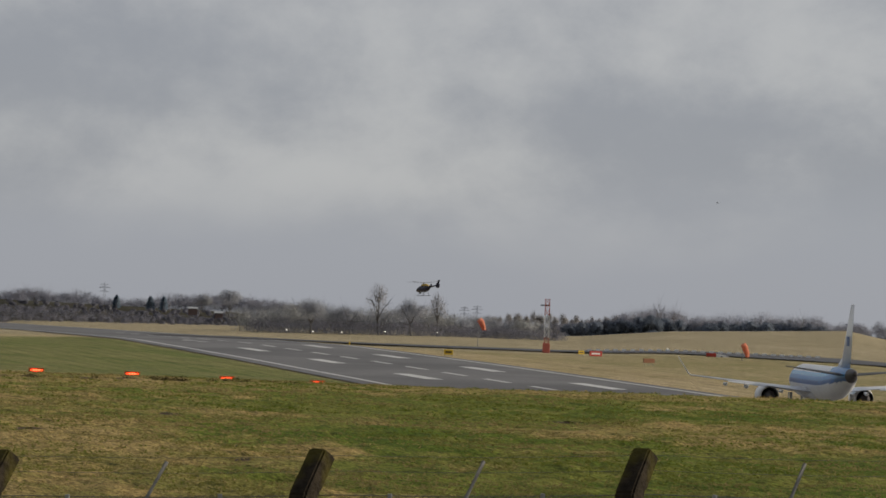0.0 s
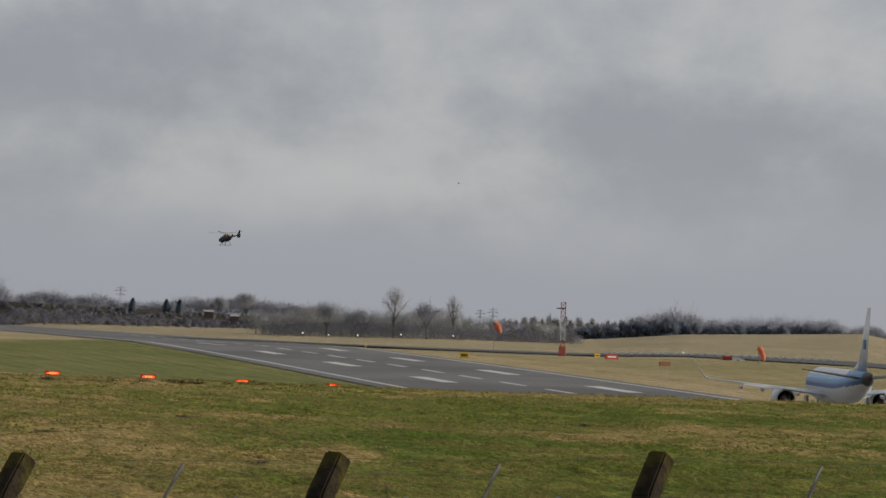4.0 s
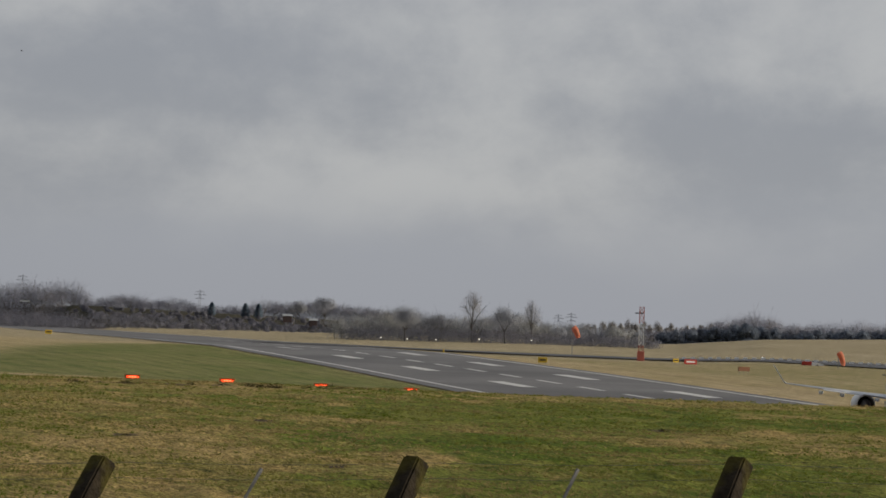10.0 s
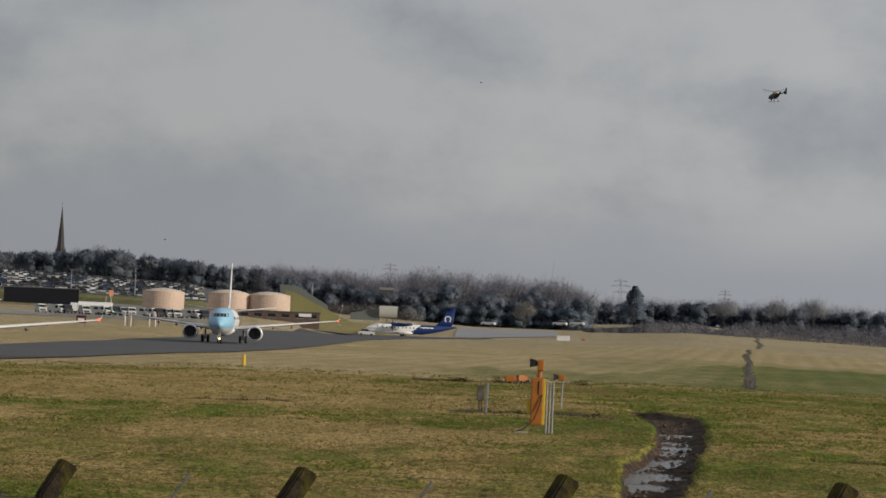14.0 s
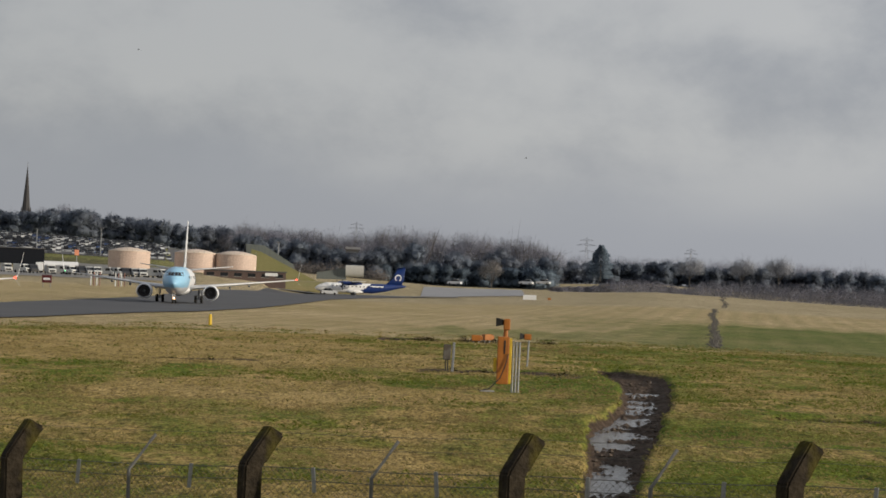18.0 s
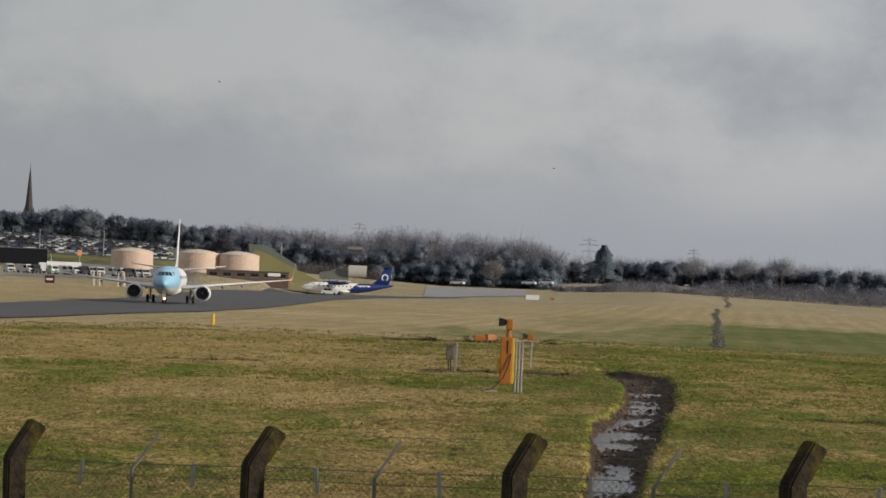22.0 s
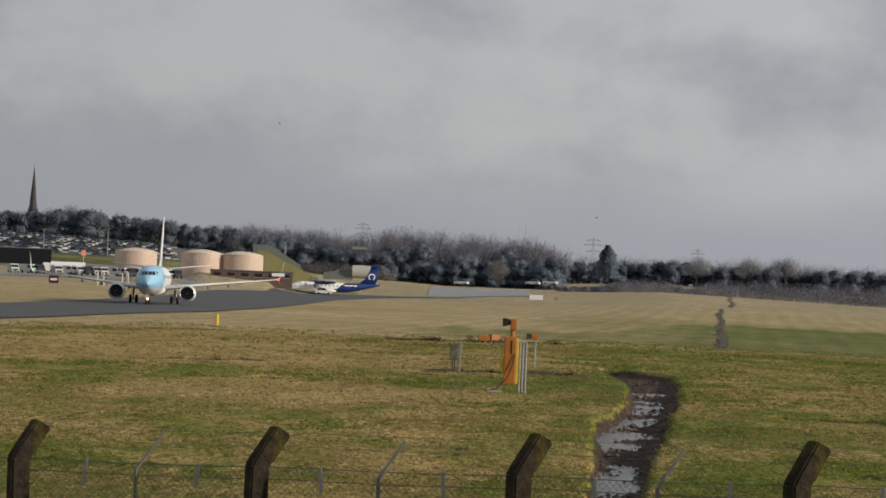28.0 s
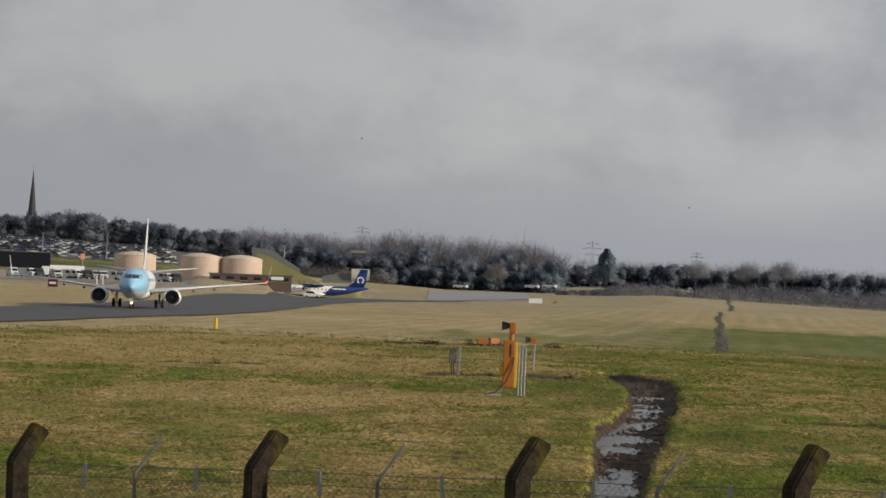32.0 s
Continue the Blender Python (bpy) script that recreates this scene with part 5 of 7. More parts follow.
# ---- visibility sensor: orange cabinet on grey posts, hooded head ----
def sensor(m):
    root = thing("visibility_sensor", m, "orange visibility sensor cabinet with hooded head on grey posts", "airfield sensor")
    bm = bmesh.new()
    box(bm, -0.30, 0.16, -0.22, 0.22, 0.30, 2.16, 0.02)
    cab = part("cabinet", bm, ORANGE, root)
    bm = bmesh.new()
    box(bm, 0.165, 0.26, -0.20, 0.20, 0.32, 2.10, 0.012)
    part("side_panel", bm, YELLOW, cab, "yellower side panel")
    bm = bmesh.new()
    box(bm, -0.27, 0.13, -0.232, -0.222, 0.36, 2.10, 0.003)
    part("cabinet_door", bm, ORANGE, cab)
    bm = bmesh.new()
    box(bm, -0.44, -0.31, -0.12, 0.12, 0.78, 1.32, 0.012)
    part("junction_box", bm, YELLOW, cab)
    bm = bmesh.new()
    box(bm, -0.05, 0.01, -0.245, -0.233, 1.5, 2.02, 0.004)
    part("vent", bm, BLACK, cab)
    for x, h in ((0.32, 2.02), (0.44, 1.98), (0.56, 1.96)):
        bm = bmesh.new()
        tube(bm, [(x, 0.02, -0.2), (x, 0.02, h)], 0.045, 10)
        part("post", bm, GALV, root, "grey galvanised post")
    bm = bmesh.new()
    for z in (0.6, 1.4, 1.85):
        box(bm, 0.26, 0.60, -0.05, -0.03, z, z + 0.05, 0.004)
    part("clamp", bm, GALV, root)
    bm = bmesh.new()
    tube(bm, [(0.0, 0, 2.15), (0.0, 0, 2.5)], [0.10, 0.08], 10)
    part("neck", bm, ORANGE, root)
    bm = bmesh.new()
    box(bm, -0.10, 0.16, -0.16, 0.16, 2.42, 2.86, 0.03)
    head = part("head", bm, ORANGE, root, "orange sensor head")
    bm = bmesh.new()
    rings = [[(-0.10 - k, s * w, 2.72 + t * w) for s, t in ((-1, -1), (1, -1), (1, 1), (-1, 1))] for k, w in ((0.0, 0.09), (0.10, 0.13), (0.30, 0.17))]
    loft(bm, rings, cap=False)
    bmesh.ops.solidify(bm, geom=bm.faces[:], thickness=0.012)
    bmesh.ops.recalc_face_normals(bm, faces=bm.faces[:])
    hood = part("hood", bm, BLACK, head, "black flared hood")
    bm = bmesh.new()
    box(bm, -0.115, -0.105, -0.085, 0.085, 2.64, 2.80)
    part("lens", bm, GLASS, head)
    bm = bmesh.new()
    tube(bm, [(0.14, -0.26, 1.5), (0.02, -0.30, 1.0), (-0.15, -0.34, 0.55), (-0.55, -0.5, 0.12), (-0.95, -0.6, 0.02)], 0.022, 6)
    part("cable", bm, BLACK, root, "black cable sagging to the ground")
    bm = bmesh.new()
    box(bm, -0.9, -0.35, -0.75, -0.35, -0.05, 0.05, 0.02)
    part("plinth", bm, CONCRETE, root, "pale concrete plinth")
    return root


sensor(Matrix.Translation(place(1.585, 98.5)) @ pose(0, 0, 0, 0, 0.3, -1.6))


def second_head(m):
    root = thing("sensor_receiver", m, "small orange sensor receiver with black hood on a post", "airfield sensor")
    bm = bmesh.new()
    box(bm, 0.0, 0.36, -0.16, 0.16, 2.24, 2.54, 0.03)
    part("head", bm, ORANGE, root)
    bm = bmesh.new()
    rings = [[(-k, s * w, 2.4 + t * w) for s, t in ((-1, -1), (1, -1), (1, 1), (-1, 1))] for k, w in ((0.0, 0.10), (0.24, 0.17))]
    loft(bm, rings)
    bmesh.ops.recalc_face_normals(bm, faces=bm.faces[:])
    part("hood", bm, BLACK, root, "black hood")
    bm = bmesh.new()
    tube(bm, [(0.25, 0, -0.2), (0.25, 0, 2.2)], 0.05, 8)
    part("post", bm, GALV, root)
    return root


second_head(Matrix.Translation(at_el(1.98, 130, -1.135) - Vector((0, 0, 2.4))) @ pose(0, 0, 0, 0, 2, -2))


def meter_box(m):
    root = thing("meter_box", m, "weathered grey metal box on a post with conduit", "electrical box")
    bm = bmesh.new()
    box(bm, -0.42, -0.06, -0.14, 0.12, 0.68, 1.40, 0.02)
    b = part("box", bm, mat("weathered_box", (0.095, 0.080, 0.062), (0.060, 0.050, 0.040), 4.0, 0.8, c=(0.13, 0.12, 0.105), wide=2.0), root)
    bm = bmesh.new()
    box(bm, -0.39, -0.09, -0.152, -0.142, 0.72, 1.36, 0.004)
    part("lid", bm, mat("weathered_box", (0, 0, 0)), b)
    bm = bmesh.new()
    box(bm, 0.0, 0.12, -0.06, 0.06, -0.3, 1.52, 0.015)
    part("post", bm, GALV, root, "grey post")
    for x in (-0.30, -0.20):
        bm = bmesh.new()
        tube(bm, [(x, 0, 0.70), (x + 0.03, 0, 0.35), (x + 0.10, 0, -0.1)], 0.03, 6)
        part("conduit", bm, BLACK, root)
    return root


meter_box(Matrix.Translation(place(0.37, 118.5)) @ pose(0, 0, 0, 0, 2.0, 0))


def low_unit(m, label):
    """Side view of a low orange light unit on legs."""
    root = thing("approach_light_unit", m, label, "airfield light", "orange units behind the sensor")
    bm = bmesh.new()
    box(bm, -0.36, 0.36, -0.30, 0.30, 0.22, 0.70, 0.03)
    part("housing", bm, ORANGE, root)
    bm = bmesh.new()
    box(bm, 0.36, 0.52, -0.26, 0.26, 0.30, 0.62, 0.03)
    part("lamp_hood", bm, ORANGE, root)
    for x in (-0.2, 0.2):
        bm = bmesh.new()
        tube(bm, [(x, 0, -0.4), (x, 0, 0.25)], 0.04, 8)
        part("leg", bm, GALV, root)
    return root


u1 = low_unit(Matrix.Translation(at_el(0.92, 203, -1.20) - Vector((0, 0, 0.5))), "low orange light unit on legs at the edge of rough grass")
copy_thing(u1, Matrix.Translation(at_el(1.17, 205, -1.19) - Vector((0, 0, 0.45))) @ pose(0, 0, 0, 0, 0, 25))


def marker_post(m):
    root = thing("marker_post", m, "short yellow marker post beside the taxiway", "marker post")
    bm = bmesh.new()
    tube(bm, [(0, 0, -0.2), (0, 0, 0.98), (0, 0, 1.02)], [0.15, 0.15, 0.11], 12)
    part("post", bm, YELLOW, root, smooth=False)
    bm = bmesh.new()
    tube(bm, [(0, 0, 1.02), (0, 0, 1.12)], [0.10, 0.06], 10)
    part("cap", bm, STEEL, root)
    return root


marker_post(Matrix.Translation(place(-5.14, 232)))


def sign_board(name, m, w, h, face, label, legs=2, bar=None):
    """A low airfield board on short legs."""
    root = thing(name, m, label, "airfield sign")
    bm = bmesh.new()
    box(bm, -w / 2, w / 2, -0.12, 0.12, 0.3, 0.3 + h, 0.03)
    panel = part("panel", bm, face, root)
    for i in range(legs):
        x = -w * 0.38 + i * w * 0.76 / max(1, legs - 1)
        bm = bmesh.new()
        tube(bm, [(x, 0, -0.3), (x, 0, 0.34)], 0.04, 8)
        part("leg", bm, GALV, root)
    if bar:
        bm = bmesh.new()
        box(bm, -w * 0.34, w * 0.34, -0.135, -0.125, 0.3 + h * 0.36, 0.3 + h * 0.64)
        part("marking_bar", bm, bar, panel, "plain bar for the marking")
    return root


RED_SIGN = mat("red_sign", (0.42, 0.035, 0.02), (0.34, 0.03, 0.02), 1.0, 0.5)
BROWN = mat("rust_brown", (0.24, 0.10, 0.045), (0.18, 0.075, 0.035), 1.5, 0.7)
sign_board("white_board", Matrix.Translation(place(2.10, 640)) @ pose(0, 0, 0, 0, 0, -2), 3.4, 1.25, WHITE, "plain white board on the far grass", 3)
sign_board("orange_marker", Matrix.Translation(place(2.55, 640)), 0.9, 0.5, ORANGE, "low orange marker beside the white board")
sign_board("taxiway_sign", Matrix.Translation(at_el(-8.84, 300, -0.243) - Vector((0, 0, 0.8))), 1.15, 0.9, mat("dark_red_sign", (0.10, 0.012, 0.014), (0.08, 0.01, 0.012), 1.0, 0.5), "dark red taxiway sign with plain bar", bar=WHITE)
sign_board("runway_sign", Matrix.Translation(at_el(28.35, 520, -0.50) - Vector((0, 0, 0.9))), 2.9, 1.05, RED_SIGN, "red runway sign beside the taxiway", 3, bar=WHITE)
sign_board("guidance_sign", Matrix.Translation(at_el(28.02, 522, -0.49) - Vector((0, 0, 0.7))), 1.3, 0.8, YELLOW, "yellow guidance sign beside the red one", 2, bar=BLACK)
sign_board("back_of_sign", Matrix.Translation(at_el(29.56, 440, -0.616) - Vector((0, 0, 0.75))), 2.2, 0.75, BROWN, "brown back of a low sign", 3)
for az, el, d in ((25.0, -0.589, 470), (13.80, -0.34, 640), (11.27, -0.29, 760), (10.52, -0.22, 800)):
    sign_board("distance_marker", Matrix.Translation(at_el(az, d, el) - Vector((0, 0, 0.75))) @ pose(0, 0, 0, 0, 0, -az), 1.7, 1.0, YELLOW, "small yellow runway marker board", bar=BLACK)
for az, el, d in ((22.74, -0.47, 560), (20.88, -0.47, 600)):
    m = Matrix.Translation(at_el(az, d, el) - Vector((0, 0, 0.5)))
    marker_post(m)


# ---- rubble drain across the grass ----
def drain():
    rng = np.random.default_rng(5)
    verts, faces = [], []
    def stone(p, r):
        k = len(verts)
        for v in ((1, 0, 0), (0, 1, 0), (-1, 0, 0), (0, -1, 0), (0, 0, 0.9), (0, 0, -0.6)):
            verts.append(tuple(p[j] + v[j] * r * (0.7 + 0.6 * rng.random()) for j in range(3)))
        for a, b in ((0, 1), (1, 2), (2, 3), (3, 0)):
            faces.append((k + a, k + b, k + 4))
            faces.append((k + b, k + a, k + 5))
    for az0, az1, d0, d1, n, w in ((6.36, 6.27, 228, 560, 1500, 0.30), (6.54, 6.46, 590, 850, 420, 0.4)):
        for _ in range(n):
            k = rng.random()
            d = d0 * (d1 / d0) ** k
            h = heading(az0 + (az1 - az0) * k + 0.03 * math.sin(d * 0.05)) * d
            x = h.x + rng.normal() * w
            stone((x, h.y, ground_z(x, h.y) + 0.03), 0.05 + 0.11 * rng.random())
    ob = pydata("rubble_drain", verts, faces, mat("dark_rubble", (0.05, 0.047, 0.042), (0.13, 0.12, 0.105), 1.2, 0.9))
    tagged(ob, "strip of dark broken stones in the grass", "stones", kind="stuff")


drain()


# ---- trees ----
BARK = mat("grey_bark", (0.090, 0.086, 0.086), (0.070, 0.067, 0.068), 2.0, 0.9)
# distance haze is put into these colours: lightened, most turned blue-grey
TWIG = foliage("hazed_bare_twigs", (0.344, 0.356, 0.445), (0.288, 0.303, 0.382), (0.387, 0.390, 0.461))
TWIG_BROWN = foliage("hazed_brown_twigs", (0.344, 0.349, 0.427), (0.288, 0.300, 0.373), (0.392, 0.392, 0.455))
TWIG_PALE = foliage("hazed_pale_twigs", (0.371, 0.352, 0.342), (0.304, 0.290, 0.288), (0.397, 0.371, 0.347))
TWIG_GREY = foliage("hazed_grey_twigs", (0.409, 0.428, 0.471), (0.347, 0.366, 0.455), (0.450, 0.463, 0.471))
NEEDLE = foliage("hazed_needles", (0.197, 0.256, 0.330), (0.229, 0.288, 0.355), (0.168, 0.222, 0.290), through=0.5)
IVY = foliage("hazed_evergreen", (0.191, 0.229, 0.289), (0.222, 0.259, 0.322), (0.240, 0.271, 0.335), through=0.55)
SCRUBLEAF = foliage("hazed_scrub_twigs", (0.318, 0.292, 0.287), (0.372, 0.338, 0.323), (0.264, 0.248, 0.249), 0.02)

DARK_SCRUB = foliage("hazed_scrub", (0.265, 0.265, 0.316), (0.305, 0.303, 0.354), (0.227, 0.231, 0.278), 0.02)


def icosphere():
    bm = bmesh.new()
    bmesh.ops.create_icosphere(bm, subdivisions=2, radius=1.0)
    tris = np.array([[v.co[:] for v in f.verts] for f in bm.faces])
    bm.free()
    return tris


ICO = icosphere()


class Soup:
    """Gathers the faces of one mesh: limbs, and clouds of small triangles."""

    def __init__(self):
        self.v, self.f, self.clouds, self.tints, self.normals, self.tint, self.core = [], [], [], [], [], 0.0, 0.0

    def limb(self, a, b, ra, rb, sides=4):
        d = (b - a).normalized()
        u = d.orthogonal().normalized()
        w = d.cross(u)
        k = len(self.v)
        for p, r in ((a, ra), (b, rb)):
            for i in range(sides):
                t = math.tau * i / sides
                q = p + (u * math.cos(t) + w * math.sin(t)) * r
                self.v.append((q.x, q.y, q.z))
        for i in range(sides):
            j = (i + 1) % sides
            self.f.append((k + i, k + j, k + sides + j, k + sides + i))

    def cloud(self, P, D, length, width, rng, outward):
        """Slivers from P along D; outward: the way the crown's outside faces there."""
        n = len(P)
        D = D / np.linalg.norm(D, axis=1, keepdims=True)
        U = np.cross(rng.normal(size=(n, 3)), D)
        U *= (width / np.maximum(np.linalg.norm(U, axis=1), 1e-6))[:, None]
        self.tints.append(np.full(3 * n, self.tint))
        out = outward + rng.normal(size=(n, 3)) * 0.12 + np.array((0, 0, 0.12 if self.core else 0.5))
        self.normals.append(np.repeat(out / np.linalg.norm(out, axis=1, keepdims=True), 3, axis=0))
        self.clouds.append(np.stack([P - U, P + U, P + D * length[:, None]], axis=1))

    def lobe(self, mid, size, rng):
        """The close mass of twigs in the heart of a lobe: a lumpy ball of triangles."""
        out = ICO / np.linalg.norm(ICO, axis=2, keepdims=True)
        lump = 1 + 0.28 * np.sin(out @ (rng.normal(size=3) * 4)) + 0.22 * np.sin(out @ (rng.normal(size=3) * 8))
        self.clouds.append(np.array(mid) + out * lump[:, :, None] * np.array(size))
        face = out + 0.5 * np.sin(out @ (rng.normal(size=(3, 3)) * 9))
        self.normals.append((face / np.linalg.norm(face, axis=2, keepdims=True)).reshape(-1, 3))
        self.tints.append(np.full(out.shape[0] * 3, self.tint))

    def build(self, name, material):
        """One mesh of limbs and slivers."""
        tris = np.concatenate(self.clouds)
        return slivers(name, self.v, self.f, tris, material, normals=np.concatenate(self.normals), tints=np.concatenate(self.tints))


def ball(rng, n):
    v = rng.normal(size=(n, 3))
    return v / np.linalg.norm(v, axis=1, keepdims=True)


def fill_crown(soup, mid, rx, rz, n, rng, size, width, lobes=7, up=0.3):
    """A crown of rounded lobes, dense within and thinning at the rim."""
    lo = ball(rng, lobes)
    lo[:, 2] = np.abs(lo[:, 2]) * 1.15 - 0.35
    lo = np.concatenate([lo * 0.52, [[0, 0, 0.1]]])
    q = 0.34 + 0.2 * rng.random(len(lo))
    q[-1] = 0.62
    pick = rng.integers(0, len(lo), n)
    v = ball(rng, n)
    rel = lo[pick] + v * (q[pick] * rng.random(n) ** (0.30 if soup.core else 0.42))[:, None]
    rel += rng.normal(size=(n, 3)) * 0.025
    P = np.array(mid) + rel * np.array((rx, rx, rz))
    D = rel + rng.normal(size=(n, 3)) * 0.55 + np.array((0, 0, up))
    soup.cloud(P, D, size * (0.5 + rng.random(n)), np.full(n, width), rng, rel + 0.8 * v)
    if soup.core:
        for c, r in zip(lo, q):
            soup.lobe(np.array(mid) + c * np.array((rx, rx, rz)), np.array((rx, rx, rz)) * r * soup.core, rng)


def grow(soup, base, h, spread, rng, px, n, upright=0.5, fork=0.28):
    """A bare tree: trunk, limbs forking towards the rim of the crown, and fine twigs. px: the twigs' breadth."""
    r0 = h * 0.017
    rx, rz = h * 0.40 * spread, h * (1 - fork) * 0.56
    mid = base + Vector((0, 0, h - rz))
    top = base + Vector((rng.normal() * 0.02 * h, rng.normal() * 0.02 * h, h * fork))
    soup.limb(base - Vector((0, 0, 0.3)), top, r0, r0 * 0.8, 6)
    if upright > 0.8:
        soup.limb(top, base + Vector((0, 0, h * 0.93)), r0 * 0.8, r0 * 0.1, 5)
    for i in range(10):
        a = math.tau * (i + rng.random()) / 10
        e = rng.random() * 1.3 - 0.1
        tgt = mid + Vector((math.cos(a) * math.cos(e) * rx, math.sin(a) * math.cos(e) * rx, math.sin(e) * rz)) * 0.88
        start = top.lerp(base + Vector((0, 0, h * 0.75)), 0.8 * rng.random()) if upright > 0.8 else top
        k = start.lerp(tgt, 0.5) + Vector((0, 0, rz * 0.10))
        soup.limb(start, k, r0 * 0.45, r0 * 0.25, 4)
        soup.limb(k, tgt, r0 * 0.25, r0 * 0.06, 3)
        for _ in range(4):
            t2 = k + (tgt - k) * (0.4 + 0.6 * rng.random()) + Vector(rng.normal(size=3)) * rx * 0.20
            soup.limb(k.lerp(tgt, rng.random() * 0.7), t2, r0 * 0.15, r0 * 0.05, 3)
    fill_crown(soup, mid, rx, rz, int(n * 1.6), rng, h * 0.032, px * 0.95, 9 if soup.core else 12, 0.0)


def conifer(soup, base, h, rng, width=0.34):
    """A dense cone with a rounded shoulder."""
    soup.limb(base - Vector((0, 0, 0.3)), base + Vector((0, 0, h * 0.9)), h * 0.02, h * 0.004, 5)
    n = 3500
    k = rng.random(n) ** 0.85
    a = rng.random(n) * math.tau
    r = h * width * 0.5 * np.minimum(1.0, 1.7 * (1 - k)) ** 0.75 * (0.3 + 0.7 * rng.random(n)) * (1 + 0.18 * np.sin(k * 19 + a * 2)) + 0.05
    P = np.array(base) + np.stack([np.cos(a) * r, np.sin(a) * r, h * (0.06 + 0.92 * k)], axis=1)
    D = np.stack([np.cos(a), np.sin(a), 0.1 + 0.4 * rng.random(n)], axis=1)
    soup.cloud(P, D, np.full(n, h * 0.07), np.full(n, h * 0.016), rng, D)


def bush(soup, base, w, h, rng, n=200, size=0.5):
    v = ball(rng, n) * (rng.random(n) ** 0.4)[:, None]
    P = np.array(base) + v * np.array((w / 2, w / 2, h * 0.55)) + np.array((0, 0, h * 0.42))
    if soup.core:
        soup.lobe(np.array(base) + np.array((0, 0, h * 0.42)), np.array((w / 2, w / 2, h * 0.55)) * 0.52, rng)
    soup.cloud(P, v + rng.normal(size=(n, 3)) * 0.5 + np.array((0, 0, 0.3)), size * (0.5 + rng.random(n)), np.full(n, size * 0.34), rng, v + np.array((0, 0, 0.25)))


def lone_tree(name, az, d, top_el, label, spread=1.0, seed=1, upright=0.5, kind="bare", density=1.6, width=0.34, foot=None, twig=None, fork=0.28):
    """A single tree whose top reaches that elevation."""
    base = place(az, d)
    if foot is not None:
        base.z = at_el(az, d, foot).z
    h = at_el(az, d, top_el).z - base.z
    root = thing(name, Matrix.Translation(base), label, "tree")
    rng = np.random.default_rng(seed)
    soup = Soup()
    if kind == "bare":
        grow(soup, Vector((0, 0, 0)), h, spread, rng, d * 0.00006, int(1500 * density), upright, fork)
    else:
        conifer(soup, Vector((0, 0, 0)), h, rng, width)
    # bring the crown's top to the tree's height
    tris = np.concatenate(soup.clouds)
    tris[:, :, 2] *= h / tris[:, :, 2].max()
    pydata("trunk", soup.v, soup.f, BARK, root)
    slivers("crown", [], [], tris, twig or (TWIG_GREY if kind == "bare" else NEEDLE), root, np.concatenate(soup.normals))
    return root


def woods(name, az0, az1, d, depth, tops, n, label, material=TWIG, seed=1, kind="bare", low=0.75, density=1.0, upright=0.7, spread=0.9, size=0.5, base_el=None, under=0.45):
    """A belt of trees or scrub whose outline follows tops, (azimuth, elevation) pairs."""
    rng = np.random.default_rng(seed)
    soup = Soup()
    soup.core = 0.55 if kind == "mixed" else 0.0
    ta, te = [t[0] for t in tops], [t[1] for t in tops]
    for i in range(n):
        az = az0 + (az1 - az0) * (i + rng.random()) / n
        dd = d + depth * rng.random()
        base = place(az, dd)
        soup.tint = float(rng.uniform(-1, 1))
        if base_el is not None:
            base.z = min(base.z, at_el(az, dd, base_el).z)
        el = float(np.interp(az, ta, te))
        h = max(1.5, (at_el(az, d, el).z - base.z) * (low + (1.05 - low) * (0.8 + 0.2 * rng.random() if i % 3 == 0 else 0.65 * rng.random())))
        if kind == "bare":
            grow(soup, base, h * 1.07, spread * (0.85 + 0.4 * rng.random()), rng, d * 0.00008, int(950 * density), upright, 0.2)
            bush(soup, base, h * 0.9, h * under, rng, 220, size * 0.7)
        elif kind == "bush":
            bush(soup, base, max(2.5, h * (1.2 + 0.6 * rng.random())), h * 0.95, rng, 260, size * 0.8)
        else:
            h *= 1.06
            soup.limb(base, base + Vector((0, 0, h * 0.6)), h * 0.03, h * 0.01, 4)
            rz = h * (0.36 + 0.10 * rng.random())
            fill_crown(soup, base + Vector((0, 0, h - rz)), h * (0.38 + 0.14 * rng.random()), rz, 1600, rng, size * 1.1, size * 0.26, up=0.15)
            bush(soup, base, h * 0.9, h * 0.62, rng, 300, size)
    ob = soup.build(name, [BARK, material])
    tagged(ob, label, "trees", kind="stuff")
    return ob


# woods behind the car park and the tanks
HILL = ((-12, 1.22), (-9.8, 1.27), (-8.4, 1.43), (-7.6, 1.29), (-6.6, 1.25), (-5.8, 1.09), (-5.2, 1.12), (-4.35, 1.21))
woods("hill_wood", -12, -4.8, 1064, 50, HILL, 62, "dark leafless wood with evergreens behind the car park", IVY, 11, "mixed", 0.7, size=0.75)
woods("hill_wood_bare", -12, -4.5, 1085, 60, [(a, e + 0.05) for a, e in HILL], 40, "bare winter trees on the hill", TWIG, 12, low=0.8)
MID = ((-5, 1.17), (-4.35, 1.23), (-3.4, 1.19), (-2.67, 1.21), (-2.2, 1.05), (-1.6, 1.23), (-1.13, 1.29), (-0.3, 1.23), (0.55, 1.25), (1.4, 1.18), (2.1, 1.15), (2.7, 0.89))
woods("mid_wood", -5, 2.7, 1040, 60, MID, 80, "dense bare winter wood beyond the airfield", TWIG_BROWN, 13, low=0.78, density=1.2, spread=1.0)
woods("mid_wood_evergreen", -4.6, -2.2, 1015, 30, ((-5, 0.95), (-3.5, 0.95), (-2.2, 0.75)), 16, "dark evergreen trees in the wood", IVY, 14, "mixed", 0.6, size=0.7)
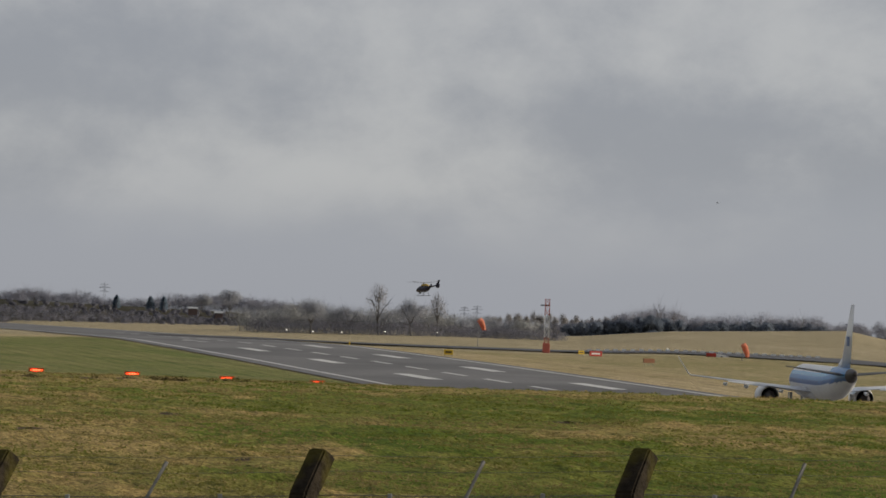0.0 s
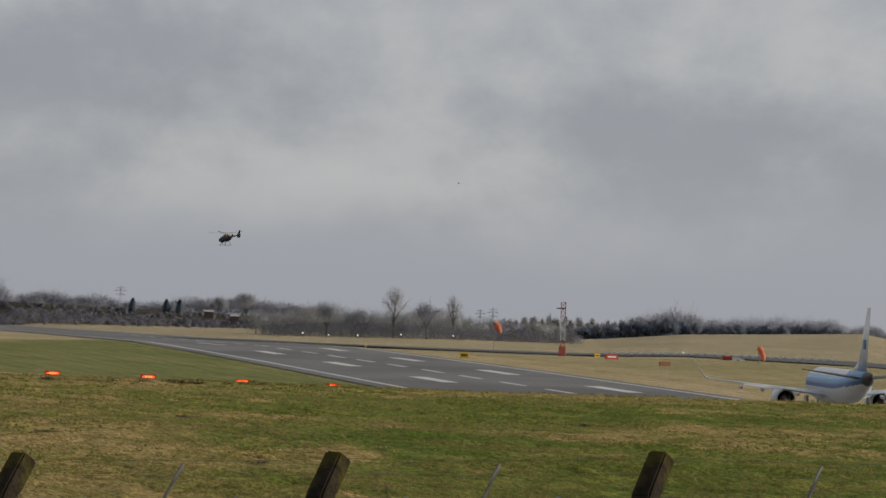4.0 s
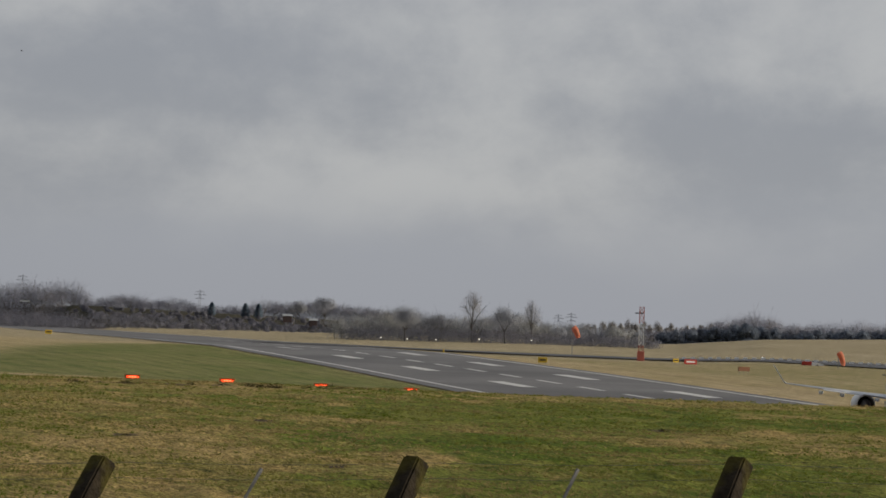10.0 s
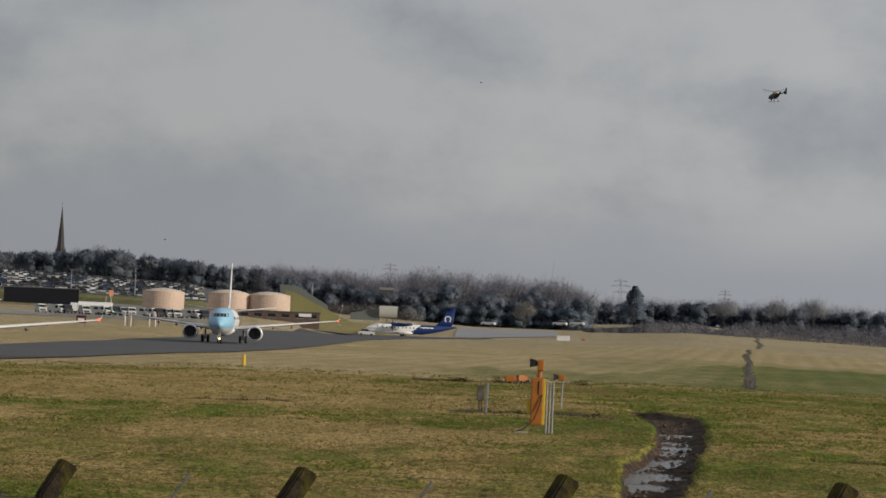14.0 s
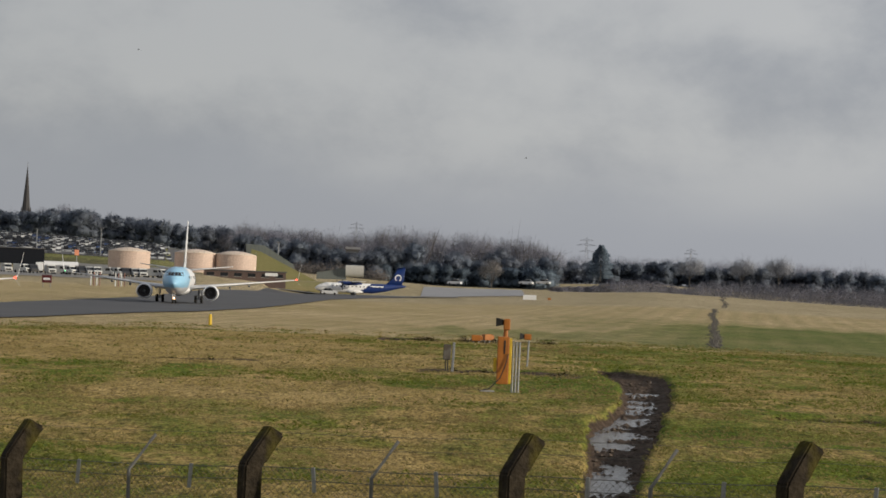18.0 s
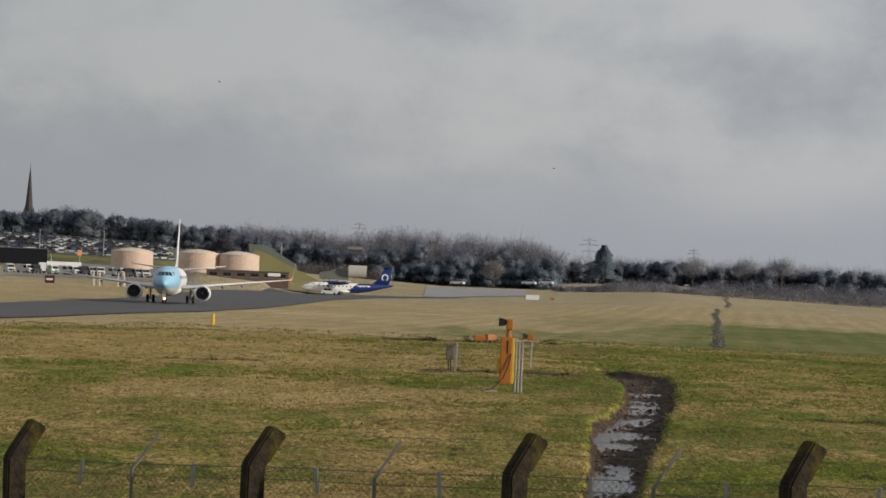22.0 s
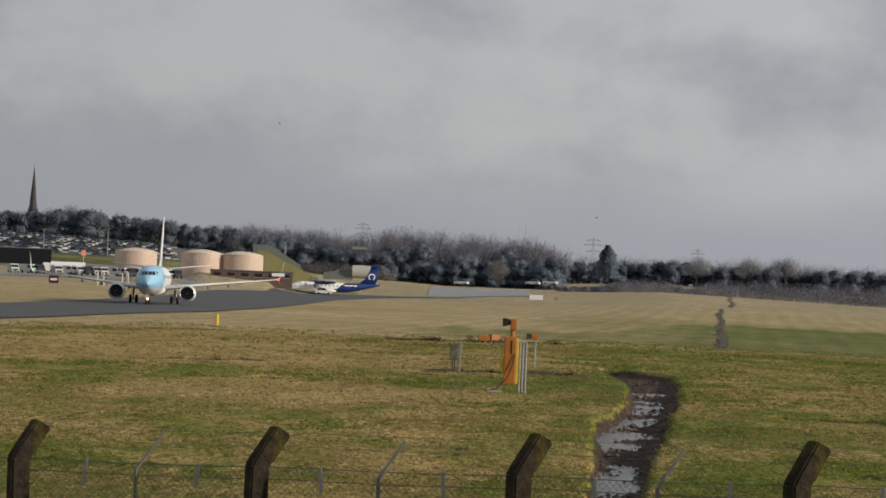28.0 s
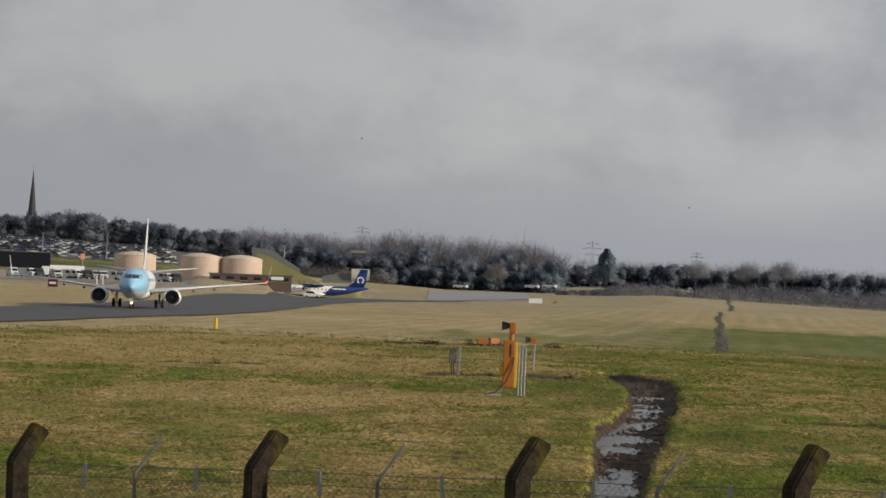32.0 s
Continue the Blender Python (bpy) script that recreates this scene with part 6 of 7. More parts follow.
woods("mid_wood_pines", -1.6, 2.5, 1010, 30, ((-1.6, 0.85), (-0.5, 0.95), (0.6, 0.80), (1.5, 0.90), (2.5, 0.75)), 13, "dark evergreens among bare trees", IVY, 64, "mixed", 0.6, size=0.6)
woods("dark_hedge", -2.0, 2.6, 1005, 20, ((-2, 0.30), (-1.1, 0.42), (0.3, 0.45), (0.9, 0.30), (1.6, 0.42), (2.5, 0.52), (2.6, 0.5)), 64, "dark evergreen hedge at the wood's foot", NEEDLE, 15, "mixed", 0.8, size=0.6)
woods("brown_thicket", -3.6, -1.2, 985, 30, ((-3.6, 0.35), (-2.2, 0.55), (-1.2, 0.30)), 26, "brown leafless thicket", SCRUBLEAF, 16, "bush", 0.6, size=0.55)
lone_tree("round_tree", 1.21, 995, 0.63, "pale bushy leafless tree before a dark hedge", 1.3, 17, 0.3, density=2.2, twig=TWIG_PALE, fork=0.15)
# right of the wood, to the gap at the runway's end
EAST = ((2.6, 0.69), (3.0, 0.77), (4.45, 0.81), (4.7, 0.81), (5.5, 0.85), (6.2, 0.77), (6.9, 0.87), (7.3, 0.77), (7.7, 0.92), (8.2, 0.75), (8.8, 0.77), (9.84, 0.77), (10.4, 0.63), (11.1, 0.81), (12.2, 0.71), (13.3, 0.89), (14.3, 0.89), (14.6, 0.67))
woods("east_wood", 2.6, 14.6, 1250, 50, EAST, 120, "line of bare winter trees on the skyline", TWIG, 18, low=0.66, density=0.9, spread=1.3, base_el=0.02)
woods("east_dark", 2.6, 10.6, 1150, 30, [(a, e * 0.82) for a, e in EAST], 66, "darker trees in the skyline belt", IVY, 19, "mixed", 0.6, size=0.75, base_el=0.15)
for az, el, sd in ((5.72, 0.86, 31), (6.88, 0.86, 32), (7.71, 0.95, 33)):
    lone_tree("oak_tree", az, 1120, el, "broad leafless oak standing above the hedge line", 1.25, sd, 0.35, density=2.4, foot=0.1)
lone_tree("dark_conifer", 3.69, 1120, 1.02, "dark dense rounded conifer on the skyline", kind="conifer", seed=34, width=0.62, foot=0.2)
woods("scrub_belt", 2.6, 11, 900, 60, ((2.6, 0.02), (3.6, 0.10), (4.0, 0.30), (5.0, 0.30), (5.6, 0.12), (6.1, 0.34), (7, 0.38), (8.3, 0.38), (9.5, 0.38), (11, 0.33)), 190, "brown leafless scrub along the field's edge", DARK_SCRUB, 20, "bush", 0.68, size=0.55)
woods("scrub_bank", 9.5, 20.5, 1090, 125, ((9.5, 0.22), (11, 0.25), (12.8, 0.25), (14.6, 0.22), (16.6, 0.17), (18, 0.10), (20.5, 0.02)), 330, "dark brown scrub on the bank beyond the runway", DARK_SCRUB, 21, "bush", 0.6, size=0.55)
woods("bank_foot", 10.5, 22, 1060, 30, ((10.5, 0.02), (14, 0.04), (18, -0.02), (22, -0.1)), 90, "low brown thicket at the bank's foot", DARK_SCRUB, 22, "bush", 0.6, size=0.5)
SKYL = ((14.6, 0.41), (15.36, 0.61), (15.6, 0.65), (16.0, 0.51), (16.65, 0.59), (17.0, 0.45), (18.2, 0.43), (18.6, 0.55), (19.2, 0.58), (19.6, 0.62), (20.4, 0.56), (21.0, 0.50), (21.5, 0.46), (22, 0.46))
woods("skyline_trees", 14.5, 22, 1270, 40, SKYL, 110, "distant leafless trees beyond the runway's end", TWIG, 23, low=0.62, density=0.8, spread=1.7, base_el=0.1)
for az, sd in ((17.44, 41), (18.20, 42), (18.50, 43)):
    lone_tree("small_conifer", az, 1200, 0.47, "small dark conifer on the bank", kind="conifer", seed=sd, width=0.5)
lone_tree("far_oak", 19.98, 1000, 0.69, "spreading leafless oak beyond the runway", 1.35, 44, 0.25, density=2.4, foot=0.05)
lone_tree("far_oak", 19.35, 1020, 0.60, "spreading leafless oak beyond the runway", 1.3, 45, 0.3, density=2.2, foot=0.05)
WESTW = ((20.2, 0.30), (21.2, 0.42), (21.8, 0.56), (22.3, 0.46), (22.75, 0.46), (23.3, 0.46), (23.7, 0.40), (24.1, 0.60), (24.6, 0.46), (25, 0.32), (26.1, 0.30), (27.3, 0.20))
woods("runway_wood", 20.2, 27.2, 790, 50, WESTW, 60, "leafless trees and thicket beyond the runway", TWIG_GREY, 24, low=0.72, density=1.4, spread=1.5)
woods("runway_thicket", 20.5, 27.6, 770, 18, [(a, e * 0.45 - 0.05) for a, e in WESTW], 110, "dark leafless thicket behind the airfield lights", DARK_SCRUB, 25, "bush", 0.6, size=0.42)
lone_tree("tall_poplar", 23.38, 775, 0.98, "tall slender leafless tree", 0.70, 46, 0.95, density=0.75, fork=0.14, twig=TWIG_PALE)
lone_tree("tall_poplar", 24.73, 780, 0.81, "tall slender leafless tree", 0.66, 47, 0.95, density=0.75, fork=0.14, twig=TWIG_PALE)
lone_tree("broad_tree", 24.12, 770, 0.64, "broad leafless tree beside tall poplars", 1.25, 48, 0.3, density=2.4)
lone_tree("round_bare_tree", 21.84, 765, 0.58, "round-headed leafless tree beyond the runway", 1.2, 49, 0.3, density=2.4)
woods("hazed_poplars", 25.6, 29.2, 1040, 50, ((25.6, 0.24), (26.3, 0.36), (26.9, 0.42), (27.6, 0.38), (28.3, 0.34), (29, 0.42)), 34, "haze-grey row of distant bare poplars", TWIG_PALE, 26, low=0.8, upright=1.2, spread=0.5, density=0.9)
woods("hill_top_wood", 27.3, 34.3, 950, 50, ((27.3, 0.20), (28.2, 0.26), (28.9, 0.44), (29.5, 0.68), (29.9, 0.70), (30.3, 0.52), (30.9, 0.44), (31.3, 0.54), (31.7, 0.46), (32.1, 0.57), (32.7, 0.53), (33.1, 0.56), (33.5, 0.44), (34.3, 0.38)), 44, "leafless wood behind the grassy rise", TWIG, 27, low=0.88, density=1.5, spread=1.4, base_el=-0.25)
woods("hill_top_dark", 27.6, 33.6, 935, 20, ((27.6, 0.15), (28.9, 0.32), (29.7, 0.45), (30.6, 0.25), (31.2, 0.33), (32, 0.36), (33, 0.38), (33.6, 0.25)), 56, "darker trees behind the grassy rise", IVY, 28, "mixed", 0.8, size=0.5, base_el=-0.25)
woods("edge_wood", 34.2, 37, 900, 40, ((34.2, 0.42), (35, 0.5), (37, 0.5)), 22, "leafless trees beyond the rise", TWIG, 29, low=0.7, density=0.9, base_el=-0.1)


# ---- broken turf: ragged lips of tussock and soil, with hummock shade put into their dark colour ----
LIP = foliage("shade_tussock", (0.042, 0.040, 0.014), (0.060, 0.050, 0.020), (0.030, 0.022, 0.012), 0.3, 1.2, 0.3)


def turf_lips():
    rng = np.random.default_rng(91)
    soup = Soup()
    for az0, az1, d0, d1 in DARK_STREAKS:
        d = (d0 + d1) / 2
        length = radians(az1 - az0) * d
        for _ in range(int(length * 3.4)):
            az = az0 + (az1 - az0) * rng.random()
            if noise.noise((az * 2.2, d0, 2.0)) < -0.12 + 0.25 * rng.random():
                continue
            p = place(az, d0 + (d1 - d0) * rng.random(), -0.03)
            k = d / 170
            bush(soup, p, (0.5 + 0.9 * rng.random()) * k, (0.14 + 0.28 * rng.random() ** 1.5) * k, rng, 70, 0.09 * k)
    tagged(soup.build("shade_tussocks", LIP), "ragged tussocks coloured as the shade along breaks in the turf", "grass", kind="stuff")


turf_lips()


# ---- pylons, mast, windsocks ----
def pylon(az, d, top_el, foot_el, label):
    base = at_el(az, d, foot_el)
    h = at_el(az, d, top_el).z - base.z
    root = thing("electricity_pylon", Matrix.Translation(base) @ pose(0, 0, 0, 0, 0, -az), label, "pylon", "line of pylons")
    w = h * 0.09
    bm = bmesh.new()
    t = d * 0.000055
    for sx in (-1, 1):
        for sy in (-1, 1):
            tube(bm, [(sx * w, sy * w, -14), (sx * w * 0.35, sy * w * 0.35, h * 0.6), (0, 0, h)], t, 4)
    for k in range(6):
        z0, z1 = h * k / 6 * 0.9, h * (k + 1) / 6 * 0.9
        w0, w1 = (w * max(0.1, 1 - 1.08 * z / h) for z in (z0, z1))
        tube(bm, [(-w0, -w0, z0), (w1, -w1, z1)], t * 0.7, 3)
        tube(bm, [(w0, -w0, z0), (-w1, -w1, z1)], t * 0.7, 3)
    part("lattice", bm, STEEL, root)
    for z, a in ((0.62, 0.24), (0.78, 0.32), (0.90, 0.22)):
        bm = bmesh.new()
        tube(bm, [(-h * a * 0.8, 0, h * z), (0, 0, h * (z + 0.045)), (h * a * 0.8, 0, h * z)], t, 4)
        tube(bm, [(-h * a * 0.8, 0, h * z), (h * a * 0.8, 0, h * z)], t * 0.8, 4)
        part("cross_arm", bm, STEEL, root)
    return root


for az, d, top, foot in ((3.35, 1700, 1.19, 0.3), (5.72, 2200, 1.02, 0.4), (13.18, 1700, 0.95, 0.3), (17.16, 1800, 0.74, 0.2), (25.33, 1900, 0.48, 0.0), (25.62, 1800, 0.52, 0.0), (-1.91, 1900, 1.33, 0.6)):
    pylon(az, d, top, foot, "grey lattice electricity pylon on the skyline")

RED_PAINT = mat("mast_red", (0.50, 0.13, 0.09), (0.42, 0.11, 0.08), 1.0, 0.6)


def lattice_mast():
    d = 560
    base = at_el(27.22, d, -0.43)
    h = at_el(27.24, d, 0.70).z - base.z
    root = thing("radio_mast", Matrix.Translation(base) @ pose(0, 0, 0, 0, 0, -27), "slender red and white lattice mast beside the taxiway", "mast")
    w = 0.5
    n = 9
    for k in range(n):
        z0, z1 = h * k / n, h * (k + 1) / n
        paint = RED_PAINT if k < 2 or k >= 6 else WHITE
        bm = bmesh.new()
        for sx in (-1, 1):
            for sy in (-1, 1):
                tube(bm, [(sx * w, sy * w, z0), (sx * w, sy * w, z1)], 0.11, 4)
        for s in (-1, 1):
            tube(bm, [(-s * w, -w, z0), (s * w, -w, z1)], 0.05, 4)
            tube(bm, [(-w, -s * w, z0), (-w, s * w, z1)], 0.05, 4)
            tube(bm, [(w, -s * w, z0), (w, s * w, z1)], 0.05, 4)
        box(bm, -w, w, -w, w, z1 - 0.08, z1)
        part("section", bm, paint, root, "red painted lattice" if paint is RED_PAINT else "white painted lattice")
    bm = bmesh.new()
    box(bm, -1.5, 0.5, -0.2, 0.2, h * 0.86, h * 0.86 + 0.25, 0.04)
    part("bracket", bm, BLACK, root)
    bm = bmesh.new()
    box(bm, -0.8, 0.8, -0.8, 0.8, -1.5, 1.2, 0.06)
    part("plinth", bm, RED_PAINT, root)
    return root


lattice_mast()
SOCK = mat("sock_fabric", (0.88, 0.36, 0.22), (0.80, 0.31, 0.18), 2.0, 0.8, bump=0.01)


def windsock(az, d, el_top, el_tip, foot_el, side, label):
    base = at_el(az, d, foot_el)
    top = at_el(az, d, el_top).z - base.z
    drop = top - (at_el(az, d, el_tip).z - base.z)
    root = thing("windsock", Matrix.Translation(base) @ pose(0, 0, 0, 0, 0, -az), label, "windsock")
    bm = bmesh.new()
    tube(bm, [(0, 0, -0.8), (0, 0, top)], [0.09, 0.05], 8)
    part("pole", bm, STEEL, root)
    bm = bmesh.new()
    pts = [(side * 0.15, 0, top - 0.1), (side * (0.35 + drop * 0.12), 0, top - drop * 0.3), (side * (0.45 + drop * 0.28), 0, top - drop * 0.7), (side * (0.5 + drop * 0.34), 0, top - drop)]
    rings = []
    for i, r in enumerate((0.0011, 0.0012, 0.0010, 0.0007)):
        way = (Vector(pts[min(i + 1, 3)]) - Vector(pts[max(i - 1, 0)])).normalized()
        across = way.cross(Vector((0, 1, 0))).normalized()
        rings.append([Vector(pts[i]) + (across * math.cos(math.tau * k / 12) + Vector((0, math.sin(math.tau * k / 12), 0))) * r * d for k in range(12)])
    loft(bm, rings, cap=False)
    bmesh.ops.solidify(bm, geom=bm.faces[:], thickness=0.03)
    part("sock", bm, SOCK, root, "drooping orange sock", smooth=True)
    bm = bmesh.new()
    tube(bm, [(0, 0, top - 0.1), (side * 0.25, 0, top - 0.1)], 0.04, 6)
    part("swivel", bm, STEEL, root)
    return root


windsock(25.66, 600, 0.20, -0.06, -0.42, 1, "orange windsock drooping on its pole")
windsock(31.66, 520, -0.16, -0.48, -0.62, 0.75, "orange windsock drooping beside the far taxiway")


# ---- church spire on the hill ----
STONE = mat("dark_stone", (0.060, 0.058, 0.060), (0.042, 0.041, 0.044), 0.5, 0.9)


def spire():
    d = 1300
    base = place(-9.37, d)
    root = thing("church", Matrix.Translation(base) @ pose(0, 0, 0, 0, 0, 9.4), "dark stone church tower with a tall spire on the wooded hill", "church")
    tip = at_el(-9.37, d, 2.27).z - base.z
    tw = at_el(-9.37, d, 1.18).z - base.z
    w = 2.3
    bm = bmesh.new()
    box(bm, -w, w, -w, w, -2, tw, 0.1)
    tower = part("tower", bm, STONE, root)
    for sx in (-1, 1):
        for sy in (-1, 1):
            bm = bmesh.new()
            tube(bm, [(sx * w, sy * w, tw - 0.5), (sx * w, sy * w, tw + 1.5), (sx * w, sy * w, tw + 4.0)], [0.5, 0.45, 0.03], 6)
            part("pinnacle", bm, STONE, tower)
    bm = bmesh.new()
    tube(bm, [(0, 0, tw), (0, 0, tw + (tip - tw) * 0.5), (0, 0, tip)], [w * 0.98, w * 0.52, 0.08], 8)
    part("spire", bm, STONE, root)
    bm = bmesh.new()
    tube(bm, [(0, 0, tip), (0, 0, tip + 2.0)], 0.12, 6)
    part("finial", bm, STEEL, root)
    bm = bmesh.new()
    box(bm, -w * 1.2, w * 1.2, w, w + 22, -2, tw * 0.5, 0.1)
    part("nave", bm, STONE, root)


spire()

# ---- fuel tanks ----
TANK = mat("tank_paint", (0.62, 0.49, 0.41), (0.55, 0.43, 0.36), 0.25, 0.6, c=(0.52, 0.40, 0.34), wide=0.08)


def fuel_tank(az, d, r, top_el, label):
    base = at_el(az, d, 0.0)
    h = at_el(az, d, top_el).z - base.z
    root = thing("fuel_tank", Matrix.Translation(base), label, "storage tank", "fuel tanks")
    bm = bmesh.new()
    n = 40
    loft(bm, [[(rr * math.cos(math.tau * k / n), rr * math.sin(math.tau * k / n), z) for k in range(n)] for rr, z in ((r, -2.0), (r, h * 0.5), (r, h * 0.82))])
    bmesh.ops.recalc_face_normals(bm, faces=bm.faces[:])
    shell = part("shell", bm, TANK, root, smooth=False)
    for k in (0.0, 0.27, 0.55):
        bm = bmesh.new()
        loft(bm, [[(rr * math.cos(math.tau * q / n), rr * math.sin(math.tau * q / n), z) for q in range(n)] for rr, z in ((r + 0.01, h * k), (r + 0.05, h * k + 0.05), (r + 0.01, h * k + 0.12))], cap=False)
        part("hoop", bm, TANK, shell)
    bm = bmesh.new()
    loft(bm, [[(rr * math.cos(math.tau * k / n), rr * math.sin(math.tau * k / n), z) for k in range(n)] for rr, z in ((r * 1.02, h * 0.82), (r * 1.02, h * 0.835), (r * 0.75, h * 0.91), (r * 0.4, h * 0.975), (r * 0.06, h))])
    bmesh.ops.recalc_face_normals(bm, faces=bm.faces[:])
    part("roof", bm, mat("tank_roof", (0.66, 0.55, 0.46), (0.58, 0.48, 0.40), 0.3, 0.6), root, smooth=True)
    bm = bmesh.new()
    for k in range(24):
        a = math.tau * k / 24
        tube(bm, [(r * math.cos(a), r * math.sin(a), h * 0.82), (r * math.cos(a), r * math.sin(a), h * 0.82 + 1.0)], 0.03, 4)
    part("handrail", bm, STEEL, root)


for az, top in ((-7.02, 0.535), (-5.53, 0.555), (-4.62, 0.545)):
    fuel_tank(az, 690, 5.7, top, "pale pinkish cylindrical fuel tank with a shallow domed roof")


# ---- buildings round the apron ----
def building(name, az, d, w, depth, h, wall, roof, label, turn=0.0, foot_el=None, windows=0, slope=0.0, winmat=GLASS, eaves=0.25):
    base = place(az, d)
    if foot_el is not None:
        base.z = at_el(az, d, foot_el).z
    root = thing(name, Matrix.Translation(base) @ pose(0, 0, 0, 0, 0, -az + turn), label, "building")
    bm = bmesh.new()
    box(bm, -w / 2, w / 2, 0, depth, -2.0, h, 0.03)
    wl = part("wall", bm, wall, root)
    bm = bmesh.new()
    if slope:
        loft(bm, [[(x, -eaves, h), (x, depth / 2, h + slope), (x, depth + eaves, h), (x, depth + eaves, h - 0.12), (x, -eaves, h - 0.12)] for x in (-w / 2 - eaves, w / 2 + eaves)])
    else:
        box(bm, -w / 2 - eaves, w / 2 + eaves, -eaves, depth + eaves, h + 0.003, h + 0.3, 0.02)
    bmesh.ops.recalc_face_normals(bm, faces=bm.faces[:])
    part("roof", bm, roof, root)
    for i in range(windows):
        x = -w / 2 + w * (i + 0.5) / windows
        ww = w / windows * 0.28
        bm = bmesh.new()
        box(bm, x - ww, x + ww, -0.06, 0.02, h * 0.35, h * 0.78, 0.01)
        win = part("window", bm, winmat, wl)
        bm = bmesh.new()
        box(bm, x - ww - 0.08, x + ww + 0.08, -0.10, -0.03, h * 0.35 - 0.15, h * 0.35 - 0.02, 0.01)
        part("sill", bm, CONCRETE, win)
    return root


BRICK = mat("dark_brick", (0.115, 0.078, 0.068), (0.088, 0.060, 0.053), 1.5, 0.85, bump=0.01)
DARKCLAD = mat("black_cladding", (0.008, 0.010, 0.015), (0.013, 0.015, 0.021), 0.5, 0.8, spec=0.15, aniso=(8, 8, 0.4))
CLAD = mat("pale_cladding", (0.55, 0.56, 0.55), (0.47, 0.48, 0.48), 0.5, 0.6, aniso=(6, 6, 0.4))
ROOFGREY = mat("roof_felt", (0.10, 0.10, 0.105), (0.075, 0.075, 0.08), 0.6, 0.85)
GREYCLAD = mat("grey_green_cladding", (0.14, 0.16, 0.155), (0.11, 0.125, 0.12), 0.4, 0.7, aniso=(5, 5, 0.3))
b = building("pump_house", -4.40, 660, 21.5, 8, 2.1, BRICK, ROOFGREY, "long low dark brick building before the tanks", foot_el=-0.09, windows=6)
bm = bmesh.new()
box(bm, 5.3, 8.6, -0.16, -0.04, 1.1, 1.95, 0.02)
part("sign_panel", bm, WHITE, b, "plain white sign panel")
building("black_shed", -9.75, 720, 21, 12, 7.2, DARKCLAD, ROOFGREY, "large black-clad shed beyond the vans", foot_el=-0.16)
building("hillside_house", -1.97, 1012, 5.5, 8, 1.5, mat("grey_render", (0.075, 0.073, 0.070), (0.06, 0.058, 0.056), 0.6, 0.8), mat("pale_slate", (0.17, 0.165, 0.165), (0.14, 0.135, 0.135), 0.6, 0.8), "grey house half hidden in the wood", foot_el=0.61, windows=0, slope=1.0)
woods("house_shrubs", -2.5, -1.4, 1000, 8, ((-2.5, 0.70), (-2.1, 0.62), (-1.8, 0.66), (-1.4, 0.72)), 14, "dark evergreen shrubs below a house", IVY, 61, "mixed", 0.8, size=0.5)
building("white_bungalow", 19.75, 1130, 3.6, 5, 1.0, BRICK, mat("pale_roof_sheet", (0.40, 0.41, 0.42), (0.33, 0.34, 0.35), 0.6, 0.6), "low building with a pale roof beyond the runway", foot_el=0.08, windows=0, slope=0.8)
building("white_bungalow", 19.16, 1130, 4, 5, 1.0, BRICK, mat("pale_roof_sheet", (0.40, 0.41, 0.42), (0.33, 0.34, 0.35), 0.6, 0.6), "low building with a pale roof beyond the runway", foot_el=0.165, windows=0, slope=0.7)


def blast_pen():
    """Engine-run enclosure: a high wall with an earth bank sloping down beside it."""
    d = 770
    root = thing("engine_run_pen", Matrix.Translation(at_el(-4.2, d, -0.2)) @ pose(0, 0, 0, 0, 0, 4.2), "grassed earth bank with a dark sheeted wall and grey-green screen", "blast wall")
    h = at_el(-4.2, d, 0.74).z - at_el(-4.2, d, -0.2).z
    turf = mat("bank_turf", (0.185, 0.185, 0.075), (0.235, 0.22, 0.100), 0.15, 0.9, bump=0.05, fine=3.0)
    bm = bmesh.new()
    loft(bm, [[(-1.5, y, -2), (-1.0, y, h * (0.86 if y < 5 else 0.8)), (2.0, y, h * 0.80), (12, y, h * 0.42), (22.5, y, 0.3), (23, y, -2)] for y in (0, 14)])
    bmesh.ops.recalc_face_normals(bm, faces=bm.faces[:])
    part("earth_bank", bm, turf, root, "mown grass bank")
    bm = bmesh.new()
    loft(bm, [[(-4.0, y, -2), (-3.2, y, h * 0.98), (-2.8, y, h * 0.98), (-1.2, y, -2)] for y in (-0.5, 15)])
    bmesh.ops.recalc_face_normals(bm, faces=bm.faces[:])
    part("sheet_wall", bm, DARKCLAD, root, "dark sheeted wall")
    bm = bmesh.new()
    loft(bm, [[(-3.0, y, h * 0.80), (-3.0, y, h * 1.0), (3.0, y, h * 0.97), (12.5, y, h * 0.52), (12.5, y, h * 0.40)] for y in (15.0, 15.4)])
    bmesh.ops.recalc_face_normals(bm, faces=bm.faces[:])
    part("screen", bm, GREYCLAD, root, "grey-green screen")
    bm = bmesh.new()
    rings = []
    for k in range(15):
        x = -6 + 2.6 * k
        top = 2.45 - 0.035 * x + 0.12 * noise.noise((x * 0.3, 0, 0))
        rings.append([(x, -26, -2.5), (x, -22, top * 0.75), (x, -17, top), (x, -11, top * 0.85), (x, -7, -2.5)])
    loft(bm, rings)
    bmesh.ops.recalc_face_normals(bm, faces=bm.faces[:])
    part("verge", bm, mat("verge_turf", (0.25, 0.21, 0.105), (0.18, 0.17, 0.075), 0.12, 0.9, bump=0.05, fine=3.0), root, "straw-coloured low bank before the wall", smooth=True)


blast_pen()


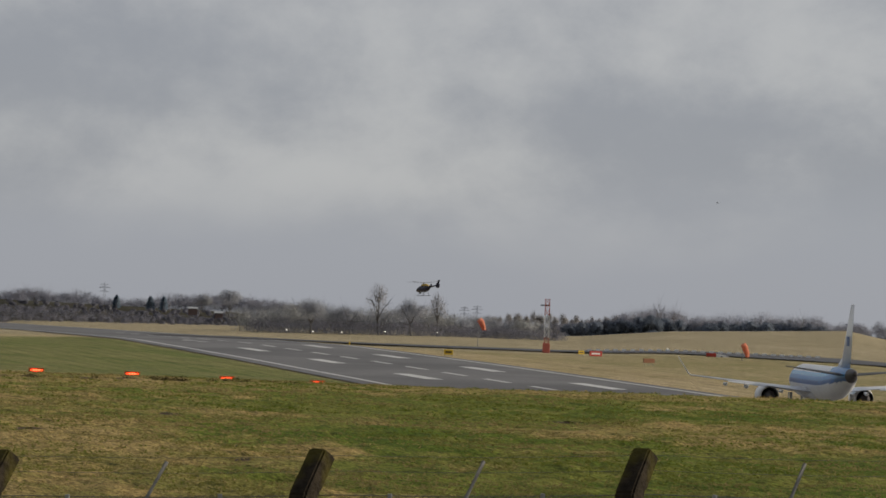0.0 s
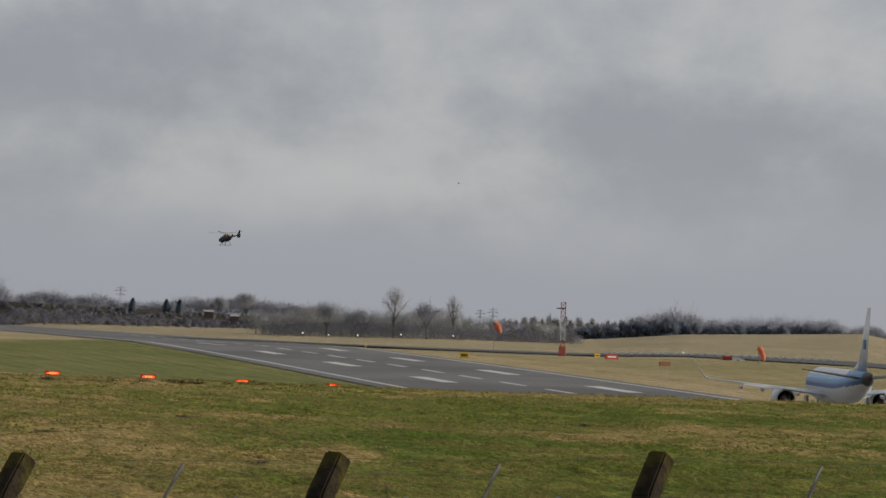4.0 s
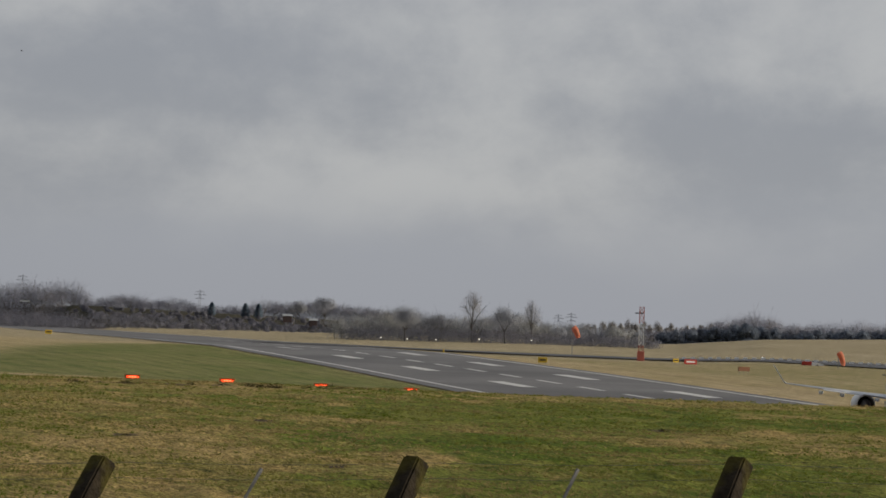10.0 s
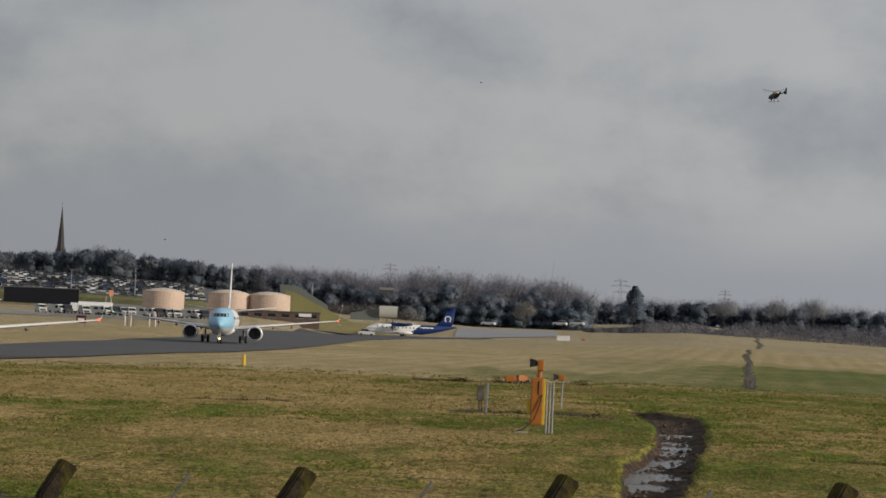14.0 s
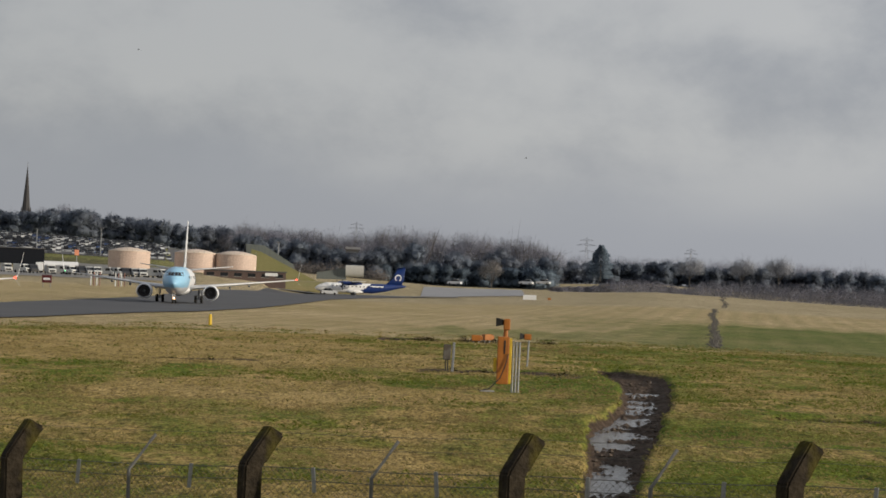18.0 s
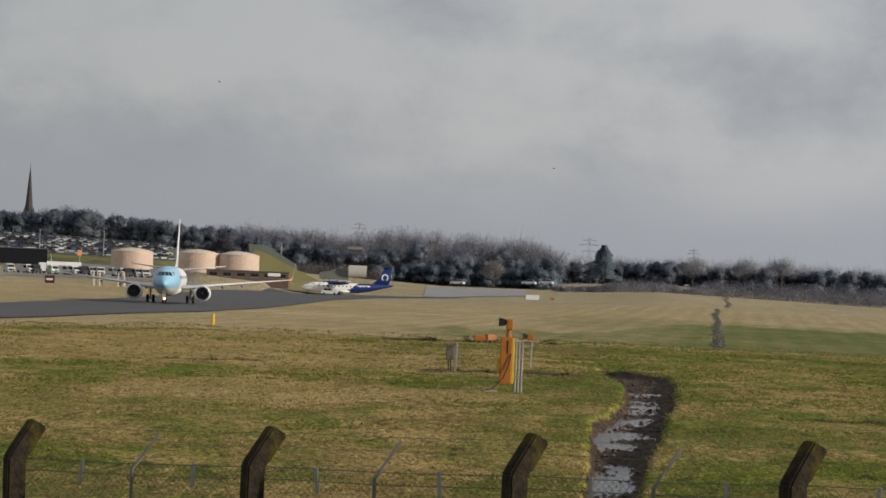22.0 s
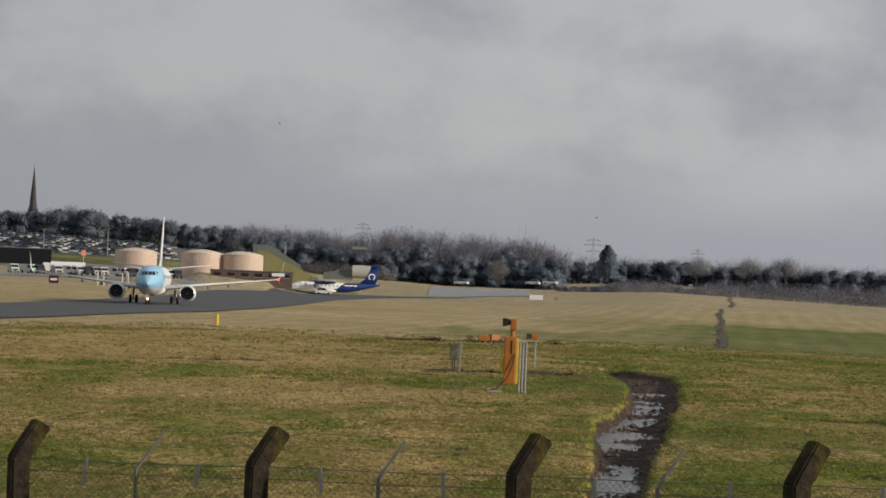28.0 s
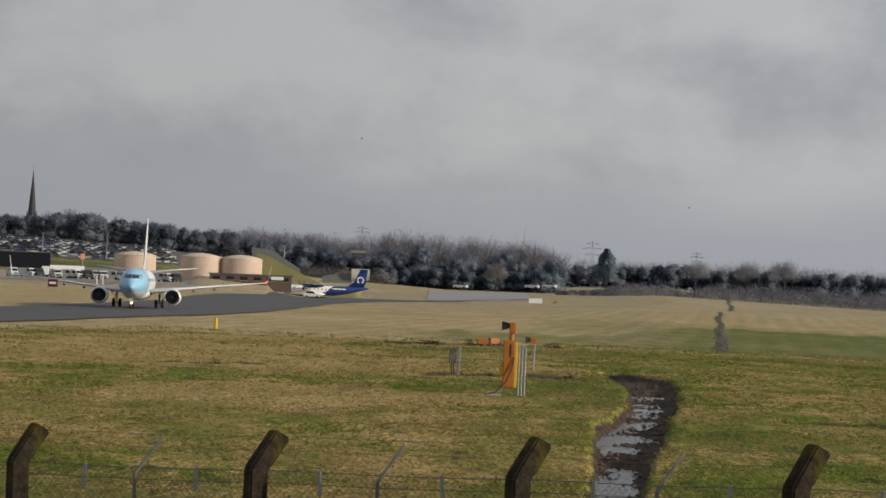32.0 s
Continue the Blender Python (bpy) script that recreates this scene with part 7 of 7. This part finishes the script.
def curved_hut():
    d = 860
    p = at_el(-1.94, d, 0.06)
    root = thing("deflector_screen", Matrix.Translation(p) @ pose(0, 0, 0, 0, 0, 2), "curved pale blast screen beside a grey-green wall", "blast wall")
    bm = bmesh.new()
    prof = [(math.sin(radians(a)) * 2.2 - 0.4, 3.9 * (1 - math.cos(radians(a))) / (1 - math.cos(radians(80)))) for a in range(0, 81, 8)]
    loft(bm, [[(x, -b, z) for b, z in prof] + [(x, -b + 0.3, z + 0.1) for b, z in reversed(prof)] for x in (-2.6, -1.3, 0, 1.3, 2.6, 3.6)])
    bmesh.ops.recalc_face_normals(bm, faces=bm.faces[:])
    part("screen", bm, CLAD, root, "pale ribbed screen")
    bm = bmesh.new()
    loft(bm, [[(-12.5, y, -1), (-12.5, y, 1.2), (-2.4, y, 3.0), (-2.4, y, -1)] for y in (0.4, 0.8)])
    bmesh.ops.recalc_face_normals(bm, faces=bm.faces[:])
    part("side_wall", bm, GREYCLAD, root)


curved_hut()

# ---- car park on the hillside ----
CAR_PAINT = [mat("car_" + n, c, tuple(v * 0.9 for v in c), 1.0, 0.25, metal=0.2) for n, c in (("silver", (0.42, 0.44, 0.46)), ("black", (0.012, 0.012, 0.014)), ("white", (0.72, 0.73, 0.74)), ("grey", (0.13, 0.135, 0.145)), ("blue", (0.03, 0.06, 0.16)), ("red", (0.25, 0.02, 0.02)), ("dark_grey", (0.05, 0.053, 0.06)))]


def car(m, paint, tall=1.0, label="parked car", group="", name="car", long=4.3):
    root = thing(name, m, label, "car", group)
    L, W = long, 1.75
    bm = bmesh.new()
    prof = [(-L / 2, 0.35), (-L / 2, 0.75 * tall), (-L * 0.28, 0.92 * tall), (L * 0.36, 0.95 * tall), (L * 0.48, 0.85 * tall), (L / 2, 0.5), (L / 2, 0.3), (-L / 2 + 0.1, 0.25)]
    loft(bm, [[(x, y, z) for y, z in ((-yy, zz) for yy, zz in prof)] for x in (-W / 2, W / 2)])
    bmesh.ops.recalc_face_normals(bm, faces=bm.faces[:])
    bmesh.ops.bevel(bm, geom=[e for e in bm.edges], offset=0.06, segments=1, affect="EDGES")
    body = part("body", bm, paint, root)
    bm = bmesh.new()
    cab = [(L * 0.22, 0.93 * tall), (L * 0.06, 1.42 * tall), (-L * 0.28, 1.44 * tall), (-L * 0.42, 0.96 * tall)]
    loft(bm, [[(x * (0.80 if z > 1.2 * tall else 0.96), y, z) for y, z in cab] for x in (-W / 2, W / 2)])
    bmesh.ops.recalc_face_normals(bm, faces=bm.faces[:])
    part("cabin_glass", bm, GLASS, body)
    bm = bmesh.new()
    box(bm, -W * 0.38, W * 0.38, -L * 0.27, L * 0.05, 1.42 * tall, 1.475 * tall, 0.02)
    part("roof", bm, paint, body)
    for sx in (-1, 1):
        for y in (-L * 0.31, L * 0.31):
            bm = bmesh.new()
            tube(bm, [(sx * W * 0.40, y, 0.31), (sx * W * 0.51, y, 0.31)], 0.31, 12)
            part("wheel", bm, RUBBER, root)
    return root


def parked():
    rng = np.random.default_rng(77)
    protos = [None] * len(CAR_PAINT)
    shade = ("silver", "black", "white", "grey", "blue", "red", "dark grey")
    n = 0
    for r in range(11):
        d = 842 + 19 * r
        for k in range(34):
            az = -12.0 + 0.178 * k + (0.06 if r % 2 else 0)
            if az > -6.1 - 0.02 * r or rng.random() < 0.08:
                continue
            i = int(rng.choice(7, p=(0.30, 0.16, 0.13, 0.18, 0.08, 0.02, 0.13)))
            m = Matrix.Translation(place(az, d + rng.normal() * 0.6, -0.12)) @ pose(0, 0, 0, 0, 0, -az + 90 * (r % 2) + rng.normal() * 4 + 180 * (rng.random() < 0.4))
            if protos[i] is None:
                protos[i] = car(m, CAR_PAINT[i], 1.0 + 0.06 * (i % 3), shade[i] + " car parked in the hillside car park", "cars in the car park")
            else:
                copy_thing(protos[i], m)
            n += 1
    return n


parked()
strip("car_park", [(h.x, h.y) for h in (heading(a) * 942 for a in np.arange(-14, -5.6, 0.7))], 110, mat("car_park_asphalt", (0.075, 0.076, 0.08), (0.10, 0.10, 0.10), 0.1, 0.85, fine=2.0), "asphalt car park on the hillside", 0.15)


def van(m, label, paint):
    root = thing("van", m, label, "van", "row of white vans")
    bm = bmesh.new()
    prof = [(-2.6, 0.4), (-2.6, 2.15), (-2.5, 2.25), (1.3, 2.25), (2.0, 1.35), (2.6, 1.15), (2.65, 0.4)]
    loft(bm, [[(x, -y, z) for y, z in prof] for x in (-1.0, 1.0)])
    bmesh.ops.recalc_face_normals(bm, faces=bm.faces[:])
    bmesh.ops.bevel(bm, geom=bm.edges[:], offset=0.07, segments=1, affect="EDGES")
    body = part("body", bm, paint, root)
    panes(body, "windscreen", [((-0.9, -1.38, 2.14), (0.9, -1.38, 2.14), (0.92, -2.06, 1.30), (-0.92, -2.06, 1.30))])
    bm = bmesh.new()
    box(bm, -0.7, 0.7, -2.70, -2.64, 0.55, 0.95, 0.02)
    part("grille", bm, BLACK, body)
    bm = bmesh.new()
    box(bm, -1.03, -1.0, -1.5, -0.4, 1.35, 1.95)
    box(bm, 1.0, 1.03, -1.5, -0.4, 1.35, 1.95)
    part("side_window", bm, GLASS, body)
    for sx in (-1, 1):
        for y in (-1.65, 1.6):
            bm = bmesh.new()
            tube(bm, [(sx * 0.8, y, 0.36), (sx * 1.01, y, 0.36)], 0.36, 12)
            part("wheel", bm, RUBBER, root)
    return root


vans = {}
for k in range(19):
    az = -9.80 + 0.205 * k + (0.05 if k % 4 == 0 else 0)
    if k in (1, 4):
        continue
    m = Matrix.Translation(at_el(az, 640, -0.135)) @ pose(0, 0, 0, 0, 0, -az + (12, 40, 25, 70, 18)[k * 3 % 5])
    i = (0, 1, 0, 2, 1)[k % 5]
    if i not in vans:
        vans[i] = van(m, ("white van parked nose out beside the apron", "pale grey van parked beside the apron", "dark grey van parked beside the apron")[i], (CLAD, mat("van_grey", (0.34, 0.35, 0.36), (0.28, 0.29, 0.30), 0.8, 0.4), CAR_PAINT[6])[i])
    else:
        copy_thing(vans[i], m)
strip("apron", [(h.x, h.y) for h in (heading(a) * 640 for a in np.arange(-14, -5.4, 0.5))], 22, CONCRETE, "pale concrete apron beside the taxiway", 0.12)
tank_trailer = thing("fuel_bowser", Matrix.Translation(at_el(-8.55, 652, -0.12)) @ pose(0, 0, 0, 0, 0, 95), "white fuel bowser among the vans", "lorry")
bm = bmesh.new()
loft(bm, [ring(y, 2.0, 2.3, 2.2, 16) for y in (-4.5, 4.2)])
bmesh.ops.recalc_face_normals(bm, faces=bm.faces[:])
part("tank", bm, WHITE, tank_trailer)
bm = bmesh.new()
box(bm, -1.15, 1.15, 4.4, 6.2, 0.5, 2.7, 0.1)
part("cab", bm, WHITE, tank_trailer)
bm = bmesh.new()
box(bm, -0.9, 0.9, -4.5, 6.0, 0.5, 0.9)
part("chassis", bm, BLACK, tank_trailer)
for y in (-3.5, -2.2, 4.9):
    for sx in (-1, 1):
        bm = bmesh.new()
        tube(bm, [(sx * 0.8, y, 0.45), (sx * 1.1, y, 0.45)], 0.45, 12)
        part("wheel", bm, RUBBER, tank_trailer)


# ---- barrier posts on the near edge of the apron, lamp standards, vehicles ----
for az0 in (-7.86, -7.31):
    root = thing("striped_bollards", Matrix.Translation(at_el(az0, 420, -0.20)), "group of faded red and white bollards beside the apron", "bollards")
    for k in range(4):
        bm = bmesh.new()
        box(bm, k * 0.5 - 0.08, k * 0.5 + 0.08, -0.08, 0.08, -1.2, 1.05, 0.03)
        part("bollard", bm, mat("faded_red_paint", (0.30, 0.16, 0.13), (0.24, 0.12, 0.10), 2.0, 0.6) if k % 2 else WHITE, root)
for az, foot, top in ((-7.67, 0.45, 0.93), (-3.66, 0.35, 0.78), (-9.1, 0.45, 0.85)):
    d = 840
    p = at_el(az, d, foot)
    root = thing("lamp_standard", Matrix.Translation(p), "tall grey lamp standard by the car park", "street lamp")
    hh = at_el(az, d, top).z - p.z
    bm = bmesh.new()
    tube(bm, [(0, 0, -3), (0, 0, hh)], [0.22, 0.14], 8)
    part("pole", bm, STEEL, root)
    bm = bmesh.new()
    box(bm, -0.7, 0.7, -0.25, 0.25, hh, hh + 0.25, 0.05)
    part("lantern", bm, STEEL, root)
root = thing("hazard_beacon", Matrix.Translation(at_el(-8.20, 700, 0.30)), "small orange windsock-like beacon board by the apron", "marker")
bm = bmesh.new()
box(bm, -0.6, 0.6, -0.1, 0.1, 0, 1.6, 0.05)
part("board", bm, SOCK, root)
bm = bmesh.new()
tube(bm, [(0, 0, -8), (0, 0, 0)], 0.09, 6)
part("pole", bm, STEEL, root)
for az, el, label in ((2.01, 0.04, "white van on the far airfield road"), (2.40, 0.06, "white van on the far airfield road"), (0.38, -0.02, "pale pick-up on the far airfield road")):
    car(Matrix.Translation(at_el(az, 860, el)) @ pose(0, 0, 0, 0, 0, -az + 70), CAR_PAINT[2], 1.25, label, name="far_vehicle", long=5.0)
car(Matrix.Translation(at_el(13.24, 1225, 0.30)) @ pose(0, 0, 0, 0, 0, 80), CAR_PAINT[0], 1.2, "silver vehicle parked on the bank beyond the runway", name="far_vehicle", long=5.0)
car(Matrix.Translation(at_el(12.4, 1225, 0.30)) @ pose(0, 0, 0, 0, 0, 80), CAR_PAINT[3], 1.2, "grey vehicle parked on the bank beyond the runway", name="far_vehicle", long=4.6)
follow_car = car(pose(0, 0, 0), CAR_PAINT[2], 1.25, "white airfield car driving ahead of the turboprop", name="follow_me_car", long=4.7)

# far taxiway on the other side of the runway, with its low barrier blocks
strip("taxiway_beyond", [(h.x, h.y) for h in (heading(a) * d for a, d in ((19.0, 640), (20.5, 610), (22.8, 590), (25, 585), (27.5, 580), (30, 575), (32, 560), (34, 540), (37, 520)))], 13, TAXI, "dark asphalt taxiway beyond the runway", 0.25)
blk = None
for k in range(27):
    az = 28.2 + 0.198 * k
    d = 590 - (az - 28) * 6
    p = place(az, d, -0.05)
    m = Matrix.Translation(p) @ pose(0, 0, 0, 0, 0, -az)
    if blk is None:
        blk = thing("barrier_block", m, "low white barrier block along the far taxiway", "barrier", "barrier blocks along the taxiway")
        bm = bmesh.new()
        loft(bm, [[(x, -0.3, 0), (x, -0.2, 0.7), (x, 0.2, 0.7), (x, 0.3, 0)] for x in (-0.5, 0.5)])
        bmesh.ops.recalc_face_normals(bm, faces=bm.faces[:])
        part("block", bm, mat("dirty_white", (0.82, 0.82, 0.80), (0.66, 0.66, 0.65), 1.0, 0.7), blk)
    else:
        copy_thing(blk, m)
root = thing("maintenance_trailer", Matrix.Translation(at_el(31.05, 545, -0.535)) @ pose(0, 0, 0, 0, 0, -31), "red and white trailer parked on the far taxiway", "trailer")
bm = bmesh.new()
box(bm, -1.9, 0.2, -0.5, 0.5, 0.35, 1.25, 0.05)
part("red_body", bm, RED_SIGN, root)
bm = bmesh.new()
loft(bm, [[(x, -0.5, 0.4), (x, -0.5, z), (x, 0.5, z), (x, 0.5, 0.4)] for x, z in ((0.25, 1.1), (1.6, 0.95), (2.9, 0.6))])
bmesh.ops.recalc_face_normals(bm, faces=bm.faces[:])
part("white_body", bm, WHITE, root)
for x in (-1.3, 1.4):
    bm = bmesh.new()
    tube(bm, [(x, -0.55, 0.3), (x, 0.55, 0.3)], 0.3, 10)
    part("wheel_pair", bm, RUBBER, root)
for az, el, d in ((21.90, -0.215, 745), (22.55, -0.21, 745), (23.54, -0.165, 745), (24.73, -0.15, 745), (29.97, -0.352, 600), (21.3, -0.20, 745)):
    p = at_el(az, d, el)
    g = p.z - ground_z(p.x, p.y)
    root = thing("approach_lamp", Matrix.Translation(p), "small lit white lamp on a thin pole", "airfield light", "far approach lamps")
    lamp_bulb(root, "lamp", (0, 0, 0), 0.16, mat("lit_white", (1.0, 0.95, 0.85), (1.0, 0.93, 0.82), 1.0, 0.4, emit=1.5), "lit lamp")
    bm = bmesh.new()
    tube(bm, [(0, 0, -max(0.6, g) - 0.3), (0, 0, -0.2)], 0.05, 6)
    part("pole", bm, STEEL, root)
strip("apron_far", [(h.x, h.y) for h in (heading(a) * d for a, d in ((-0.35, 850), (0.3, 850), (1.2, 850), (1.95, 850)))], 92, mat("far_concrete", (0.25, 0.255, 0.27), (0.31, 0.315, 0.33), 0.05, 0.85, fine=1.0), "pale grey concrete apron in the distance", 0.15)


# ---- birds over the airfield ----
FEATHER = mat("dark_feathers", (0.020, 0.020, 0.022), (0.032, 0.031, 0.032), 8.0, 0.8)


def bird():
    root = thing("bird", pose(0, 0, 0), "dark bird flying over the airfield", "bird", "birds in the sky")
    bm = bmesh.new()
    tube(bm, [(0, 0.22, 0.02), (0, 0.14, 0.02), (0, 0, 0), (0, -0.14, 0), (0, -0.2, 0.01)], [0.01, 0.04, 0.065, 0.04, 0.015], 8)
    part("body", bm, FEATHER, root, smooth=True)
    for sd in (-1, 1):
        bm = bmesh.new()
        surface(bm, [(sd * 0.03, 0.10, 0.02, 0.17, 0.08), (sd * 0.25, 0.13, 0.11, 0.15, 0.06), (sd * 0.52, 0.02, 0.09, 0.05, 0.05)])
        part("wing", bm, FEATHER, root)
    bm = bmesh.new()
    loft(bm, [[(-0.02, -0.16, 0.01), (0.02, -0.16, 0.01), (0.02, -0.16, 0.0), (-0.02, -0.16, 0.0)], [(-0.07, -0.33, 0.01), (0.07, -0.33, 0.01), (0.07, -0.33, 0.0), (-0.07, -0.33, 0.0)]])
    bmesh.ops.recalc_face_normals(bm, faces=bm.faces[:])
    part("tail", bm, FEATHER, root)
    return root


birds = [bird() for _ in range(3)]


# ---- what moves ----
def airborne(t):
    """Azimuth, elevation and distance of the helicopter."""
    az = float(np.interp(t, (0, 1, 2, 3, 6, 8, 10.5, 12, 13.5, 32), (24.40, 23.22, 22.0, 20.76, 16.95, 14.45, 11.1, 9.17, 7.3, -16.0)))
    el = float(np.interp(t, (0, 1, 2, 3, 6, 8, 10.5, 12, 13.5, 32), (0.88, 1.15, 1.42, 1.67, 2.43, 3.00, 3.87, 4.56, 5.25, 13.0)))
    return az, el, 640 + 12.5 * t


def motions():
    rows = []
    for i in range(65):
        t = i * 0.5
        az, el, d = airborne(t)
        p = at_el(az, d, el - 0.05)
        rows.append((t, Matrix.Translation(p) @ pose(0, 0, -1.7) @ Euler((radians(-2), radians(-2), radians(36 - az))).to_matrix().to_4x4()))
    walk(heli, rows)
    walk(heli_rotor, [(i * 0.1, pose(0, 0, 3.37, 0, 0, 20 + 70 * i)) for i in range(321)])

    flights = (((0, 31.0, 3.0), (6, 22.48, 4.08), (8, 19.55, 6.45), (9, 16.13, 6.55), (10, 12.95, 5.95), (11, 9.55, 5.5), (11.5, 8.0, 5.24), (14, 0.0, 5.5), (18, -7.0, 5.0), (23, -4.72, 4.21), (28, -3.9, 3.49), (32, -2.0, 3.3)),
               ((0, -8.0, 3.2), (6, 0.8, 2.7), (10.5, 10.14, 2.58), (11, 11.09, 2.6), (12, 13.22, 2.63), (16, 21.5, 2.9), (24, 33.0, 3.5), (32, 40.0, 4.0)),
               ((0, -30.0, 1.5), (9, -16.0, 1.9), (13, -9.07, 1.67), (13.5, -8.12, 1.59), (19, 2.52, 3.05), (23, 2.47, 2.49), (28, 3.4, 1.62), (32, 5.5, 2.0)))
    for b, path in zip(birds, flights):
        walk(b, [(t, Matrix.Translation(at_el(az, 430, el)) @ pose(0, 0, 0, 0, 0, (75, -80, -85)[flights.index(path)])) for t, az, el in path])

    def taxi(t, rows):
        ts = [r[0] for r in rows]
        az, d, head = (float(np.interp(t, ts, [r[k] for r in rows])) for k in (1, 2, 3))
        p = heading(az) * d
        return Matrix.Translation((p.x, p.y, ground_z(p.x, p.y, False) + 0.12)) @ pose(0, 0, 0, 0, 0, -head)

    ts = [i * 2.0 for i in range(17)]
    blue = ((0, -4.6, 415, 176.8), (13, -5.55, 387, 177.0), (19, -5.92, 372, 177.0), (23, -6.19, 363, 177.0), (28, -6.58, 353, 176.6), (32, -6.92, 343, 176.2))
    walk(blue_airliner, [(t, taxi(t, blue)) for t in ts])
    second = ((0, -9.6, 262, 170), (13, -12.15, 247, 171), (19, -13.9, 243, 172), (32, -18.0, 238, 176))
    walk(second_airliner, [(t, taxi(t, second)) for t in ts])
    prop = ((0, -0.5, 734, 256), (14, -1.55, 729, 256), (23, -2.38, 726, 256), (32, -2.92, 724, 256))
    walk(turboprop_plane, [(t, taxi(t, prop)) for t in ts])
    lead = ((0, -2.1, 714, 268), (13, -2.37, 714, 268), (23, -2.55, 714, 268), (28, -2.75, 714, 268), (32, -3.0, 714, 268))
    walk(follow_car, [(t, taxi(t, lead) @ pose(0, 0, 0, 0, 0, 180)) for t in ts])


# the regional jet stands still
_p = heading(33.45) * 252
regional_jet.matrix_world = Matrix.Translation((_p.x, _p.y, EYE.z - 7.3)) @ pose(0, 0, 0, 0, 0, -24.5)

motions()
